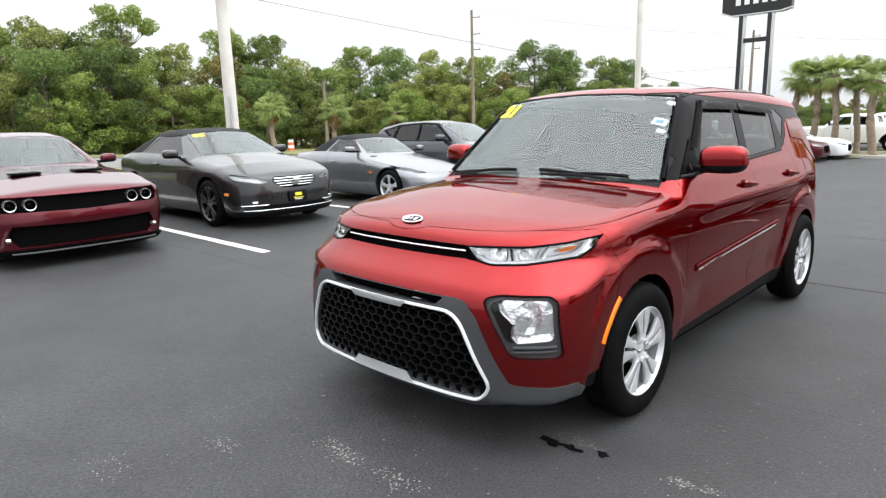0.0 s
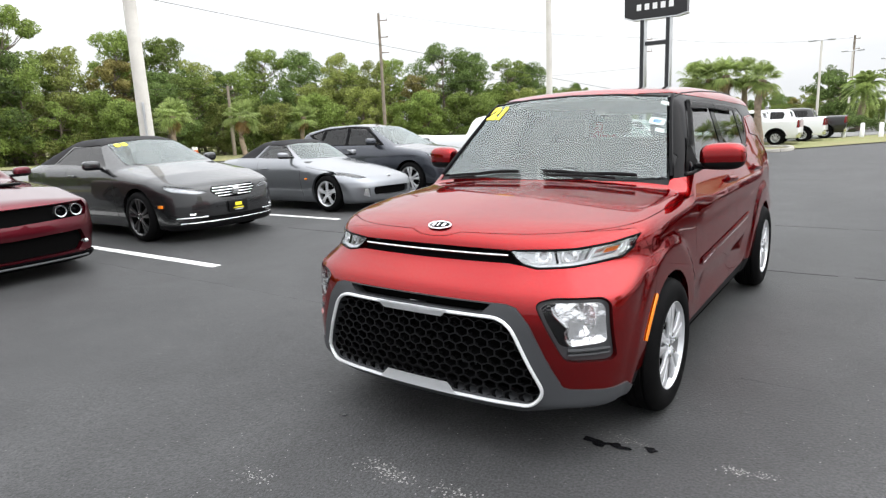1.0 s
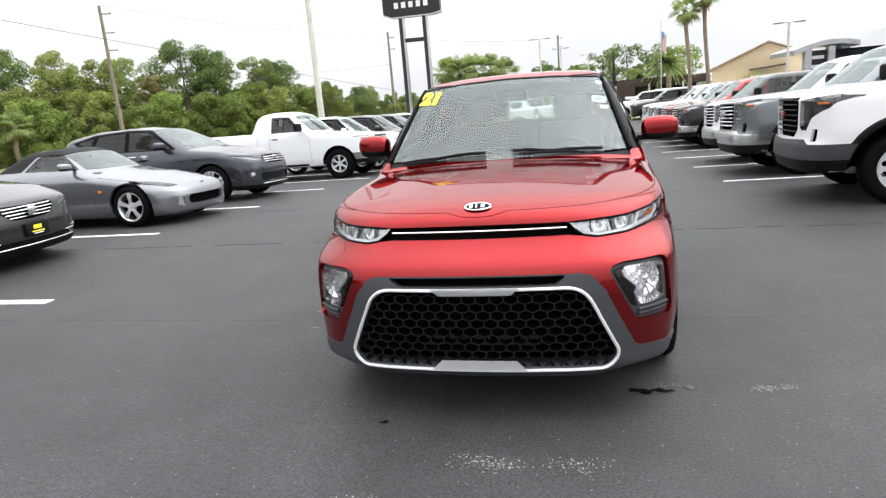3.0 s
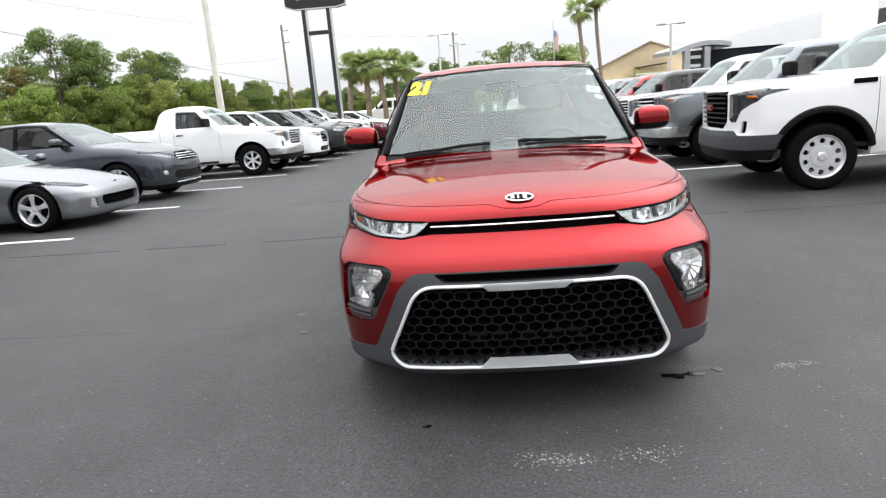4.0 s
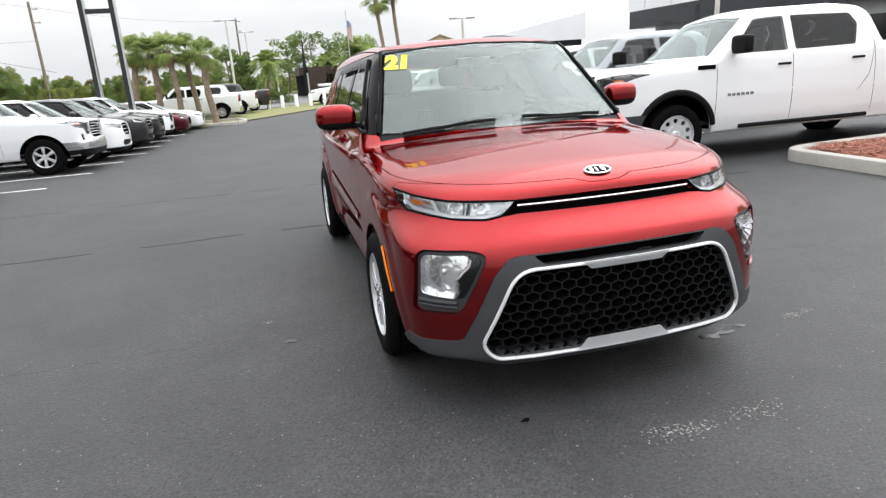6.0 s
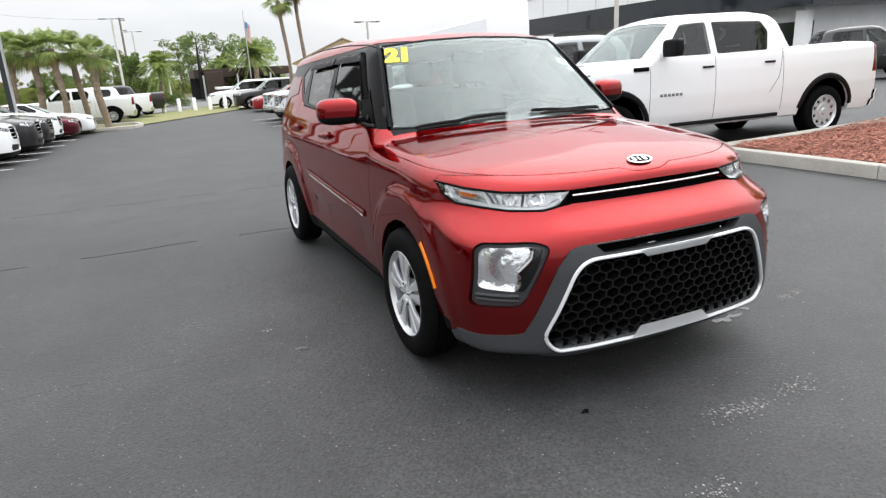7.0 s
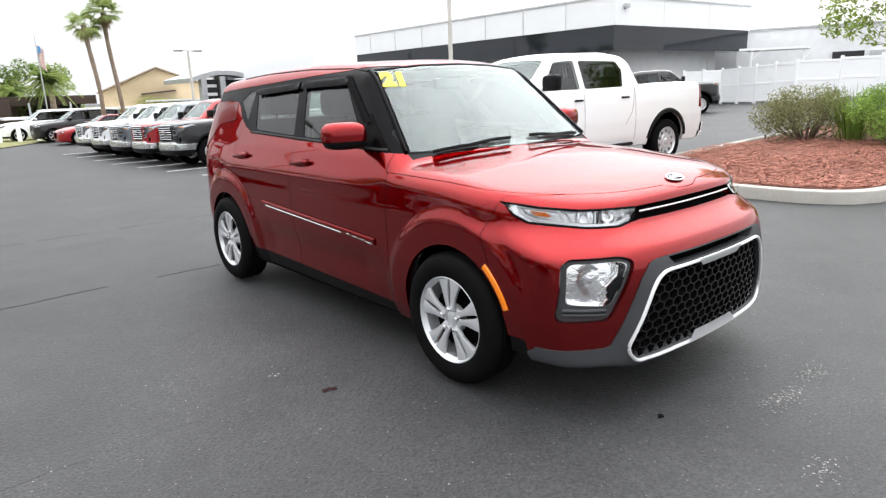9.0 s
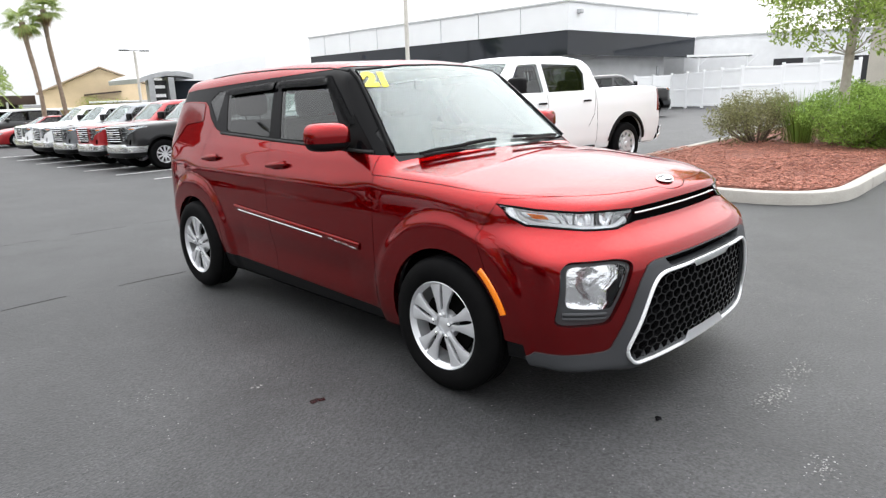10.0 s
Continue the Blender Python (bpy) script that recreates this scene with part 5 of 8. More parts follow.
    for x, z in s.get("stickers", ()):
        p, n = body.onto(x, z, "front", 0.004)
        rot = Vector((0, 0, 1)).rotation_difference(n).to_matrix().to_4x4()
        part("windscreen_sticker", box((0.075, 0.10, 0.001), m=Matrix.Translation(p) @ rot), YELLOW, car, "yellow windscreen sticker")
    if s.get("seat_y"):
        interior(car, s)
    sp, tw, fin, sw = s["wheels"]
    for y in (0, wb):
        for q in (1, -1):
            wheel(car, (q * s["track"], y, R), q, R, s.get("tyre_w", 0.22), s["rim"], sp, tw, fin, sw, detail=s.get("fine_wheels", False), steel=s.get("steel_wheels", False))
    return car


def mirrored(poly):
    return [(-x, z) for x, z in poly]


MUSCLE = dict(
    top=[(-1.1, 0.70), (-0.92, 0.84), (-0.3, 0.95), (0.75, 1.02), (1.38, 1.40), (1.8, 1.455), (2.3, 1.43), (3.1, 1.12), (3.6, 1.08), (4.1, 1.03)],
    plan=[(-1, 0.90), (-0.4, 0.94), (0, 0.955), (0.9, 0.94), (2.0, 0.94), (2.95, 0.965), (4.0, 0.9)],
    prof=[(0.1, 0.14), (0.22, 0.06), (0.45, 0.01), (0.6, 0), (0.85, 0.01), (0.95, 0.04), (1.05, 0.12), (1.4, 0.36), (1.5, 0.45)],
    nose=[(0.1, -0.80), (0.18, -0.95), (0.30, -0.96), (0.50, -0.985), (0.60, -0.97), (0.66, -0.955), (0.80, -0.955), (0.88, -0.85)], tail=[(0.15, 3.9), (0.3, 4.0), (0.7, 4.04), (1.0, 4.0), (1.1, 3.9)],
    bow=0.22, crown=0.07, nose_bow=(0.10, 0.25), tail_bow=(0.1, 0.3), low=0.16, high=1.5, belt=1.02, wb=2.95, R=0.35, rim=0.26, track=0.83, tyre_w=0.25,
    screen=[(-0.01, 1.03), (0.68, 1.03), (0.54, 1.36), (0.3, 1.385), (-0.01, 1.395)], screen_y=1.7, glass=[("s", [(1.05, 1.03), (1.55, 1.34), (2.2, 1.34), (2.5, 1.05)])],
    cuts=[("grille_band", [(-0.01, 0.60), (0.80, 0.62), (0.84, 0.70), (0.80, 0.775), (-0.01, 0.770)], "front", LINER_SHADE, -0.05, 0),
          ("lower_intake", [(-0.01, 0.24), (0.66, 0.25), (0.75, 0.36), (0.70, 0.47), (-0.01, 0.45)], "front", LINER_SHADE, -0.05, 0),
          ("splitter", [(-0.01, 0.05), (1.0, 0.05), (1.0, 0.225), (-0.01, 0.225)], "front", GLOSS_BLACK, 0.03, 0)],
    round_lamps=[(0.52, 0.69, 0.062), (0.70, 0.69, 0.062)], bars=[("fog_lamp", 0.72, 0.76, 0.33, 0.03, INNER_LAMP, 0.0), ("splitter_lip", -0.9, 0.9, 0.20, 0.014, CLADDING, 0.05)],
    boxes=[("bonnet_scoop", (0.30, 0.24, 0.03), (0.33, -0.05, 0.975), GLOSS_BLACK, 0.01), ("bonnet_scoop", (0.30, 0.24, 0.03), (-0.33, -0.05, 0.975), GLOSS_BLACK, 0.01)],
    mirror=(0.98, 1.05, 1.06, 0.22, 0.13, 0.14), seat_y=1.75, wheels=(5, True, DARK_ALLOY, 0.06), seams=[[(0.72, 0.3), (0.75, 0.95)], [(2.05, 0.3), (2.1, 1.0)]])

CONVERTIBLE = dict(
    top=[(-1.05, 0.66), (-0.88, 0.78), (-0.4, 0.92), (0.42, 1.03), (1.22, 1.385), (1.55, 1.44), (2.1, 1.42), (2.95, 1.12), (3.3, 1.06), (3.75, 1.0)],
    plan=[(-1, 0.86), (-0.4, 0.90), (0, 0.915), (0.9, 0.91), (2.0, 0.91), (2.7, 0.92), (3.8, 0.85)],
    prof=[(0.1, 0.13), (0.22, 0.05), (0.45, 0.01), (0.6, 0), (0.85, 0.015), (0.97, 0.05), (1.05, 0.11), (1.4, 0.33), (1.5, 0.42)],
    nose=[(0.1, -0.78), (0.2, -0.92), (0.35, -0.955), (0.5, -0.95), (0.62, -0.93), (0.74, -0.90), (0.80, -0.84), (0.86, -0.7)], tail=[(0.15, 3.6), (0.3, 3.7), (0.7, 3.75), (0.95, 3.7), (1.05, 3.6)],
    bow=0.25, crown=0.07, nose_bow=(0.18, 0.55), tail_bow=(0.15, 0.4), low=0.16, high=1.48, belt=1.0, wb=2.695, R=0.345, rim=0.25, track=0.80, tyre_w=0.235,
    screen=[(-0.01, 1.035), (0.66, 1.035), (0.56, 1.34), (0.3, 1.37), (-0.01, 1.38)], screen_y=1.5, glass=[("s", [(0.88, 1.03), (1.35, 1.33), (2.1, 1.30), (2.45, 1.06)])],
    soft_top=[(1.22, 1.36), (1.3, 1.31), (2.15, 1.32), (2.5, 1.06), (3.05, 1.05), (3.05, 1.6), (1.22, 1.6)],
    cuts=[("headlamp", rounded([(0.40, 0.655), (0.56, 0.72), (0.80, 0.775), (0.845, 0.755), (0.80, 0.69), (0.56, 0.64)], 0.02, 3), "front", None, 0, 0),
          ("grille", rounded([(-0.01, 0.555), (0.24, 0.565), (0.37, 0.66), (0.33, 0.725), (-0.01, 0.715)], [0, 0.04, 0.06, 0.04, 0], 4), "front", LINER_SHADE, -0.03, 0),
          ("lower_intake", [(-0.01, 0.27), (0.55, 0.28), (0.50, 0.33), (-0.01, 0.32)], "front", PLASTIC, -0.02, 0),
          ("lower_lip", [(-0.01, 0.05), (1.0, 0.05), (1.0, 0.245), (-0.01, 0.245)], "front", PLASTIC, 0.004, 0)],
    bars=[("grille_slat", -0.27, 0.27, 0.588, 0.008, CHROME, 0.0), ("grille_slat", -0.31, 0.31, 0.625, 0.008, CHROME, 0.0), ("grille_slat", -0.34, 0.34, 0.662, 0.008, CHROME, 0.0), ("grille_slat", -0.33, 0.33, 0.70, 0.008, CHROME, 0.0),
          ("chrome_strip", 0.45, 0.78, 0.335, 0.008, CHROME, 0.004), ("chrome_lip", -0.75, 0.75, 0.262, 0.006, CHROME, 0.006), ("fog_lamp", 0.60, 0.66, 0.375, 0.022, REFLECTOR, 0.0)],
    boxes=[("grille_badge", (0.10, 0.03, 0.10), (0, -0.955, 0.645), SATIN, 0.014), ("front_plate", (0.30, 0.02, 0.155), (0.0, -0.975, 0.43), PLASTIC, 0.005),
           ("plate_crest", (0.11, 0.01, 0.045), (0.0, -0.985, 0.455), YELLOW, 0.002), ("plate_bar", (0.17, 0.01, 0.014), (0.0, -0.985, 0.405), YELLOW, 0.001), ("plate_bar", (0.13, 0.01, 0.010), (0.0, -0.985, 0.382), PAPER, 0.001),
           ("side_marker", (0.02, 0.10, 0.04), (0.885, -0.52, 0.50), AMBER, 0.004), ("side_marker", (0.02, 0.10, 0.04), (-0.885, -0.52, 0.50), AMBER, 0.004)],
    mirror=(0.98, 0.95, 1.05, 0.22, 0.14, 0.14), seat_y=1.55, wheels=(5, True, DARK_ALLOY, 0.055), fine_wheels=True,
    stickers=[(-0.46, 1.315), (-0.36, 1.325)], handles=[(1.78, 0.88)], seams=[[(0.58, 0.32), (0.62, 0.97)], [(1.98, 0.30), (2.02, 1.0)]])

ROADSTER = dict(
    top=[(-0.9, 0.50), (-0.70, 0.63), (0, 0.79), (0.72, 0.90), (1.22, 1.20), (1.5, 1.275), (1.95, 1.25), (2.45, 0.98), (2.8, 0.955), (3.2, 0.92)],
    plan=[(-0.9, 0.80), (-0.4, 0.855), (0, 0.875), (0.9, 0.85), (1.8, 0.855), (2.4, 0.88), (3.3, 0.80)],
    prof=[(0.1, 0.13), (0.2, 0.05), (0.4, 0.005), (0.55, 0), (0.75, 0.012), (0.86, 0.06), (0.95, 0.15), (1.25, 0.33), (1.35, 0.42)],
    nose=[(0.1, -0.66), (0.18, -0.78), (0.3, -0.80), (0.42, -0.80), (0.52, -0.77), (0.62, -0.66), (0.7, -0.4)], tail=[(0.15, 3.1), (0.3, 3.2), (0.6, 3.25), (0.9, 3.2), (1.0, 3.1)],
    bow=0.22, crown=0.09, nose_bow=(0.16, 0.75), tail_bow=(0.15, 0.5), low=0.14, high=1.32, belt=0.9, wb=2.40, R=0.315, rim=0.215, track=0.76, tyre_w=0.215,
    screen=[(-0.01, 0.915), (0.60, 0.915), (0.53, 1.17), (0.3, 1.195), (-0.01, 1.20)], screen_y=1.4, glass=[("t", [(0.95, 0.92), (1.32, 1.17), (1.75, 1.16), (1.95, 0.94)])],
    soft_top=[(1.24, 1.185), (1.30, 1.165), (1.80, 1.165), (2.02, 0.94), (2.52, 0.94), (2.52, 1.5), (1.24, 1.5)],
    cuts=[("headlamp", rounded([(0.50, 0.585), (0.62, 0.655), (0.80, 0.685), (0.815, 0.645), (0.66, 0.575)], 0.02, 3), "front", None, 0, 0),
          ("lower_intake", rounded([(-0.01, 0.27), (0.42, 0.28), (0.47, 0.35), (0.44, 0.42), (-0.01, 0.42)], [0, 0.03, 0.04, 0.03, 0], 3), "front", LINER_SHADE, -0.05, 0),
          ("fog_lamp", rounded([(0.53, 0.26), (0.64, 0.28), (0.62, 0.40), (0.54, 0.40)], 0.02, 3), "front", SATIN, -0.02, 0)],
    boxes=[("side_marker", (0.02, 0.05, 0.03), (0.878, 0.48, 0.57), AMBER, 0.004), ("side_marker", (0.02, 0.05, 0.03), (-0.878, 0.48, 0.57), AMBER, 0.004), ("nose_badge", (0.08, 0.02, 0.045), (0, -0.705, 0.585), CHROME, 0.006)],
    mirror=(0.92, 0.98, 0.98, 0.19, 0.12, 0.12), seat_y=1.45, wheels=(5, False, ALLOY, 0.075), fine_wheels=True,
    handles=[(1.62, 0.74)], seams=[[(0.62, 0.26), (0.68, 0.84)], [(1.80, 0.26), (1.86, 0.88)], [(-0.3, 0.66), (0.55, 0.78)]])

CROSSOVER = dict(
    top=[(-1.0, 0.78), (-0.82, 0.92), (-0.3, 1.05), (0.32, 1.12), (1.30, 1.55), (1.75, 1.61), (2.6, 1.59), (3.3, 1.48), (3.7, 1.3)],
    plan=[(-1, 0.88), (-0.4, 0.93), (0, 0.945), (0.9, 0.945), (2.0, 0.945), (2.8, 0.95), (3.8, 0.87)],
    prof=[(0.1, 0.14), (0.25, 0.05), (0.5, 0.01), (0.65, 0), (0.9, 0.01), (1.05, 0.045), (1.15, 0.10), (1.5, 0.26), (1.65, 0.34)],
    nose=[(0.15, -0.80), (0.25, -0.92), (0.4, -0.955), (0.6, -0.955), (0.75, -0.93), (0.88, -0.88), (0.95, -0.75)], tail=[(0.2, 3.65), (0.35, 3.75), (0.7, 3.82), (1.0, 3.80), (1.4, 3.55), (1.5, 3.4)],
    bow=0.24, crown=0.07, nose_bow=(0.14, 0.45), tail_bow=(0.12, 0.35), low=0.20, high=1.66, belt=1.12, wb=2.775, R=0.365, rim=0.26, track=0.825, tyre_w=0.245,
    screen=[(-0.01, 1.125), (0.72, 1.125), (0.60, 1.51), (0.3, 1.54), (-0.01, 1.55)], screen_y=1.6, glass=[("s", [(0.85, 1.125), (1.45, 1.49), (1.90, 1.51), (1.86, 1.13)]), ("s", [(1.95, 1.13), (1.98, 1.51), (2.65, 1.47), (2.72, 1.18), (2.6, 1.14)]), ("s", [(2.80, 1.20), (2.74, 1.46), (3.15, 1.38)])],
    back=[(-0.01, 1.15), (0.6, 1.15), (0.5, 1.42), (-0.01, 1.45)], band=[(0.74, 1.105), (1.42, 1.535), (1.98, 1.55), (2.7, 1.51), (3.28, 1.38), (2.86, 1.17), (2.6, 1.115)], band_mat=GLOSS_BLACK,
    cuts=[("headlamp", rounded([(0.42, 0.80), (0.62, 0.87), (0.88, 0.915), (0.89, 0.86), (0.60, 0.77), (0.44, 0.76)], 0.02, 3), "front", None, 0, 0),
          ("grille", rounded([(-0.01, 0.70), (0.34, 0.70), (0.43, 0.79), (0.38, 0.86), (-0.01, 0.87)], [0, 0.04, 0.04, 0.04, 0], 3), "front", LINER_SHADE, -0.03, 0),
          ("lower_intake", rounded([(-0.01, 0.36), (0.50, 0.36), (0.58, 0.44), (0.50, 0.52), (-0.01, 0.50)], 0.02, 3), "front", PLASTIC, -0.04, 0),
          ("fog_lamp", rounded([(0.68, 0.46), (0.76, 0.46), (0.76, 0.54), (0.68, 0.54)], 0.03, 3), "front", REFLECTOR, -0.01, 0),
          ("lower_lip", [(-0.01, 0.05), (1.0, 0.05), (1.0, 0.29), (-0.01, 0.29)], "front", PLASTIC, 0.003, 0)],
    bars=[("grille_slat", -0.38, 0.38, 0.735, 0.013, CHROME, 0.0), ("grille_slat", -0.40, 0.40, 0.78, 0.013, CHROME, 0.0), ("grille_slat", -0.38, 0.38, 0.825, 0.013, CHROME, 0.0), ("chrome_lip", -0.5, 0.5, 0.30, 0.01, CHROME, 0.006)],
    boxes=[("grille_badge", (0.12, 0.03, 0.08), (0, -0.935, 0.815), CHROME, 0.014)],
    mirror=(1.03, 0.98, 1.18, 0.24, 0.16, 0.15), seat_y=1.75, seat_rows=2, wheels=(5, True, ALLOY, 0.06), handle_mat=CHROME,
    handles=[(1.72, 1.0), (2.60, 1.03)], seams=[[(0.66, 0.32), (0.68, 1.08)], [(1.90, 0.32), (1.91, 1.10)], [(2.45, 0.40), (2.78, 0.85), (2.82, 1.15)]])


def pickup(cab_rear, bed_end, wb, chrome=False):
    c = cab_rear
    crew = c > 2.6
    k = 0.06 if crew else 0.0
    f = 0.0 if chrome else 0.25
    g = 1.4 * f
    glass = [("t", [(1.02 - f, 1.33), (1.40 - f, 1.74), (1.93 - g, 1.76), (1.93 - g, 1.33)])] + ([("s", [(2.04 - g, 1.33), (2.04 - g, 1.76), (c - 0.25, 1.74), (c - 0.15, 1.60), (c - 0.23, 1.34)])] if crew else [])
    s = dict(
        top=[(-1.1, 1.07 + k), (-0.92, 1.15 + 1.3 * k), (-0.6, 1.20 + k), (0.0, 1.25 + 0.7 * k), (0.62 - f, 1.31), (1.28 - f, 1.83), (1.55 - f, 1.90), (c - 0.5, 1.91), (c - 0.12, 1.86), (c, 1.76), (c + 0.09, 1.385), (c + 0.3, 1.38), (bed_end, 1.40), (bed_end + 0.2, 1.40)],
        plan=[(-1, 0.95), (-0.4, 1.0), (0, 1.01), (0.9, 1.0), (2.0, 1.0), (3.4, 1.01), (bed_end + 0.1, 1.0)],
        prof=[(0.2, 0.12), (0.4, 0.06), (0.55, 0.02), (0.8, 0), (1.1, 0.008), (1.28, 0.03), (1.34, 0.055), (1.75, 0.20), (1.92, 0.29)],
        nose=[(0.25, -0.78), (0.36, -0.93), (0.5, -0.97), (0.66, -0.965), (0.72, -0.94), (1.10 + k, -0.94), (1.17 + k, -0.86), (1.22 + k, -0.6)], tail=[(0.3, bed_end - 0.15), (0.45, bed_end), (0.7, bed_end + 0.02), (1.2, bed_end), (1.4, bed_end), (1.9, bed_end)],
        bow=0.16, crown=0.05, nose_bow=(0.08, 0.22), tail_bow=(0.01, 0.03), low=0.36, high=1.95, belt=1.33, wb=wb, R=0.40, arch=0.085, rim=0.225, track=0.865, tyre_w=0.265, k_side=0.09,
        hollow=(0.76, c + 0.16, bed_end - 0.08, 0.92),
        screen=[(-0.01, 1.33), (0.80, 1.33), (0.68, 1.77), (0.35, 1.80), (-0.01, 1.81)], screen_y=1.6, glass=glass, back=[(-0.01, 1.45), (0.6, 1.45), (0.56, 1.74), (-0.01, 1.75)],
        cuts=[("grille", rounded([(-0.01, 0.74), (0.44, 0.74), (0.55, 0.82), (0.56, 1.06 + k), (0.52, 1.10 + k), (-0.01, 1.11 + k)], [0, 0.03, 0.03, 0.03, 0.03, 0], 3), "front", LINER_SHADE, -0.05, 0),
              ("headlamp", [(0.60, 0.86), (0.605, 1.075 + k), (0.93, 1.13 + k), (0.985, 1.10 + k), (0.95, 0.99 + k), (0.80, 0.95), (0.73, 0.82), (0.64, 0.82)], "front", None, 0, 0),
              ("vent", [(0.80, 0.70), (0.86, 0.70), (0.87, 0.83), (0.82, 0.83)], "front", LINER_SHADE, -0.03, 0),
              ("bumper", [(-0.01, 0.50), (1.1, 0.50), (1.1, 0.665), (0.78, 0.665), (0.70, 0.72), (-0.01, 0.70)], "front", SATIN if chrome else CLADDING, 0.02, 0),
              ("bumper_lower", [(-0.01, 0.2), (1.1, 0.2), (1.1, 0.50), (-0.01, 0.50)], "front", PLASTIC, 0.01, 0),
              ("rear_bumper", [(-0.01, 0.42), (1.1, 0.42), (1.1, 0.64), (-0.01, 0.64)], "back", CHROME, 0.05, 0),
              ("tail_lamp", [(bed_end - 0.14, 0.92), (bed_end + 0.1, 0.92), (bed_end + 0.1, 1.32), (bed_end - 0.10, 1.32)], "side", RED_LENS, 0.004, 0)],
        bars=[("grille_bar", -0.50, 0.50, z, 0.018 if chrome else 0.012, SATIN if chrome else PLASTIC, -0.012) for z in ((0.80, 0.86, 0.92, 0.98, 1.04, 1.10) if crew else (0.80, 0.86, 0.92, 0.98, 1.04))] + [("light_strip", 0.615, 0.64, 1.03, 0.012, PAPER, -0.012), ("light_strip", 0.62, 0.66, 0.91, 0.012, PAPER, -0.012), ("corner_lamp", 0.86, 0.94, 1.045 + k, 0.016, AMBER, -0.015), ("grille_surround", -0.53, 0.53, 1.105 + k, 0.022, SATIN if chrome else GLOSS_BLACK, 0.0)],
        boxes=[("grille_badge", (0.26, 0.02, 0.075), (0, -0.965, 0.99), RED_LENS if not chrome else CHROME, 0.006), ("running_board", (0.10, 1.9 if crew else 1.1, 0.05), (0.95, 1.85 if crew else 1.45, 0.42), PLASTIC, 0.01),
               ("running_board", (0.10, 1.9 if crew else 1.1, 0.05), (-0.95, 1.85 if crew else 1.45, 0.42), PLASTIC, 0.01)],
        more_boxes=[] if chrome else [("fender_vent", (0.022, 0.24, 0.055), (q * 0.992, 0.40, 1.19), GLOSS_BLACK, 0.008) for q in (1, -1)] + [("door_badge", (0.012, 0.045, 0.036), (q * 0.999, 0.72 + 0.065 * k, 0.83), STEEL_GREY, 0.002) for q in (1, -1) for k in range(6)],
        mirror=(1.14, 1.03 - f, 1.43, 0.27, 0.235, 0.16), mirror_mat=PLASTIC, mirror_soft=0.38, handle_mat=PLASTIC, seat_y=1.75, seat_rows=2 if crew else 1, arch_trim=True, wheels=(10, False, ALLOY, 0.05), steel_wheels=not chrome, lamp_back=LAMP_BACK if chrome else LAMP_DARK,
        handles=[(1.82 - 1.28 * f, 1.16)] + ([(2.72 - 0.5 * f, 1.17)] if crew else []),
        seams=[[(0.78 - f, 0.46), (0.80 - f, 1.28)], [(1.98 - g, 0.46), (1.99 - g, 1.30)], [(c + 0.05, 0.48), (c + 0.05, 1.36)]] + ([[(2.62, 0.75), (2.78, 0.95), (2.85, 1.30)]] if crew else []))
    return s


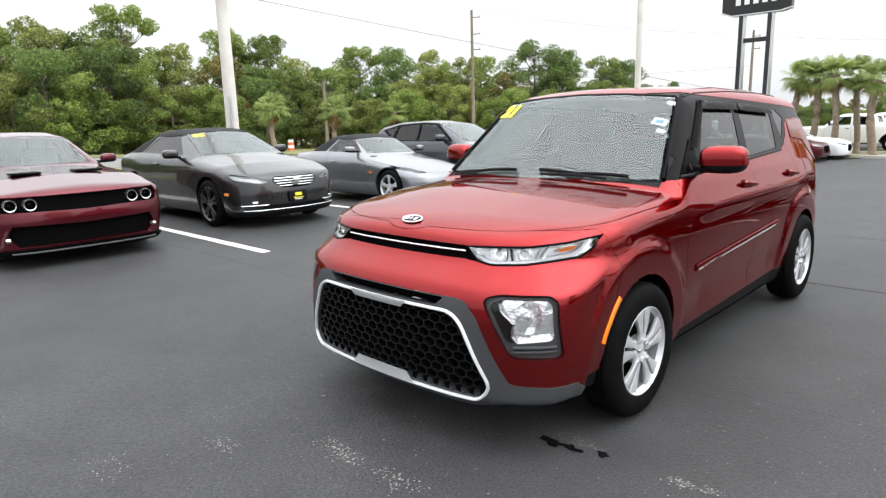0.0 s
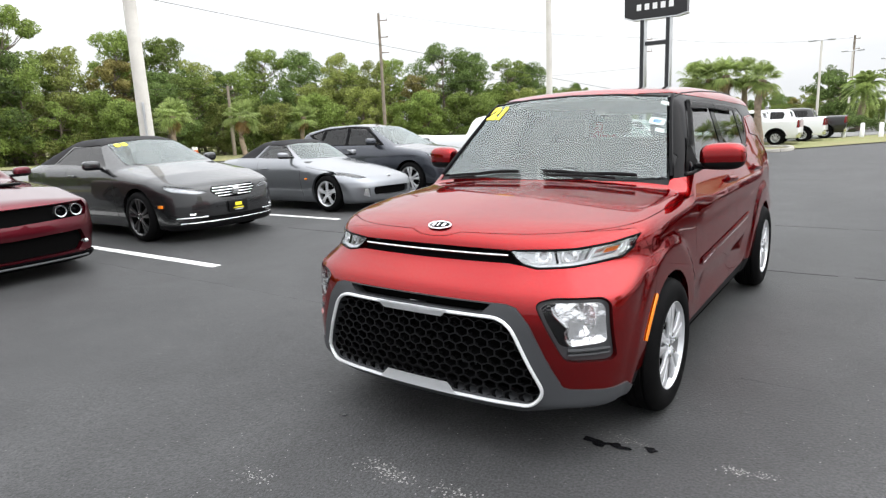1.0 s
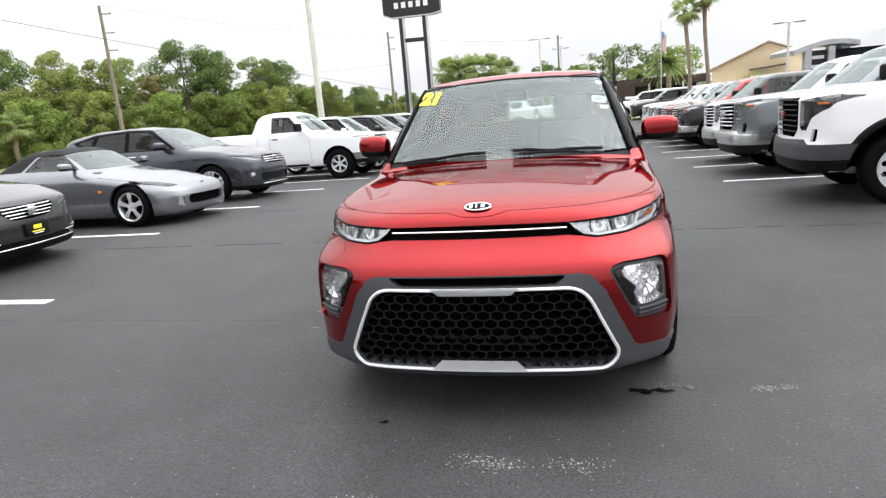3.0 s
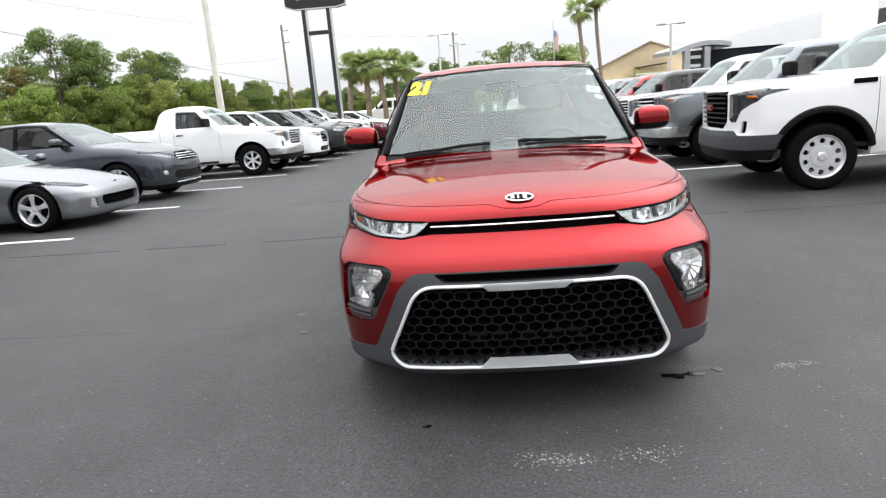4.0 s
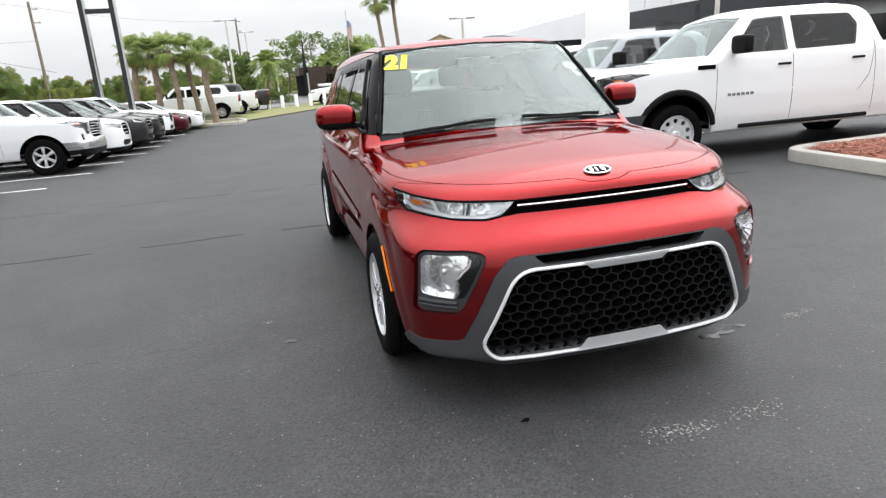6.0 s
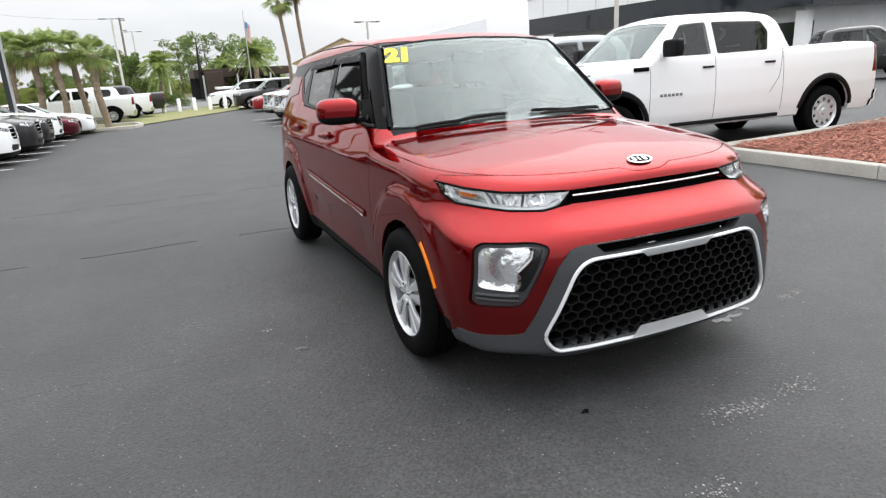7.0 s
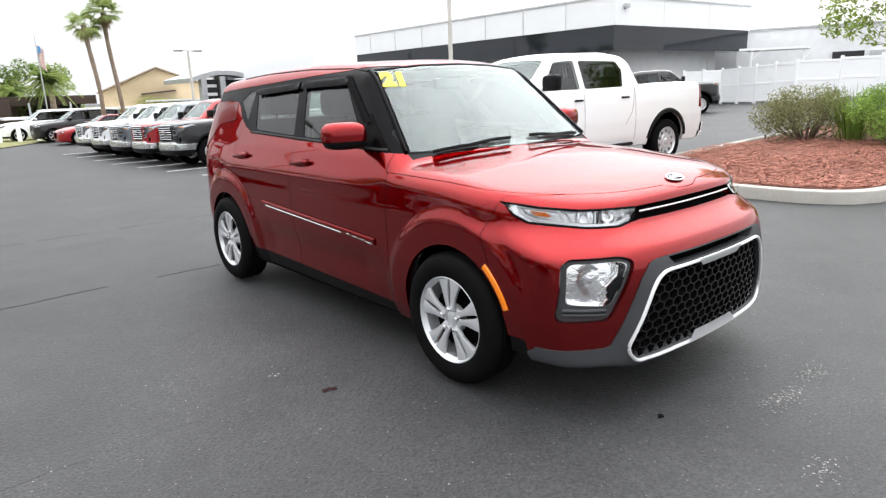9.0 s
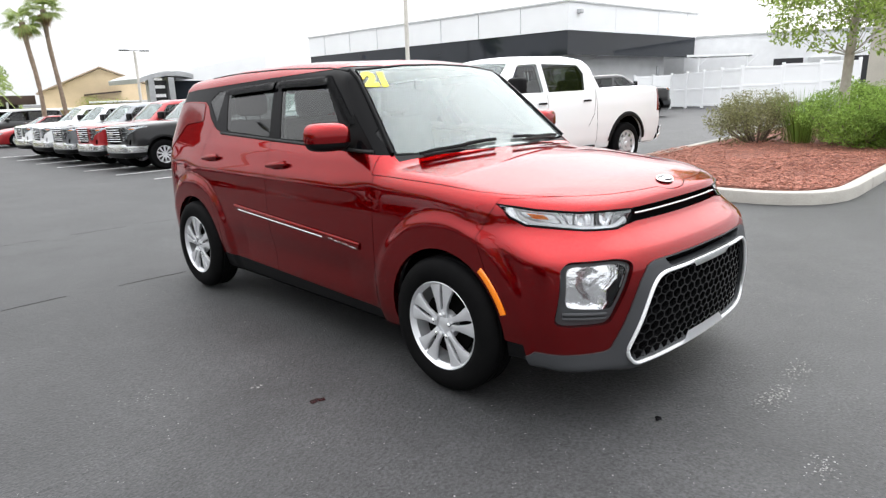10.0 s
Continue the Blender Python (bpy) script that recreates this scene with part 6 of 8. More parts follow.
SUV = dict(CROSSOVER, top=[(-1.0, 0.92), (-0.85, 1.03), (-0.3, 1.13), (0.45, 1.19), (1.20, 1.68), (1.6, 1.76), (2.8, 1.75), (3.5, 1.70), (3.8, 1.6)],
           prof=[(0.1, 0.14), (0.28, 0.05), (0.5, 0.01), (0.65, 0), (0.95, 0.01), (1.12, 0.04), (1.22, 0.09), (1.65, 0.24), (1.8, 0.32)],
           nose=[(0.18, -0.80), (0.28, -0.92), (0.4, -0.955), (0.7, -0.955), (0.95, -0.93), (1.03, -0.86), (1.08, -0.7)], tail=[(0.2, 3.75), (0.35, 3.85), (0.7, 3.9), (1.1, 3.88), (1.65, 3.7), (1.75, 3.65)],
           high=1.80, belt=1.19, R=0.38, rim=0.25, band_mat=GLOSS_BLACK, low=0.23,
           screen=[(-0.01, 1.20), (0.74, 1.20), (0.62, 1.64), (0.3, 1.67), (-0.01, 1.68)],
           glass=[("s", [(0.85, 1.20), (1.35, 1.62), (1.90, 1.64), (1.88, 1.21)]), ("s", [(1.98, 1.21), (2.0, 1.64), (2.75, 1.62), (2.80, 1.22)]), ("s", [(2.90, 1.23), (2.87, 1.61), (3.45, 1.58), (3.35, 1.28)])],
           band=[(0.74, 1.18), (1.30, 1.66), (1.98, 1.69), (2.8, 1.68), (3.6, 1.62), (3.45, 1.24), (2.8, 1.19)], back=[(-0.01, 1.25), (0.6, 1.25), (0.54, 1.62), (-0.01, 1.64)],
           cuts=[("headlamp", rounded([(0.46, 0.84), (0.48, 0.94), (0.86, 0.99), (0.88, 0.90), (0.60, 0.83)], 0.02, 3), "front", None, 0, 0),
                 ("grille", rounded([(-0.01, 0.64), (0.36, 0.64), (0.44, 0.74), (0.42, 0.96), (-0.01, 0.97)], [0, 0.04, 0.04, 0.03, 0], 3), "front", LINER_SHADE, -0.03, 0),
                 ("lower_intake", rounded([(-0.01, 0.36), (0.50, 0.36), (0.58, 0.44), (0.50, 0.52), (-0.01, 0.50)], 0.02, 3), "front", PLASTIC, -0.04, 0),
                 ("lower_lip", [(-0.01, 0.05), (1.0, 0.05), (1.0, 0.34), (-0.01, 0.34)], "front", PLASTIC, 0.003, 0)],
           bars=[("grille_slat", -0.38, 0.38, 0.70, 0.013, CHROME, 0.0), ("grille_slat", -0.42, 0.42, 0.80, 0.013, CHROME, 0.0), ("grille_slat", -0.40, 0.40, 0.90, 0.013, CHROME, 0.0)],
           boxes=[("grille_badge", (0.14, 0.03, 0.08), (0, -0.955, 0.85), CHROME, 0.014)], mirror=(1.04, 0.95, 1.27, 0.24, 0.17, 0.15),
           handles=[(1.72, 1.05), (2.62, 1.07)], cell=0.06, wheels=(6, False, ALLOY, 0.06))
SEDAN = dict(CROSSOVER, top=[(-1.0, 0.66), (-0.85, 0.78), (-0.3, 0.90), (0.5, 0.97), (1.35, 1.38), (1.8, 1.45), (2.5, 1.40), (3.3, 1.08), (3.8, 1.03)],
             prof=[(0.1, 0.13), (0.22, 0.05), (0.45, 0.01), (0.6, 0), (0.82, 0.012), (0.94, 0.045), (1.0, 0.09), (1.35, 0.30), (1.45, 0.38)],
             nose=[(0.12, -0.78), (0.2, -0.92), (0.35, -0.95), (0.5, -0.95), (0.65, -0.92), (0.75, -0.85), (0.82, -0.7)], tail=[(0.15, 3.6), (0.3, 3.75), (0.6, 3.82), (0.95, 3.78), (1.05, 3.7)],
             high=1.5, belt=0.98, R=0.335, rim=0.235, low=0.16, band_mat=GLOSS_BLACK, screen=[(-0.01, 0.985), (0.68, 0.985), (0.55, 1.34), (0.3, 1.37), (-0.01, 1.38)],
             glass=[("s", [(0.95, 1.0), (1.5, 1.32), (1.95, 1.34), (1.93, 1.01)]), ("s", [(2.02, 1.01), (2.03, 1.34), (2.45, 1.31), (2.85, 1.05)])], band=[(0.82, 0.985), (1.48, 1.36), (2.0, 1.375), (2.5, 1.34), (3.0, 1.05), (2.8, 1.0)],
             back=[(-0.01, 1.10), (0.55, 1.10), (0.5, 1.33), (-0.01, 1.35)],
             cuts=[("headlamp", rounded([(0.45, 0.62), (0.60, 0.70), (0.86, 0.74), (0.85, 0.66), (0.60, 0.60)], 0.02, 3), "front", None, 0, 0),
                   ("grille", rounded([(-0.01, 0.36), (0.36, 0.36), (0.44, 0.46), (0.40, 0.64), (-0.01, 0.65)], [0, 0.04, 0.04, 0.03, 0], 3), "front", LINER_SHADE, -0.03, 0),
                   ("tail_lamp", rounded([(0.45, 0.78), (0.85, 0.78), (0.85, 0.92), (0.45, 0.92)], 0.02, 3), "back", RED_LENS, 0.004, 0)],
             bars=[], boxes=[], mirror=(1.0, 1.0, 1.04, 0.22, 0.14, 0.14), handles=[(1.75, 0.86), (2.65, 0.88)], cell=0.06, wheels=(5, True, ALLOY, 0.06))


def repaint(car, old, fresh):
    for o in car.children_recursive:
        for slot in o.material_slots:
            if slot.material == old:
                slot.link = "OBJECT"
                slot.material = fresh
    return car


def parked(x_front, y, facing, overhang=0.96, turn=0.0):
    """A pose in a parking row; facing is 1 for +x, -1 for -x; x_front is where the nose stands."""
    return stand(x_front - facing * overhang, y, 90 * facing + turn)


build_car("muscle_coupe", "dark maroon two-door muscle coupe with round headlamps", MUSCLE, MAROON, parked(-5.45, -0.42, 1, 0.99))
build_car("convertible", "graphite grey convertible with a black canvas top", CONVERTIBLE, GRAPHITE, parked(-5.72, 2.48, 1, 0.96))
build_car("roadster", "silver grey two-seat roadster with a black soft top", ROADSTER, SILVER_GREY, parked(-5.52, 5.62, 1, 0.80))
build_car("crossover", "slate grey crossover with chrome window frames and grille", CROSSOVER, SLATE, parked(-5.85, 8.65, 1, 0.955))
truck = build_car("pickup_truck", "white single-cab pickup truck with a steel front bumper", dict(pickup(2.30, 4.85, 3.55, True), arch_trim=False, cell=0.055, wheels=(6, False, ALLOY, 0.07)), WHITE, parked(-5.1, 13.6, 1, 0.96), "pickup truck")
near_truck = build_car("pickup_truck", "white crew-cab pickup truck with black grille and wheel arches", dict(pickup(2.81, 4.80, 3.745), cell=0.04, fine_wheels=True, R=0.38, rim=0.24, arch=0.135), WHITE, stand(3.77, 4.96, -90 - 4.5), "pickup truck")
row_truck = build_car("pickup_truck", "steel grey crew-cab pickup truck with a chrome grille", dict(pickup(2.95, 4.86, 3.745, True), cell=0.06), STEEL_GREY, parked(2.75, 8.2, -1), "pickup truck", "pickup trucks in the row")
for y, fresh, words in ((11.0, WHITE, "white"), (16.3, BLACK, "black"), (19.0, BRIGHT_RED, "bright red"), (21.7, STEEL_GREY, "steel grey"), (24.4, WHITE, "white"), (27.1, WHITE, "white")):
    c = repaint(copy_thing(row_truck, parked(2.95, y, -1)), STEEL_GREY, fresh)
    tagged(c, words + " crew-cab pickup truck with a chrome grille")
suv = build_car("suv", "white sport utility vehicle with a chrome grille", SUV, WHITE, parked(-5.0, 16.4, 1), "suv", "parked suvs in the row")
for y, fresh, words in ((19.1, BLACK, "black"), (21.7, BLACK, "black"), (24.3, WHITE, "white")):
    c = repaint(copy_thing(suv, parked(-4.8, y, 1)), WHITE, fresh)
    tagged(c, words + " sport utility vehicle with a chrome grille")
sedan = build_car("sedan", "dark maroon sedan parked nose out in the row", SEDAN, MAROON, parked(-4.4, 26.9, 1), "car")
c = repaint(copy_thing(sedan, parked(-4.0, 29.0, 1)), MAROON, WHITE)
tagged(c, "low white coupe parked at the end of the row")
c = repaint(copy_thing(sedan, stand(4.6, 36.2, -90)), MAROON, BRIGHT_RED)
tagged(c, "bright red sedan parked across the aisle")
for x, y, rz, src, old, fresh, words in ((4.2, 40.5, -90, suv, WHITE, BLACK, "black sport utility vehicle parked beyond a red sedan"), (3.0, 44.0, -90, suv, WHITE, WHITE, "white sport utility vehicle at the far end of the aisle"),
                                         (-7.3, 36.2, -90, row_truck, STEEL_GREY, WHITE, "white crew-cab pickup truck parked behind the palms"), (-6.4, 39.6, -90, row_truck, STEEL_GREY, WHITE, "white crew-cab pickup truck parked in the far row"),
                                         (-5.6, 43.2, -90, row_truck, STEEL_GREY, BLACK, "black crew-cab pickup truck parked in the far row"), (23.2, 11.7, 50, near_truck, WHITE, BLACK, "black crew-cab pickup truck parked beside the white fence")):
    c = repaint(copy_thing(src, stand(x, y, rz)), old, fresh)
    tagged(c, words)

# joints, stains and scuffs of the asphalt
JOINTS = [(-14, 0.56, -0.2, 0.54), (-0.2, 0.54, 9, 0.53), (-12, 3.24, 0, 3.15), (0, 3.15, 4.6, 3.08), (-1.5, 5.9, 2.4, 5.85), (-5, 5.95, -1.5, 5.9)]
SCUFFS = [(0.05, -1.18, 150, 0.09, 0.03, 0.007), (0.42, -1.16, 110, 0.08, 0.03, 0.006), (-0.40, -1.50, 70, 0.06, 0.03, 0.006), (1.28, -0.44, 60, 0.025, 0.018, 0.006), (1.39, -0.42, 40, 0.025, 0.015, 0.006),
          (0.84, -0.42, 80, 0.06, 0.02, 0.004), (-1.89, 1.03, 60, 0.08, 0.05, 0.005), (-0.6, -1.9, 70, 0.10, 0.05, 0.005), (-3.0, 2.3, 60, 0.16, 0.08, 0.006), (1.9, -1.2, 60, 0.12, 0.06, 0.005), (-1.48, 0.72, 4, 0.01, 0.01, 0.012)]
OILS = [(0.72, -0.50, 0.055, 0.028), (0.82, -0.49, 0.045, 0.022), (0.95, -0.45, 0.03, 0.018), (-0.47, -0.88, 0.018, 0.014), (-1.37, 0.37, 0.035, 0.022)]
CABLE = ((-29.6, 2.8, 8.95), (-14.8, 48.1, 2.7))

# ---- markings and wear on the lot ----
LINE_PAINT = material("worn_white_line_paint", (0.814, 0.814, 0.792), rough=0.7, vary=0.55, scale=7, tint=(0.30, 0.30, 0.30), fine=0.15, fine_scale=120)
CRACK = material("dark_crack_filler", (0.030, 0.030, 0.031), rough=0.7, spec=0.4, vary=1.0, scale=2, tint=(0.040, 0.040, 0.041))
PATCH = material("lighter_scuffed_asphalt", (0.16, 0.16, 0.155), rough=0.85, fine=0.3, fine_scale=150)
OIL = material("fresh_oil_stain", (0.006, 0.006, 0.007), rough=0.25)
CHIP = material("pale_stone_chips", (0.225, 0.222, 0.2145), rough=0.85, island=0.6)
CONCRETE = material("weathered_concrete", (0.3896, 0.3739, 0.337), rough=0.85, vary=0.6, scale=3.0, tint=(0.30, 0.285, 0.26), fine=0.15, fine_scale=90, bump=0.3, bump_scale=90)
ROAD = material("grey_road_asphalt", (0.182, 0.182, 0.175), rough=0.85, vary=0.3, scale=0.4, fine=0.2, fine_scale=60)
GRASS_SOIL = material("dry_verge_turf", (0.182, 0.195, 0.0715), rough=0.95, vary=0.7, scale=0.6, tint=(0.20, 0.17, 0.08), fine=0.4, fine_scale=30)


def strip(x0, y0, x1, y1, width, lift, height=0.004, jitter=0.0, step=0.5):
    """A thin strip that follows the ground from one point to another."""
    a, b = Vector((x0, y0, 0)), Vector((x1, y1, 0))
    d = (b - a)
    n = max(1, int(d.length / step))
    side = Vector((-d.y, d.x, 0)).normalized()
    co, faces = [], []
    off = 0.0
    for k in range(n + 1):
        p = a + d * (k / n)
        off = off * 0.8 + random.uniform(-jitter, jitter)
        w = width * (1 if not jitter else random.uniform(0.3, 1.3))
        for s, z in ((-1, 0), (-1, 1), (1, 1), (1, 0)):
            q = p + side * (off + s * w / 2)
            co.append((q.x, q.y, land(q.x, q.y) + (lift if z else -0.01)))
    for k in range(n):
        i, j = k * 4, k * 4 + 4
        faces += [(i, j, j + 1, i + 1), (i + 1, j + 1, j + 2, i + 2), (i + 2, j + 2, j + 3, i + 3)]
    faces += [(0, 1, 2, 3), (n * 4 + 3, n * 4 + 2, n * 4 + 1, n * 4)]
    return mesh_of(co, faces, smooth=False)


def road_mark(x0, y, x1, width=0.10):
    tagged(put("parking_line", strip(x0, y, x1, y + random.uniform(-0.02, 0.02), width, 0.005), LINE_PAINT), "worn white painted parking line on asphalt", "road marking", "parking lines", "structure")


road_mark(-4.25, 1.04, -10.2, 0.115)
for y, x in ((-2.0, -4.6), (4.10, -5.40), (6.60, -5.20), (9.46, -5.20), (12.05, -5.05), (14.75, -4.95), (17.4, -4.8), (20.1, -4.8), (22.8, -4.7), (25.5, -4.6)):
    road_mark(x, y, -10.4)
for y in (6.85, 9.64, 12.5, 15.0, 17.65, 20.3, 22.9, 25.6, 28.3):
    road_mark(2.5, y, 8.2, 0.09)


def crack(x0, y0, x1, y1, width=0.003, jitter=0.012):
    tagged(put("pavement_crack", strip(x0, y0, x1, y1, width, 0.001, jitter=jitter, step=0.07), CRACK), "thin dark crack along an asphalt joint", "crack", "asphalt joints", "structure")


for x0, y0, x1, y1 in JOINTS:
    gap_rnd = random.Random(int(100 * y0))
    span, at_x = x1 - x0, 0.0
    while at_x < 1.0:
        length = gap_rnd.uniform(0.25, 1.1) / abs(span)
        end = min(1.0, at_x + length)
        crack(x0 + span * at_x, y0 + (y1 - y0) * at_x, x0 + span * end, y0 + (y1 - y0) * end, gap_rnd.uniform(0.0008, 0.0015))
        at_x = end + gap_rnd.uniform(0.05, 0.5) / abs(span)


def chips(name, label, at, count, spread, size, mat, seed):
    """A scatter of flat stone chips on the asphalt, as one mesh."""
    rnd = random.Random(seed)
    co, faces = [], []
    for _ in range(count):
        x, y = rnd.gauss(at[0], spread[0]), rnd.gauss(at[1], spread[1])
        r = size * rnd.uniform(0.3, 1.0)
        n = 5
        i = len(co)
        a0 = rnd.uniform(0, 6)
        for k in range(n):
            a = a0 + 2 * math.pi * k / n
            q = r * rnd.uniform(0.6, 1.2)
            co.append((x + q * math.cos(a), y + q * math.sin(a), land(x, y) + 0.002))
        co.append((x, y, land(x, y) + 0.0025 + r * 0.25))
        faces += [(i + k, i + (k + 1) % n, i + n) for k in range(n)]
    tagged(put(name, mesh_of(co, faces, smooth=False), mat), label, "stone chips", kind="stuff")


for k, (x, y, n, sx, sy, s) in enumerate(SCUFFS):
    chips("scuffed_patch", "pale scuffed patch of bare stones in the asphalt", (x, y), n, (sx, sy), s, CHIP, 20 + k)
chips("loose_stones", "fine pale stones scattered over the asphalt", (-0.4, -0.6), 3200, (2.6, 1.7), 0.0040, CHIP, 7)
chips("loose_stones", "fine pale stones scattered over the asphalt", (-3.5, 2.5), 1800, (2.0, 2.6), 0.0045, CHIP, 8)
chips("loose_stones", "fine pale stones scattered over the asphalt", (2.6, 1.5), 1800, (1.2, 2.4), 0.0045, CHIP, 9)


def blot(name, label, at, size, mat, seed, n=26, lobes=1.0):
    rnd = random.Random(seed)
    ph = [rnd.uniform(0, 6.28) for _ in range(5)]
    co = [(at[0], at[1], land(*at) + 0.0035)]
    for k in range(n):
        a = 2 * math.pi * k / n
        r = 1 + lobes * sum(0.22 / (i + 1) ** 0.5 * math.sin((i + 2) * a + ph[i]) for i in range(5))
        x, y = at[0] + size[0] * r * math.cos(a), at[1] + size[1] * r * math.sin(a)
        co.append((x, y, land(x, y) + 0.0028))
    faces = [(0, 1 + k, 1 + (k + 1) % n) for k in range(n)]
    tagged(put(name, mesh_of(co, faces), mat), label, "stain", kind="stuff")


for k, (x, y, sx, sy) in enumerate(OILS):
    blot("oil_stain", "small wet black oil stain on the asphalt", (x, y), (sx, sy), OIL, 40 + k)


# ---- road, verge and kerbs ----
NORMAL, ALONG = Vector((-0.82, 0.572)), Vector((0.572, 0.82))


def band(name, label, mat, d0, d1, a0, a1, lift, category, step=4.0):
    """A band of ground parallel to the road, d metres out from the lot."""
    n = int((a1 - a0) / step)
    m = max(1, int((d1 - d0) / 6))
    co = []
    for k in range(n + 1):
        for j in range(m + 1):
            p = NORMAL * (d0 + (d1 - d0) * j / m) + ALONG * (a0 + (a1 - a0) * k / n)
            co.append((p.x, p.y, land(min(max(p.x, -140), 140), min(max(p.y, -140), 140)) + lift))
    faces = [(k * (m + 1) + j, k * (m + 1) + j + 1, (k + 1) * (m + 1) + j + 1, (k + 1) * (m + 1) + j) for k in range(n) for j in range(m)]
    return tagged(put(name, mesh_of(co, faces), mat), label, category, kind="structure")


band("road", "grey asphalt road beyond the car lot", ROAD, 26, 43, -110, 180, 0.03, "road")
band("verge", "dry green grass verge beside the road", GRASS_SOIL, 44, 200, -160, 260, 0.05, "verge")
band("verge", "dry grass strip between lot and road", GRASS_SOIL, 20, 25.5, -110, 180, 0.04, "verge")


def kerb_run(name, pts, width, height, parent_label, closed=False):
    """Concrete kerb stones laid end to end along a line, each a part."""
    run = thing(name, parent_label, "kerb", kind="structure")
    path = [Vector(p) for p in densify([tuple(p) for p in pts], 0.35, closed)]
    if closed:
        path.append(path[0])
    total = sum((b - a).length for a, b in zip(path, path[1:]))
    length = total / max(1, round(total / 2.5))
    profile = [(-width / 2, -0.1), (-width / 2, height - 0.035), (-width / 2 + 0.012, height - 0.012), (-width / 2 + 0.035, height), (width / 2 - 0.03, height), (width / 2 - 0.008, height - 0.01), (width / 2, height - 0.03), (width / 2, -0.1)]
    chunk, run_length = [path[0]], 0.0
    for k, (a, b) in enumerate(zip(path, path[1:])):
        chunk.append(b)
        run_length += (b - a).length
        if run_length < length - 0.18 and k < len(path) - 2:
            continue
        bm = bmesh.new()
        rings = []
        for i, p in enumerate(chunk):
            d = (chunk[min(i + 1, len(chunk) - 1)] - chunk[max(i - 1, 0)]).normalized()
            side = Vector((d.y, -d.x))
            q = p + d * (0.004 if i == 0 else -0.004 if i == len(chunk) - 1 else 0)
            rings.append([bm.verts.new((q.x + side.x * o, q.y + side.y * o, land(p.x, p.y) + z)) for o, z in profile])
        n = len(profile)
        for r0, r1 in zip(rings, rings[1:]):
            for i in range(n):
                bm.faces.new((r0[i], r0[(i + 1) % n], r1[(i + 1) % n], r1[i]))
        bm.faces.new(rings[0])
        bm.faces.new(rings[-1][::-1])
        bmesh.ops.recalc_face_normals(bm, faces=bm.faces)
        part("kerb_stone", bm, CONCRETE, run, smooth=True)
        chunk, run_length = [b], 0.0
    return run


ISLAND = rounded([(4.93, 3.50), (4.93, -0.12), (16.0, -0.12), (16.0, 3.30)], [0.35, 1.0, 0.5, 0.5], 6)
kerb_run("kerb_island", ISLAND, 0.16, 0.15, "pale weathered concrete kerb round a planted island", True)
SOIL = material("red_mulch", (0.224, 0.0868, 0.0588), rough=0.95, vary=0.6, scale=6, tint=(0.10, 0.030, 0.020), fine=0.4, fine_scale=60, bump=0.6, bump_scale=40)
MULCH = material("red_bark_chips", (0.35, 0.147, 0.105), rough=0.95, island=0.55, fine=0.2, fine_scale=90)


def mulch_bed():
    inner = [(10.46 + (x - 10.46) * 0.985, 1.6 + (y - 1.6) * 0.955) for x, y in ISLAND]
    b = bmesh.new()
    f = b.faces.new([b.verts.new((x, y, land(x, y) + 0.11)) for x, y in inner])
    bmesh.ops.recalc_face_normals(b, faces=b.faces)
    bmesh.ops.poke(b, faces=[f])
    for v in b.verts:
        v.co.z = land(v.co.x, v.co.y) + (0.12 if len(v.link_edges) < 5 else 0.125)
    bed = tagged(part("mulch_bed", b, SOIL), "bed of red bark mulch inside a concrete kerb", "mulch", kind="stuff")
    rnd = random.Random(5)
    co, faces = [], []
    while len(faces) < 24000:
        x, y = 4.95 + abs(rnd.gauss(0, 2.6)), rnd.uniform(-0.05, 3.4)
        if x > 11 or (x < 5.9 and y < 0.9 and math.hypot(x - 5.93, y - 0.88) > 0.93) or x < 5.02 or (x < 5.25 and y > 3.2):
            continue
        c = Vector((x, y, land(x, y) + 0.135 + rnd.uniform(0, 0.03) + 0.03 * math.sin(1.7 * x) * math.sin(2.3 * y)))
        e = Euler((rnd.uniform(-0.22, 0.22), rnd.uniform(-0.22, 0.22), rnd.uniform(0, 6.28))).to_matrix()
        l, w = rnd.uniform(0.012, 0.04), rnd.uniform(0.004, 0.010)
        i = len(co)
        co += [tuple(c + e @ Vector(q)) for q in ((-l, -w, 0), (l, -w * 0.6, 0.003), (l * 0.9, w, 0), (-l, w * 0.7, 0.004))]
        faces.append((i, i + 1, i + 2, i + 3))
    tagged(put("bark_chips", mesh_of(co, faces, smooth=False), MULCH), "loose red bark chips covering the bed", "mulch", kind="stuff")


mulch_bed()
kerb_run("kerb_end_island", rounded([(-7.5, 30.2), (-2.7, 29.6), (-2.2, 31.0), (-2.6, 33.0), (-7.5, 33.2)], 0.5, 4), 0.2, 0.15, "pale concrete kerb round the palm island", True)


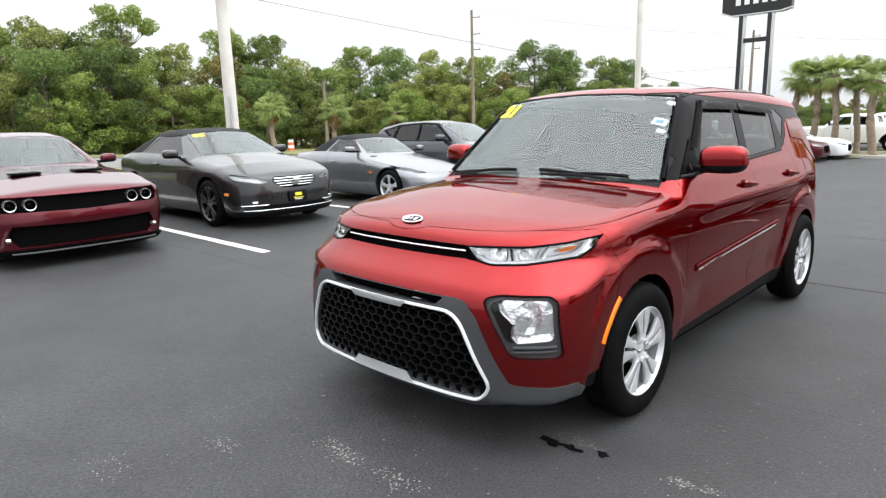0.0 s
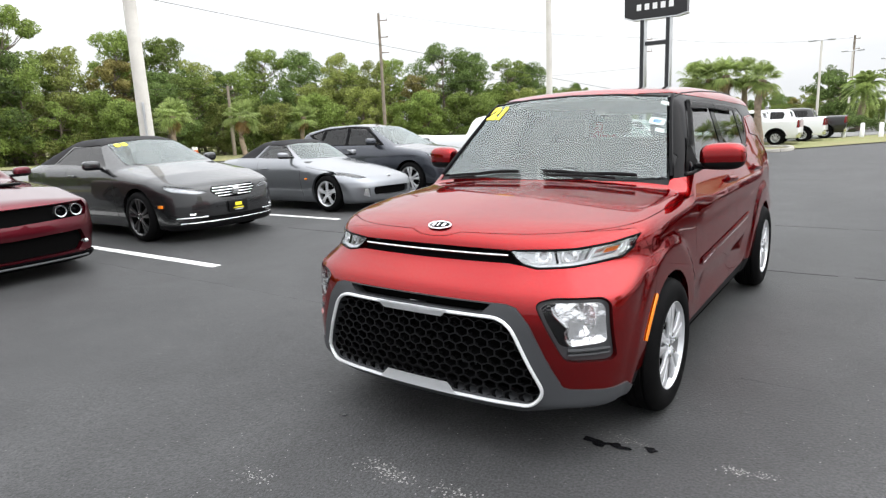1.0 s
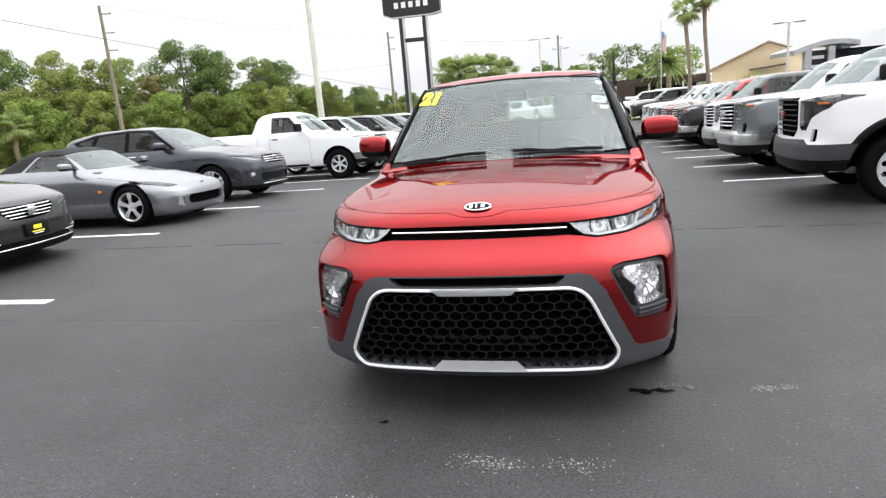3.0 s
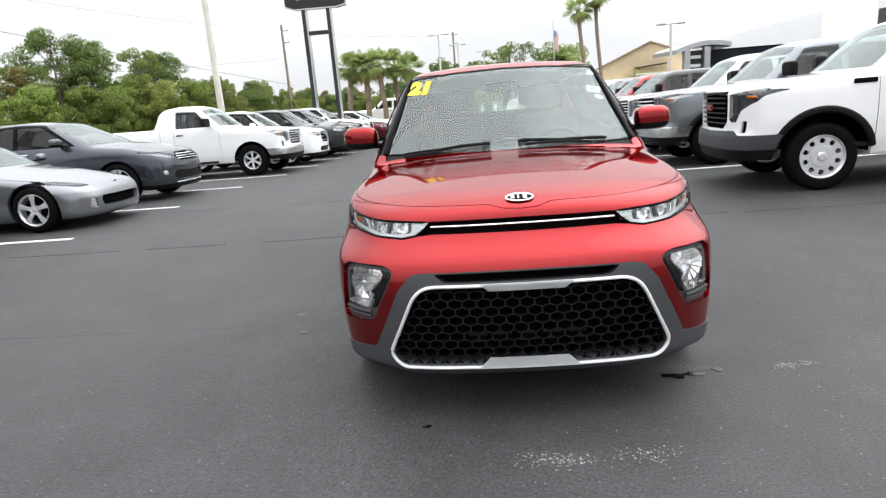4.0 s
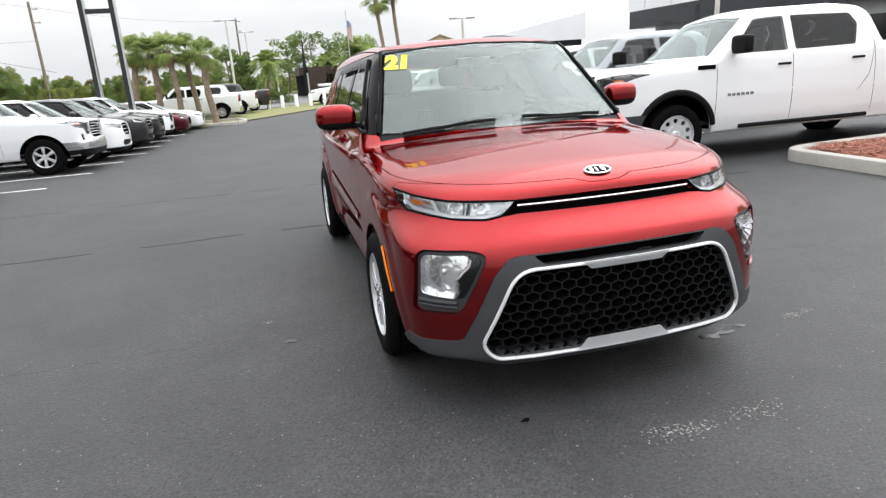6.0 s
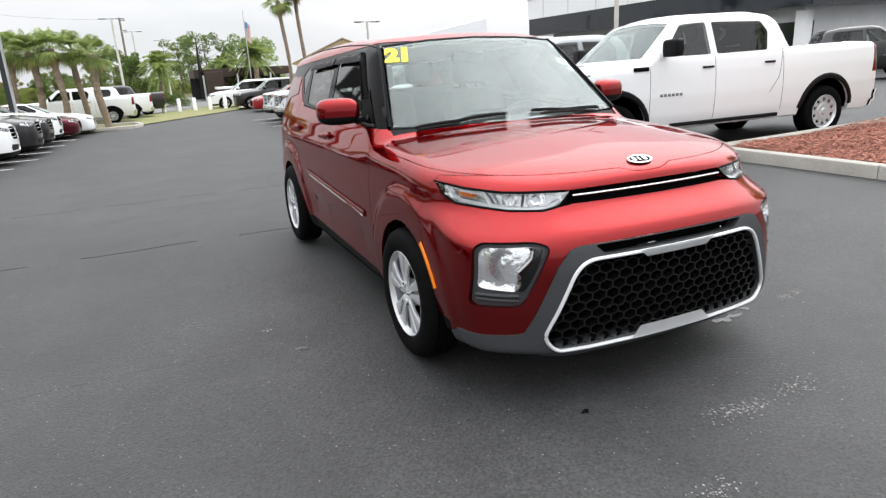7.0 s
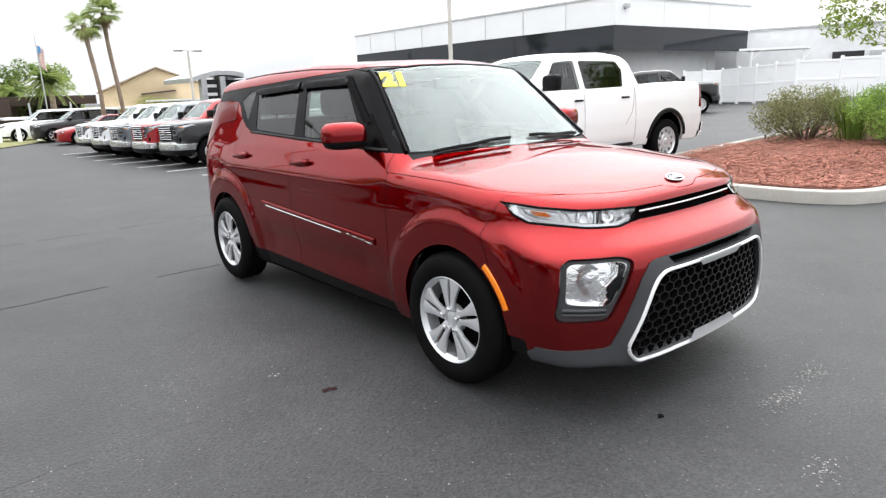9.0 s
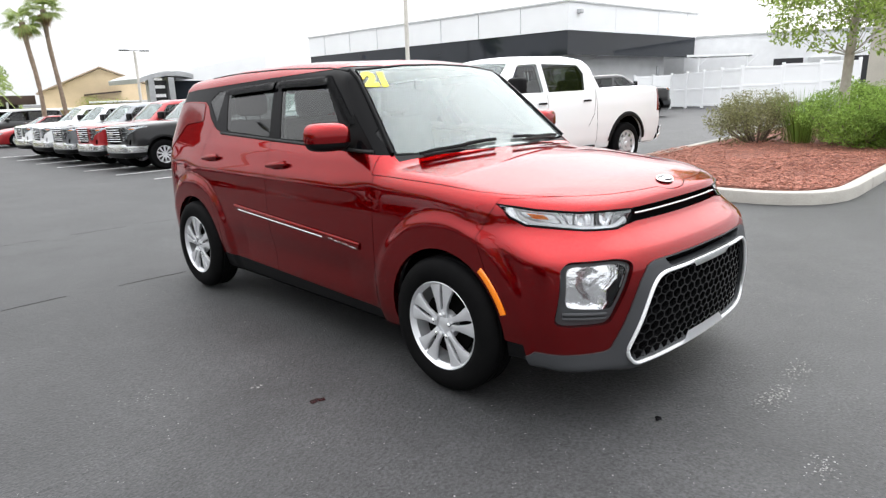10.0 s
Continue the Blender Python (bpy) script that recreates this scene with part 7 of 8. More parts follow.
# ---- plants ----
def leaf_stuff(centres, radii, count, size, rnd_seed, squash=0.75, up=0.3):
    """Leaf-shaped quads in clumps round the centres: vertices and faces."""
    r = np.random.RandomState(rnd_seed)
    c = np.array(centres)
    w = np.array(radii) ** 2
    pick = r.choice(len(c), count, p=w / w.sum())
    d = r.normal(size=(count, 3))
    d /= np.linalg.norm(d, axis=1)[:, None]
    rad = np.array(radii)[pick] * r.uniform(0.35, 1.0, count) ** 0.5
    p = c[pick] + d * rad[:, None] * np.array([1, 1, squash])
    n = d * 0.6 + r.normal(size=(count, 3)) * 0.6 + np.array([0, 0, up])
    n /= np.linalg.norm(n, axis=1)[:, None]
    t = np.cross(n, r.normal(size=(count, 3)))
    t /= np.linalg.norm(t, axis=1)[:, None]
    b = np.cross(n, t)
    s = size * r.uniform(0.55, 1.3, count)[:, None]
    co = np.stack([p - t * s, p - b * s * 0.42 + n * s * 0.12, p + t * s, p + b * s * 0.42 + n * s * 0.12], 1).reshape(-1, 3)
    faces = np.arange(count * 4).reshape(-1, 4)
    return co.tolist(), faces.tolist()


def leaf_material(name, color, vary=0.5, between=0.25):
    return material(name, color, rough=0.6, spec=0.25, island=vary, random_vary=between, through_light=0.5)


LEAF = [leaf_material("leaf_green", (0.2048, 0.2691, 0.0702)), leaf_material("leaf_olive", (0.2438, 0.2769, 0.0819)), leaf_material("leaf_dark", (0.1365, 0.195, 0.0585)), leaf_material("leaf_rust", (0.2535, 0.2242, 0.078)),
        leaf_material("leaf_bright", (0.2362, 0.3497, 0.07938), 0.45, 0.1), leaf_material("twig_dry", (0.20, 0.17, 0.10)), leaf_material("leaf_sage", (0.284, 0.284, 0.1346))]
BARK = material("grey_brown_bark", (0.21, 0.168, 0.133), rough=0.95, vary=0.6, scale=9, fine=0.3, fine_scale=60, bump=0.7, bump_scale=30)


def tree(seed, height, crown, bare, leaves, leaf, mat, trunk_r, at=None, spread=1.0, label="", group="", clumps=34, bark=None, limb=1.0):
    """A tapered trunk with limbs, and a crown of clumped small leaves."""
    rnd = random.Random(seed)
    t = thing("tree", label, "tree", at, group)
    wood = bmesh.new()
    lean = (rnd.uniform(-0.04, 0.04), rnd.uniform(-0.04, 0.04))
    spine = [Vector((lean[0] * z + 0.12 * math.sin(z * 0.6 + seed), lean[1] * z + 0.12 * math.cos(z * 0.5), z)) for z in np.linspace(-0.2, height * 0.93, 9)]
    sweep(spine, trunk_r, 8, bm=wood, radii=[trunk_r * (1.15 - 0.95 * k / 8) for k in range(9)])
    centres, radii = [], []
    for k in range(clumps):
        f = rnd.random()
        z = height * (bare + (0.95 - bare) * f)
        base = spine[min(8, max(1, int((z / height - 0.02) * 8)))]
        a = rnd.uniform(0, 6.283)
        reach = crown * spread * math.sqrt(rnd.random()) * (0.55 + 0.6 * math.sin(math.pi * min(1, 0.15 + f * 0.85)))
        tip = Vector((base.x + reach * math.cos(a), base.y + reach * math.sin(a), z + rnd.uniform(-0.2, 0.5)))
        mid = base.lerp(tip, 0.5) + Vector((0, 0, -0.1 * reach))
        sweep([base, mid, tip], 0.03, 5, bm=wood, radii=[trunk_r * 0.24 * limb, trunk_r * 0.14 * limb, trunk_r * 0.05 * limb])
        centres.append(tip[:])
        radii.append(crown * rnd.uniform(0.15, 0.33))
    part("trunk", wood, bark or BARK, t, smooth=True)
    co, faces = leaf_stuff(centres, radii, leaves, leaf, seed)
    put("crown", mesh_of(co, faces, smooth=False), mat, t)
    return t


def woods():
    rnd = random.Random(11)
    kinds = []
    specs = [(11.8, 2.7, 0.50, 0), (10.5, 2.6, 0.25, 1), (8.6, 2.9, 0.10, 0), (7.6, 2.8, 0.06, 2), (6.4, 2.7, 0.03, 1), (8.8, 2.3, 0.20, 3), (5.4, 2.6, 0.02, 0), (10.2, 3.1, 0.40, 2)]
    names = ["tall green pine with a high ragged crown", "slender olive green tree at the edge of the woods", "full green tree at the edge of the woods", "dark green tree at the edge of the woods",
             "low olive green tree at the edge of the woods", "autumn tinged tree at the edge of the woods", "dense dark green bushy tree in the woods", "tall dark pine with an open crown"]
    for k, (h, c, bare, m) in enumerate(specs):
        kinds.append(tree(100 + k, h, c, bare, 12000, 0.125, LEAF[m], 0.16, stand(-70 - 6 * k, -60), 1.0, names[k], "trees of the far woods", 60))
    line = [(-57, -45), (-60, -10), (-57, 6), (-52, 24), (-46, 35), (-37, 47), (-26, 61), (-14, 76), (0, 88), (14, 98)]
    lengths = [math.dist(a, b) for a, b in zip(line, line[1:])]
    total = sum(lengths)
    for row, (out, gap, pool) in enumerate(((0, 2.6, (2, 3, 4, 6, 6, 4)), (4.5, 3.4, (1, 2, 5, 3, 7, 4)), (9, 4.2, (0, 1, 7, 2, 0, 5)), (12, 2.4, (6, 3, 6, 4)))):
        s = 0.0
        while s < total:
            d, k = s, 0
            while d > lengths[k]:
                d -= lengths[k]
                k += 1
            a, b = Vector(line[k]), Vector(line[k + 1])
            p = a.lerp(b, d / lengths[k]) + Vector((-0.82, 0.572)) * (out + rnd.uniform(-1.3, 1.3))
            far = s / total
            scale = rnd.uniform(0.85, 1.2) * float(np.interp(far, (0, 0.3, 0.41, 0.47, 0.53, 0.57, 0.62, 0.66, 0.70, 0.78, 1.0), (0.92, 0.90, 1.0, 0.82, 0.84, 0.80, 0.82, 0.78, 0.42, 0.36, 0.28)))
            src = kinds[rnd.choice(pool)]
            copy_thing(src, Matrix.Translation((p.x, p.y, land(max(p.x, -140), p.y))) @ Matrix.Rotation(rnd.uniform(0, 6.28), 4, "Z") @ Matrix.Scale(scale, 4))
            s += gap * rnd.uniform(0.75, 1.25) * (1.0 if far < 0.67 else 0.55)


woods()
PALM_GREEN = leaf_material("palm_frond_green", (0.2616, 0.3291, 0.1097), 0.4, 0.12)
PALM_DRY = leaf_material("dry_palm_skirt", (0.384, 0.264, 0.132), 0.4, 0.1)
PALM_TRUNK = material("fibrous_palm_trunk", (0.3, 0.2325, 0.1725), rough=0.95, vary=0.6, scale=8, bump=0.8, bump_scale=25)


def palm(seed, at, height, crown, trunk_r, fan=True, label="", skirt=True, fronds=44):
    rnd = random.Random(seed)
    t = thing("palm_tree", label, "palm tree", at, "palms")
    spine = [(0.10 * math.sin(k * 0.5 + seed), 0.08 * math.cos(k * 0.6), -0.2 + (height + 0.2) * k / 10) for k in range(11)]
    part("trunk", sweep(spine, trunk_r, 12, radii=[trunk_r * (1.25 if k == 0 else 1.0 + 0.10 * (k % 2) + (0.25 if k > 8 and fan else 0)) for k in range(11)]), PALM_TRUNK, t, smooth=True)
    top = Vector(spine[-1])
    for green in (True, False):
        if not green and not skirt:
            continue
        co, faces = [], []
        for k in range(fronds if green else fronds // 3):
            a = rnd.uniform(0, 6.283)
            el = rnd.uniform(-0.85, 1.45) if green else rnd.uniform(-1.4, -0.8)
            length = crown * rnd.uniform(0.75, 1.1) * (1 if green else 0.7)
            d = Vector((math.cos(a) * math.cos(el), math.sin(a) * math.cos(el), math.sin(el)))
            side = d.cross(Vector((0, 0, 1))).normalized()
            nrm = side.cross(d).normalized()
            if fan:
                stem = length * 0.5
                hub = top + d * stem
                for j in range(19):
                    th = radians(-100 + 200 * j / 18)
                    ray = (d * math.cos(th) + side * math.sin(th)).normalized()
                    ll = length * 0.56 * (1 - 0.25 * abs(th) / 1.7)
                    w = side * math.cos(th) * 0.021 * crown - d * math.sin(th) * 0.021 * crown
                    droop = Vector((0, 0, -0.4 * ll))
                    i = len(co)
                    co += [tuple(hub), tuple(hub + ray * ll * 0.55 + w), tuple(hub + ray * ll + droop), tuple(hub + ray * ll * 0.55 - w)]
                    faces.append((i, i + 1, i + 2, i + 3))
                i = len(co)
                w = side * 0.018
                co += [tuple(top - w), tuple(top + w), tuple(hub + w), tuple(hub - w)]
                faces.append((i, i + 1, i + 2, i + 3))
            else:
                for j in range(22):
                    f = (j + 1) / 22
                    c = top + d * length * f + Vector((0, 0, -0.55 * length * f * f))
                    for sgn in (1, -1):
                        ray = (side * sgn * 0.85 + d * 0.5 + Vector((0, 0, -0.25))).normalized()
                        ll = length * 0.28 * (1.1 - 0.6 * f)
                        i = len(co)
                        w = d * 0.034 * crown
                        co += [tuple(c), tuple(c + ray * ll * 0.5 + w), tuple(c + ray * ll), tuple(c + ray * ll * 0.5 - w)]
                        faces.append((i, i + 1, i + 2, i + 3))
        put("fronds" if green else "dry_skirt", mesh_of(co, faces, smooth=False), PALM_GREEN if green else PALM_DRY, t)
    return t


for k, (x, y, h, c, r) in enumerate(((-6.3, 32.3, 3.6, 1.2, 0.15), (-5.35, 31.8, 3.7, 1.15, 0.14), (-4.6, 32.6, 3.7, 1.05, 0.13), (-3.75, 31.4, 3.35, 1.1, 0.16), (-7.2, 32.5, 3.7, 1.1, 0.14))):
    palm(30 + k, stand(x, y), h, c, r, True, "cabbage palm with fan fronds on a kerbed island")
for k, (x, y, h) in enumerate(((6.5, 38.0, 6.2), (7.6, 38.2, 6.9))):
    palm(50 + k, stand(x, y), h, 1.15, 0.11, True, "tall slender palm with a small crown", fronds=34)
for k, (x, y, h, c) in enumerate(((-0.5, 55.0, 3.4, 2.0), (7.9, 60.0, 4.0, 2.2), (5.6, 64.0, 3.2, 2.2))):
    palm(60 + k, stand(x, y), h, c * 0.95, 0.22, False, "date palm with arching feather fronds", False, 60)
for k, (x, y, h) in enumerate(((-43.5, 25.2, 3.4), (-40.5, 29.2, 3.2), (-41.5, 36.5, 3.1))):
    palm(70 + k, stand(x, y), h, 1.7, 0.2, True, "cabbage palm at the edge of the woods")


def bush(seed, at, centres, radii, count, leaf, mat, label):
    b = thing("shrub", label, "shrub", at)
    wood = bmesh.new()
    for c in centres:
        sweep([(c[0] * 0.3, c[1] * 0.3, 0), (c[0] * 0.7, c[1] * 0.7, c[2] * 0.5), c], 0.02, 5, bm=wood, radii=[0.02, 0.013, 0.005])
    part("stem", wood, BARK, b)
    co, faces = leaf_stuff(centres, radii, count, leaf, seed, 0.9)
    put("leaves", mesh_of(co, faces, smooth=False), mat, b)


def hedge_clumps(seed, x0, x1, y0, y1, h, n):
    rnd = random.Random(seed)
    cs = [(rnd.uniform(x0, x1), rnd.uniform(y0, y1), h * rnd.uniform(0.2, 0.82)) for _ in range(n)]
    return cs, [h * rnd.uniform(0.25, 0.42) for _ in cs]


BED = 0.13
cs, rs = hedge_clumps(3, -0.95, 0.75, -0.55, 0.55, 0.92, 30)
bush(3, Matrix.Translation((10.75, 2.65, land(10.7, 2.6) + BED)), cs, rs, 11000, 0.026, LEAF[6], "sage green shrub with thin dry twigs on mulch")
cs, rs = hedge_clumps(4, -1.5, 1.9, -1.1, 0.7, 1.05, 50)
bush(4, Matrix.Translation((11.2, 0.95, land(11.2, 1) + BED)), cs, rs, 34000, 0.032, LEAF[4], "dense bright green shrub beside a young tree")
cs, rs = hedge_clumps(5, -0.8, 0.8, -0.6, 0.6, 1.0, 20)
bush(5, Matrix.Translation((13.6, 0.6, land(13.6, 1) + BED)), cs, rs, 9000, 0.030, LEAF[4], "green shrub at the back of the bed")


def grass_tuft(at, seed, n, h):
    rnd = random.Random(seed)
    co, faces = [], []
    for _ in range(n):
        a, r, l = rnd.uniform(0, 6.28), rnd.uniform(0, 0.28), h * rnd.uniform(0.6, 1.1)
        d = Vector((math.cos(a), math.sin(a), 0))
        p = d * r
        w = Vector((-d.y, d.x, 0)) * 0.006
        mid, tip = p + d * l * 0.2 + Vector((0, 0, l * 0.6)), p + d * l * 0.55 + Vector((0, 0, l))
        i = len(co)
        co += [tuple(p - w), tuple(p + w), tuple(mid + w), tuple(mid - w), tuple(tip)]
        faces += [(i, i + 1, i + 2, i + 3), (i + 3, i + 2, i + 4)]
    ob = put("grass_tuft", mesh_of(co, faces, smooth=False), LEAF[4], None, "", at)
    tagged(ob, "tuft of long green grass blades on mulch", "grass", kind="stuff")


grass_tuft(Matrix.Translation((10.7, 1.85, land(10.7, 1.85) + BED)), 2, 320, 1.0)
PALE_BARK = material("pale_grey_bark", (0.46, 0.42, 0.36), rough=0.95, vary=0.6, scale=9, tint=(0.30, 0.27, 0.23), bump=0.6, bump_scale=30)
tree(205, 4.9, 1.9, 0.42, 17000, 0.052, leaf_material("leaf_young", (0.273, 0.364, 0.091), 0.45, 0.1), 0.105, Matrix.Translation((11.6, 1.25, land(11.6, 1.25) + BED)), label="young broadleaf tree with a pale trunk in a mulch bed", clumps=90, bark=PALE_BARK, limb=0.4, spread=0.8)

# ---- poles, sign, wires ----
POLE = material("pale_concrete_pole", (0.65, 0.624, 0.572), rough=0.85, vary=0.4, scale=2.0, tint=(0.36, 0.34, 0.31), fine=0.1, fine_scale=80)
WOOD_POLE = material("weathered_utility_pole", (0.24, 0.20, 0.16), rough=0.95, vary=0.5, scale=4, bump=0.4, bump_scale=30)
SIGN_GREY = material("dark_sign_metal", (0.030, 0.031, 0.034), rough=0.4, metal=0.3, vary=0.2, scale=3)
SIGN_FACE = material("black_sign_face", (0.010, 0.010, 0.011), rough=0.3)
SIGN_WHITE = material("white_sign_lettering", (0.82, 0.82, 0.82), rough=0.5)
ALUMINIUM = material("brushed_aluminium", (0.60, 0.61, 0.62), rough=0.35, metal=0.9, vary=0.2, scale=3)
WIRE = material("dark_overhead_wire", (0.05, 0.05, 0.05), rough=0.6)


def round_pole(name, label, x, y, height, r0, r1, mat, category="pole"):
    p = thing(name, label, category, stand_up(x, y))
    part("shaft", lathe([(r0, -0.1), (r0 * 0.98, 0.3), (r1, height)], 20, "z"), mat, p, smooth=True)
    part("base_plate", box((r0 * 3.2, r0 * 3.2, 0.05), (0, 0, 0.02), 0.01), CONCRETE, p)
    return p


def stand_up(x, y, rz=0.0):
    return Matrix.Translation((x, y, land(max(x, -140), y))) @ Matrix.Rotation(radians(rz), 4, "Z")


def lamp_heads(p, height, arm=0.7):
    part("lamp_arm", sweep([(-arm, 0, height + 0.05), (arm, 0, height + 0.05)], 0.035, 8), ALUMINIUM, p)
    for s in (-1, 1):
        part("lamp_head", box((0.55, 0.32, 0.12), (s * (arm + 0.15), 0, height + 0.05), 0.03), ALUMINIUM, p, smooth=True)


pole = round_pole("light_pole", "thick tapered pale concrete light pole behind parked cars", -12.1, 4.97, 9.0, 0.16, 0.11, POLE)
part("conduit", sweep([(0.17, -0.1, 0), (0.16, -0.1, 2.2)], 0.03, 8), ALUMINIUM, pole)
lamp_heads(pole, 9.0)
lamp_heads(round_pole("light_pole", "tall tapered pale concrete light pole by the car row", -11.0, 23.3, 9.5, 0.15, 0.10, POLE), 9.5)
for x, y, h in ((12.4, 39.9, 4.9), (-3.2, 52.0, 6.6), (-2.0, 66.0, 6.6), (0.8, 75.0, 6.2), (15.9, 18.8, 9.0)):
    lamp_heads(round_pole("lamp_post", "slim pale lamp post with twin lamp heads", x, y, h, 0.10, 0.07, POLE, "lamp post"), h, 0.45)


def utility_pole(x, y, h, rz, arms):
    p = thing("utility_pole", "weathered wooden utility pole with cross arms", "utility pole", stand_up(x, y, rz), "utility poles")
    part("shaft", lathe([(0.17, -0.1), (0.11, h)], 14, "z"), WOOD_POLE, p, smooth=True)
    for z, w in arms:
        part("bracket", box((w, 0.07, 0.08), (w * 0.45, 0, z), 0.01), WOOD_POLE, p)
        part("insulator", lathe([(0.03, 0), (0.06, 0.06), (0.03, 0.12), (0.05, 0.18), (0.02, 0.24)], 10, "z", m=Matrix.Translation((w * 0.85, 0, z + 0.04))), ALUMINIUM, p, smooth=True)
    return p


utility_pole(-35.9, 41.2, 11.6, 30, ((11.0, 0.8), (9.6, 0.8), (8.3, 0.8)))
utility_pole(-44.7, 31.4, 5.9, 30, ((5.6, 0.5),))
utility_pole(-20.5, 66.0, 10.2, 30, ((9.6, 0.7), (8.4, 0.7)))
utility_pole(-3.2, 90.0, 10.0, 30, ((9.6, 0.7), (8.4, 0.7)))
utility_pole(-58.0, -6.0, 10.5, 30, ((10.0, 0.8),))


def wire(a, b, sag, r=0.016):
    pts = []
    for k in range(25):
        f = k / 24
        p = Vector(a).lerp(Vector(b), f)
        p.z -= sag * 4 * f * (1 - f)
        pts.append(p)
    tagged(part("overhead_wire", sweep(pts, r, 5), WIRE), "thin dark overhead cable strung between poles", "cable", "overhead wires", "structure")


wire((-35.9, 41.2, 10.9), (-20.5, 66.0, 9.0), 0.5, 0.010)
wire((-20.5, 66.0, 9.0), (-3.2, 90.0, 9.0), 0.6, 0.010)
wire((-44.7, 31.4, 5.0), (-58.0, -6.0, 5.4), 0.4, 0.010)
wire((-44.7, 31.4, 5.0), (-20.5, 66.0, 6.0), 0.5, 0.010)
wire(*CABLE, 0.12, 0.013)


def pylon_sign():
    s = thing("pylon_sign", "dark two-legged pylon sign with a black name panel", "sign", stand_up(-6.80, 24.7))
    z0 = land(-6.8, 24.7)
    for x in (-0.53, 0.53):
        leg = part("leg", box((0.17, 0.30, 5.6 - z0), (x, 0, (5.6 - z0) / 2), 0.02), SIGN_GREY, s)
        part("edge_strip", box((0.05, 0.31, 5.5 - z0), (x + (0.10 if x > 0 else 0.105), 0.0, (5.5 - z0) / 2), 0.008), ALUMINIUM, leg)
    part("cross_bar", box((1.06, 0.26, 0.16), (0, 0, 4.22 - z0), 0.02), SIGN_GREY, s)
    poly = [(-1.28, 5.36 - z0), (-0.9, 5.22 - z0), (0.9, 5.22 - z0), (1.28, 5.30 - z0), (1.28, 7.4 - z0), (-1.28, 7.4 - z0)]
    face = part("panel", prism(poly, 0.34, "xz", m=Matrix.Translation((0, -0.17, 0)), bevel=0.015), SIGN_FACE, s)
    part("panel_edge", prism([(-1.31, 5.31 - z0), (-0.9, 5.17 - z0), (0.9, 5.17 - z0), (1.31, 5.25 - z0), (1.31, 5.30 - z0), (0.9, 5.215 - z0), (-0.9, 5.215 - z0), (-1.31, 5.355 - z0)], 0.36, "xz", m=Matrix.Translation((0, -0.18, 0))), ALUMINIUM, s)
    for k in range(5):
        part("letter_bar", box((0.19, 0.02, 0.24), (-0.66 + 0.33 * k, -0.18, 5.68 - z0), 0.004), SIGN_WHITE, face)


pylon_sign()

# ---- buildings ----
STUCCO = material("white_panel_cladding", (0.88, 0.89, 0.90), rough=0.55, vary=0.12, scale=0.8, tint=(0.66, 0.67, 0.68))
BLACK_BAND = material("black_fascia_panel", (0.016, 0.020, 0.027), rough=0.05, vary=0.3, scale=0.6)
WALL_WHITE = material("white_corrugated_wall", (0.82, 0.83, 0.84), rough=0.6, vary=0.2, scale=1.2)
TAN = material("tan_stucco", (0.624, 0.494, 0.325), rough=0.9, vary=0.2, scale=1.0, fine=0.1, fine_scale=40)
BROWN_ROOF = material("dark_brown_roofing", (0.055, 0.035, 0.025), rough=0.8, vary=0.3, scale=2)
GREIGE = material("grey_beige_stucco", (0.50, 0.47, 0.41), rough=0.9, vary=0.2, scale=1.5, fine=0.1, fine_scale=40)
ROOF_EDGE = material("pale_brown_roof_edge", (0.42, 0.33, 0.24), rough=0.8, vary=0.2, scale=2)
FLAG_CLOTH = material("faded_flag_cloth", (0.62, 0.40, 0.38), rough=0.9, vary=0.6, scale=6, tint=(0.7, 0.66, 0.64))
VINYL = material("white_vinyl_fence", (0.90, 0.91, 0.92), rough=0.45, vary=0.06, scale=1.5)
BUILDING_GLASS = material("dark_showroom_glass", (0.02, 0.024, 0.027), rough=0.06, spec=0.8)
DARK_INSIDE = material("dark_service_bay", (0.02, 0.02, 0.022), rough=0.7)


def wall_block(name, foot, z0, z1, mat, parent, label=""):
    return part(name, prism(foot, z1 - z0, "xy", m=Matrix.Translation((0, 0, z0))), mat, parent, label)


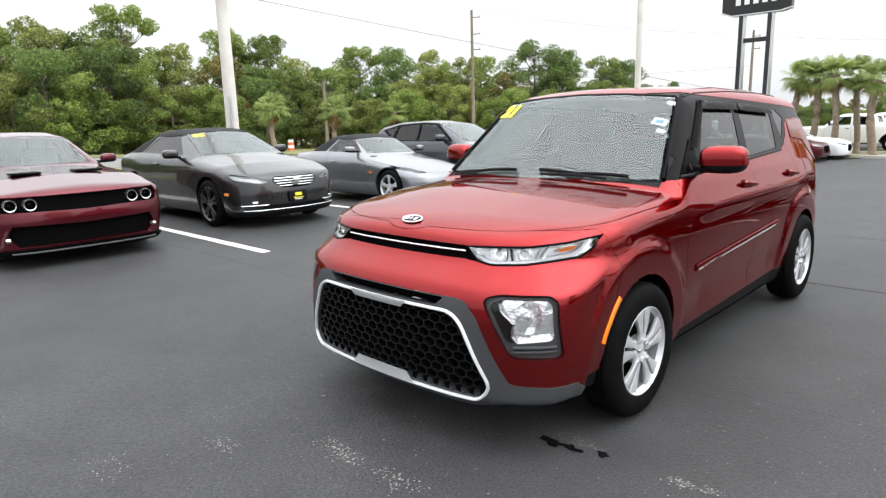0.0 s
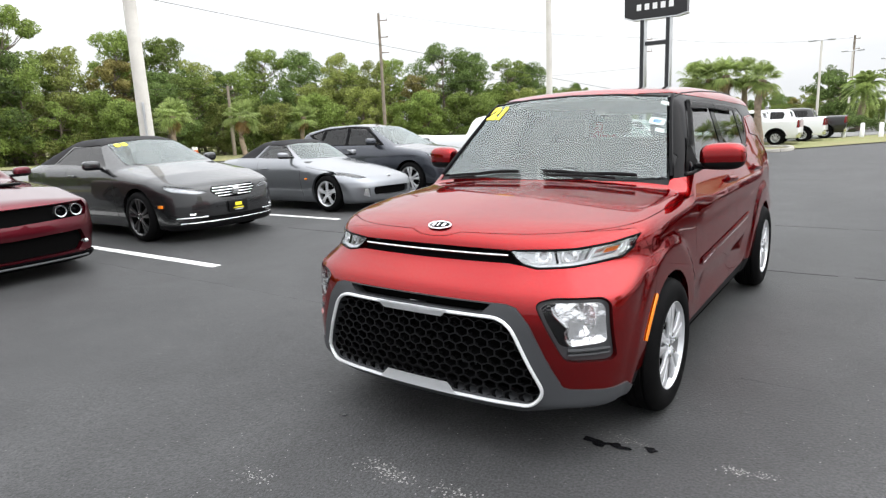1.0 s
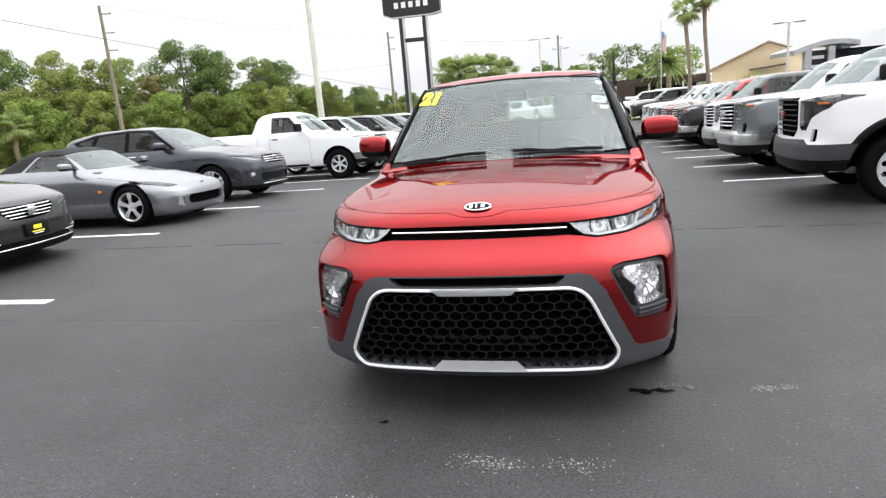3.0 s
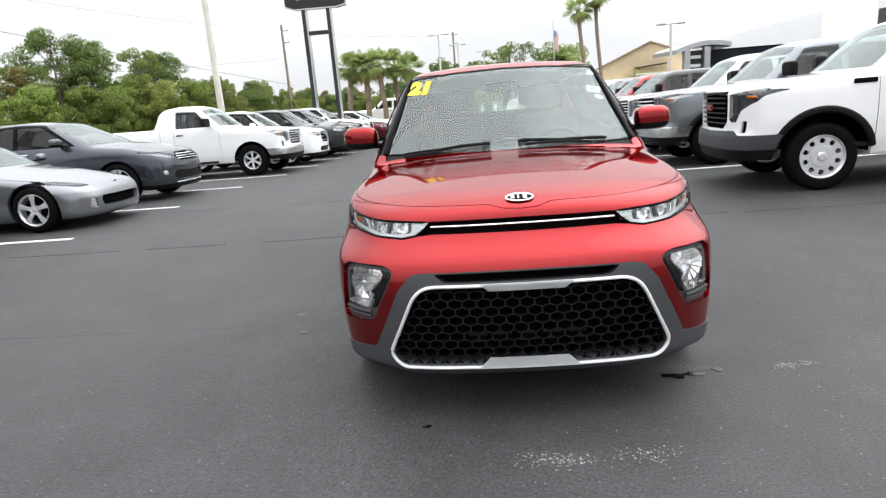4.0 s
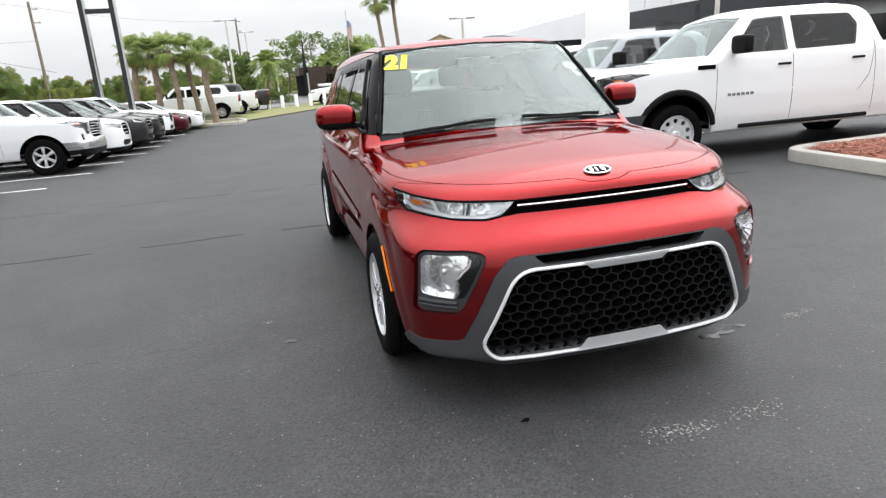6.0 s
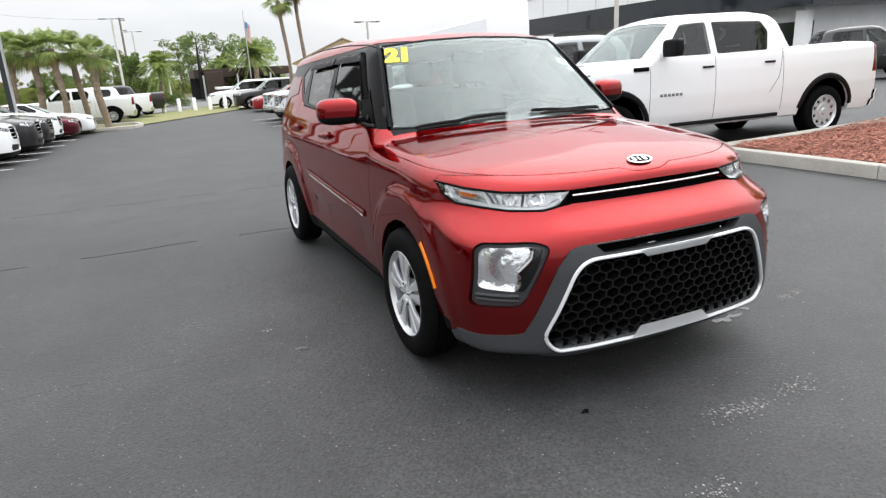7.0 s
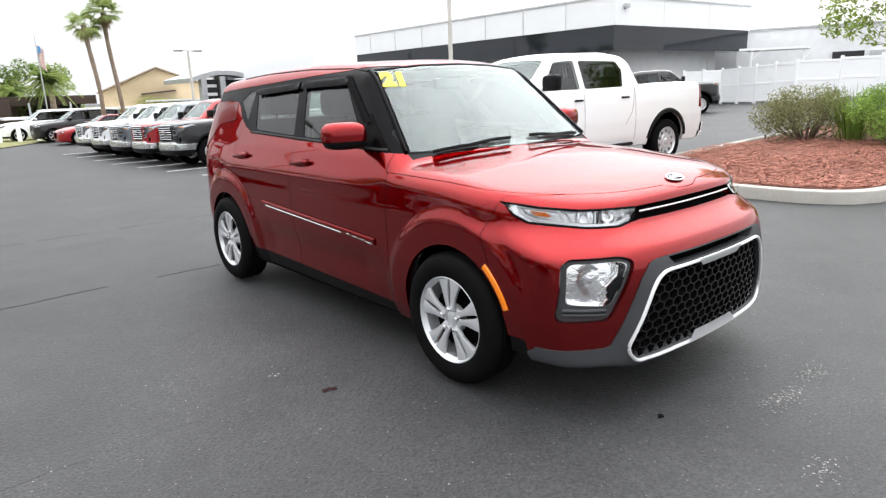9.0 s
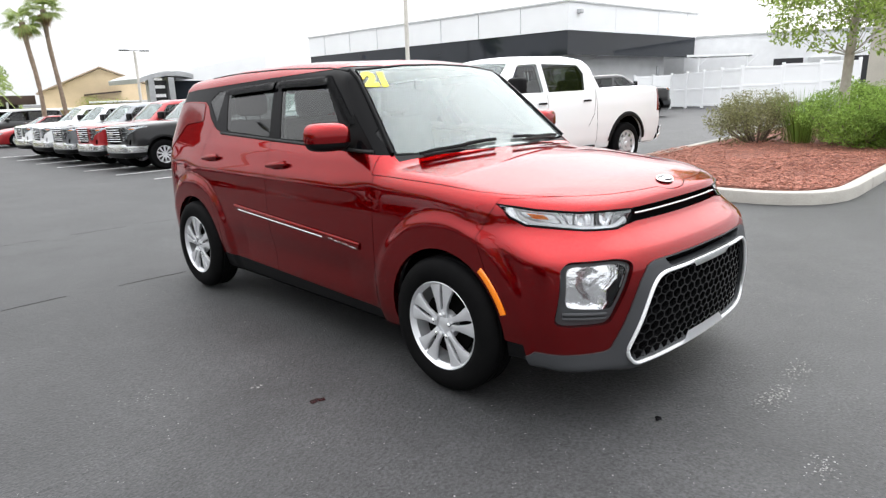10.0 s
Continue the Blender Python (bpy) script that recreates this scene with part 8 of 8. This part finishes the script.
def showroom():
    b = thing("dealership_building", "long white car dealership with a black fascia band", "building", Matrix.Identity(4))
    a, c, d, e = (25.2, 17.05), (37.1, 15.8), (40.0, 40.0), (25.2, 40.0)
    g = land(27, 20) - 0.1

    def grow(k):
        return [(a[0] - k, a[1] - k), (c[0] + k, c[1] - k), (d[0] + k, d[1] + k), (e[0] - k, e[1] + k)]
    wall_block("wall", grow(-1.3), g, 3.2, WALL_WHITE, b)
    wall_block("black_fascia", grow(0.0), 3.10, 4.29, BLACK_BAND, b, "glossy black fascia band")
    wall_block("parapet", grow(0.05), 4.29, 5.62, STUCCO, b, "white panelled parapet")
    wall_block("roof_edge", grow(0.10), 5.62, 5.70, ALUMINIUM, b)
    for k in range(8):
        y = 19.0 + 2.6 * k
        win = part("showroom_window", box((0.08, 2.3, 2.3), (26.46, y, g + 1.5), 0.01), BUILDING_GLASS, b)
        part("window_frame", box((0.10, 0.10, 2.5), (26.45, y + 1.22, g + 1.5), 0.01), ALUMINIUM, win)
    for k in range(26):
        part("wall_rib", box((0.05, 0.05, 2.6), (27.0 + 0.36 * k, 18.32 - 0.037 * k, g + 1.4), 0.01), WALL_WHITE, b)
    part("corner_column", box((0.55, 0.5, 3.2), (26.0, 18.0, g + 1.5), 0.02), STUCCO, b)
    for x in (29.0, 33.0, 36.0):
        part("panel_joint", box((0.02, 0.05, 1.3), (x, 17.02 - 0.105 * (x - 25.2), 4.95)), ALUMINIUM, b)
    for y in (20, 23, 26, 29, 32, 35, 38):
        part("panel_joint", box((0.05, 0.02, 1.3), (25.14, y, 4.95)), ALUMINIUM, b)
    part("louvre", box((0.9, 0.08, 0.7), (35.5, 17.20, 2.3), 0.01), ALUMINIUM, b)
    part("parapet_light", box((0.25, 0.25, 0.2), (25.9, 16.8, 5.2), 0.03), ALUMINIUM, b)
    # lower service wing; dark slabs on its wall stand for the shade in open bays
    wing = thing("service_building", "white service building with open dark bays", "building", Matrix.Identity(4))
    wall_block("wall", [(38.4, 17.0), (44.0, 3.0), (58.0, 3.0), (58.0, 26.0), (38.4, 26.0)], g, 4.35, WALL_WHITE, wing)
    wall_block("coping", [(38.3, 17.0), (43.95, 2.9), (58.0, 2.9), (58.0, 26.0), (38.3, 26.0)], 4.35, 4.45, ALUMINIUM, wing)
    dirn = Vector((5.6, -14.0, 0)).normalized()
    rz = math.degrees(math.atan2(dirn.y, dirn.x))
    for s, w, mt in ((6.0, 1.6, DARK_INSIDE), (7.9, 1.7, ALUMINIUM), (9.9, 1.9, DARK_INSIDE), (12.0, 1.7, DARK_INSIDE)):
        p = Vector((38.4, 17.0, 0)) + dirn * s
        part("service_bay", box((w, 0.2, 2.6), (0, 0, 0), 0.01, m=Matrix.Translation((p.x - 0.03, p.y, g + 1.75)) @ Matrix.Rotation(radians(rz), 4, "Z")), mt, wing)
    aw = thing("canopy", "white flat canopy on slim posts against a wall", "canopy", Matrix.Identity(4))
    part("canopy_roof", prism([(34.8, 15.2), (36.9, 12.2), (38.6, 12.9), (37.2, 15.7)], 0.12, "xy", m=Matrix.Translation((0, 0, 3.05))), STUCCO, aw)
    for x, y in ((35.3, 14.7), (36.9, 12.5)):
        part("canopy_post", box((0.09, 0.09, 2.75), (x, y, 1.7), 0.01), STUCCO, aw)
        part("canopy_brace", sweep([(x, y, 2.5), (x + 0.2, y - 0.5, 3.05)], 0.03, 6), STUCCO, aw)


showroom()


def fence():
    f = thing("fence", "tall white vinyl privacy fence with square posts", "fence", Matrix.Identity(4))
    pts = [(31.3, 16.6), (33.2, 15.3), (30.3, 10.3), (31.2, 8.7), (32.9, 5.9)]
    for (x0, y0), (x1, y1) in zip(pts, pts[1:]):
        d = math.dist((x0, y0), (x1, y1))
        n = max(1, round(d / 1.5))
        rz = math.atan2(y1 - y0, x1 - x0)
        for k in range(n + 1):
            x, y = x0 + (x1 - x0) * k / n, y0 + (y1 - y0) * k / n
            g = land(x, y)
            part("post", box((0.13, 0.13, 2.0), (0, 0, 1.0), 0.012, m=Matrix.Translation((x, y, g)) @ Matrix.Rotation(rz, 4, "Z")), VINYL, f)
            if k == n:
                continue
            mx, my = x + (x1 - x0) / n / 2, y + (y1 - y0) / n / 2
            g = land(mx, my)
            m = Matrix.Translation((mx, my, g)) @ Matrix.Rotation(rz, 4, "Z")
            part("panel", box((d / n - 0.13, 0.03, 1.66), (0, 0, 0.98), 0.004, m=m), VINYL, f)
            for z in (0.16, 1.0, 1.84):
                part("rail", box((d / n - 0.12, 0.06, 0.12), (0, 0, z), 0.01, m=m), VINYL, f)


fence()
col = thing("beige_column", "square beige stucco column behind shrubs", "column", stand_up(20.7, 2.55))
part("shaft", box((0.75, 0.75, 4.2), (0, 0, 2.1), 0.02), GREIGE, col)
part("base", box((0.9, 0.9, 0.3), (0, 0, 0.15), 0.02), GREIGE, col)


def gable_house():
    h = thing("gabled_building", "tan stucco building with a low gabled roof", "building", Matrix.Translation((15.6, 57.0, 0)) @ Matrix.Rotation(radians(-17), 4, "Z") @ Matrix.Translation((-15.6, -57.0, 0)))
    poly = [(11.2, -1.0), (19.5, -1.0), (19.5, 2.6), (15.6, 4.15), (11.2, 2.3)]
    part("wall", prism(poly, 14, "xz", m=Matrix.Translation((0, 57.0, 0))), TAN, h)
    for a, b in (((10.8, 2.15), (15.6, 4.2)), ((15.6, 4.2), (19.9, 2.5))):
        q = [(a[0], a[1]), (b[0], b[1]), (b[0], b[1] + 0.11), (a[0], a[1] + 0.11)]
        part("roof", prism(q, 14.4, "xz", m=Matrix.Translation((0, 56.7, 0))), ROOF_EDGE, h)
    part("porch_roof", prism([(14.2, 1.95), (17.0, 2.2), (17.0, 2.32), (14.2, 2.08)], 1.0, "xz", m=Matrix.Translation((0, 56.2, 0))), BROWN_ROOF, h)
    part("lower_wall", box((6.0, 3.0, 1.9), (17.6, 55.4, 0.4), 0.02), TAN, h)
    part("lower_coping", box((6.2, 3.2, 0.16), (17.6, 55.4, 1.42), 0.02), STUCCO, h)
    c = thing("carport", "long dark flat-roofed carport", "carport", Matrix.Identity(4))
    part("roof", box((9.0, 7.0, 0.75), (7.0, 64.5, 1.75), 0.03), BROWN_ROOF, c)
    part("lower_roof", box((7.0, 3.0, 0.20), (10.2, 58.8, 0.95), 0.02), STUCCO, c)
    part("lower_roof", box((4.5, 2.0, 0.20), (6.2, 58.0, 0.45), 0.02), STUCCO, c)
    for x in (3.2, 6.2, 9.2, 12.8):
        part("post", box((0.15, 0.15, 2.6), (x, 60.0, 0.3), 0.01), ALUMINIUM, c)
    part("back_wall", box((9.0, 0.2, 2.2), (7.0, 67.5, 0.4), 0.02), DARK_INSIDE, c)
    e = thing("entrance_canopy", "grey arched entrance portal of a showroom", "entrance", Matrix.Identity(4))
    arc = [(14.0 + 3.9 * k / 14, 2.62 + 0.80 * math.sin(math.pi * (0.12 + 0.62 * k / 14))) for k in range(15)]
    part("arched_roof", prism([(x, z) for x, z in arc] + [(x, z - 0.32) for x, z in reversed(arc)], 6.0, "xz", m=Matrix.Translation((0, 44.3, 0))), ALUMINIUM, e)
    for x in (14.9, 16.3):
        part("pier", box((0.42, 0.6, 3.6), (x, 44.7, 1.2), 0.03), ALUMINIUM, e)
    part("dark_portal", box((1.2, 0.3, 3.2), (15.6, 45.0, 1.2), 0.02), SIGN_FACE, e)
    for z in (2.35, 1.75):
        part("name_bar", box((0.75, 0.05, 0.22), (15.6, 44.83, z), 0.01), SIGN_WHITE, e)
    part("side_wall", box((8.0, 3.0, 3.2), (20.5, 47.5, 1.2), 0.02), BLACK_BAND, e)
    part("side_parapet", prism([(17.3, 2.8), (24.8, 2.8), (24.8, 4.9), (17.3, 3.5)], 2.6, "xz", m=Matrix.Translation((0, 45.9, 0))), STUCCO, e)
    sp = thing("brick_monument", "brown block monument with a dark spire", "monument", stand_up(3.6, 61.0))
    part("block", box((1.6, 0.8, 2.6), (0.6, 0, 1.3), 0.04), BROWN_ROOF, sp)
    part("spire", lathe([(0.22, 0), (0.2, 2.2), (0.02, 5.2)], 4, "z", caps=True, m=Matrix.Translation((-0.5, 0, 0.4))), SIGN_FACE, sp)


gable_house()


def flagpole():
    f = thing("flagpole", "white flagpole with a hanging striped flag", "flagpole", stand_up(6.9, 56.6))
    part("pole", lathe([(0.06, 0), (0.03, 7.4)], 10, "z"), ALUMINIUM, f, smooth=True)
    co, faces = [], []
    for i in range(9):
        for j in range(7):
            co.append((0.04 + 0.05 * i + 0.02 * math.sin(j * 1.3), 0.06 * math.sin(i * 1.5 + j * 0.3), 6.6 - 0.27 * j - 0.05 * i))
    faces = [(i * 7 + j, (i + 1) * 7 + j, (i + 1) * 7 + j + 1, i * 7 + j + 1) for i in range(8) for j in range(6)]
    put("flag", mesh_of(co, faces), FLAG_CLOTH, f)
    part("flag_canton", box((0.2, 0.02, 0.5), (0.14, -0.09, 6.2)), STICKER_BLUE, f)


flagpole()
for k in range(7):
    bl = thing("bollard", "short white concrete bollard in a row", "bollard", stand_up(-0.9 + 0.95 * k, 43.0 - 0.15 * k), "row of white bollards")
    part("post", lathe([(0.12, -0.05), (0.12, 0.78), (0.09, 0.86), (0.02, 0.88)], 14, "z"), STUCCO, bl, smooth=True)
hedge_c, hedge_r = hedge_clumps(9, -3.6, 3.6, -0.5, 0.5, 1.2, 60)
bush(9, stand_up(-2.6, 52.0), hedge_c, hedge_r, 9000, 0.07, LEAF[2], "clipped dark green hedge along the far lot edge")
hedge_c, hedge_r = hedge_clumps(10, -1.6, 1.6, -0.6, 0.6, 2.3, 40)
bush(10, stand_up(14.3, 54.5), hedge_c, hedge_r, 6000, 0.07, LEAF[1], "rounded green shrub before a tan building")
for k, (x, y, h, c, m) in enumerate(((-2.2, 58.0, 4.6, 1.8, 2), (5.5, 82.0, 7.5, 3.0, 2), (2.5, 86.0, 7.0, 3.0, 0), (9.5, 84.0, 6.5, 2.8, 2), (-4.5, 80.0, 6.0, 2.6, 2), (13.5, 90.0, 6.5, 3.0, 0))):
    tree(300 + k, h, c, 0.12, 4200, 0.15, LEAF[m], 0.14, stand_up(x, y), 1.0, "dark green broadleaf tree beyond the far lot")
barrel = thing("traffic_barrel", "orange and white striped traffic barrel by the road", "traffic barrel", stand_up(-45.0, 27.8))
ORANGE = material("orange_plastic", (0.75, 0.16, 0.03), rough=0.5)
for k in range(4):
    part("stripe", lathe([(0.30 - 0.02 * k, 0.24 * k), (0.28 - 0.02 * k, 0.24 * k + 0.24)], 16, "z"), ORANGE if k % 2 == 0 else STUCCO, barrel, smooth=True)
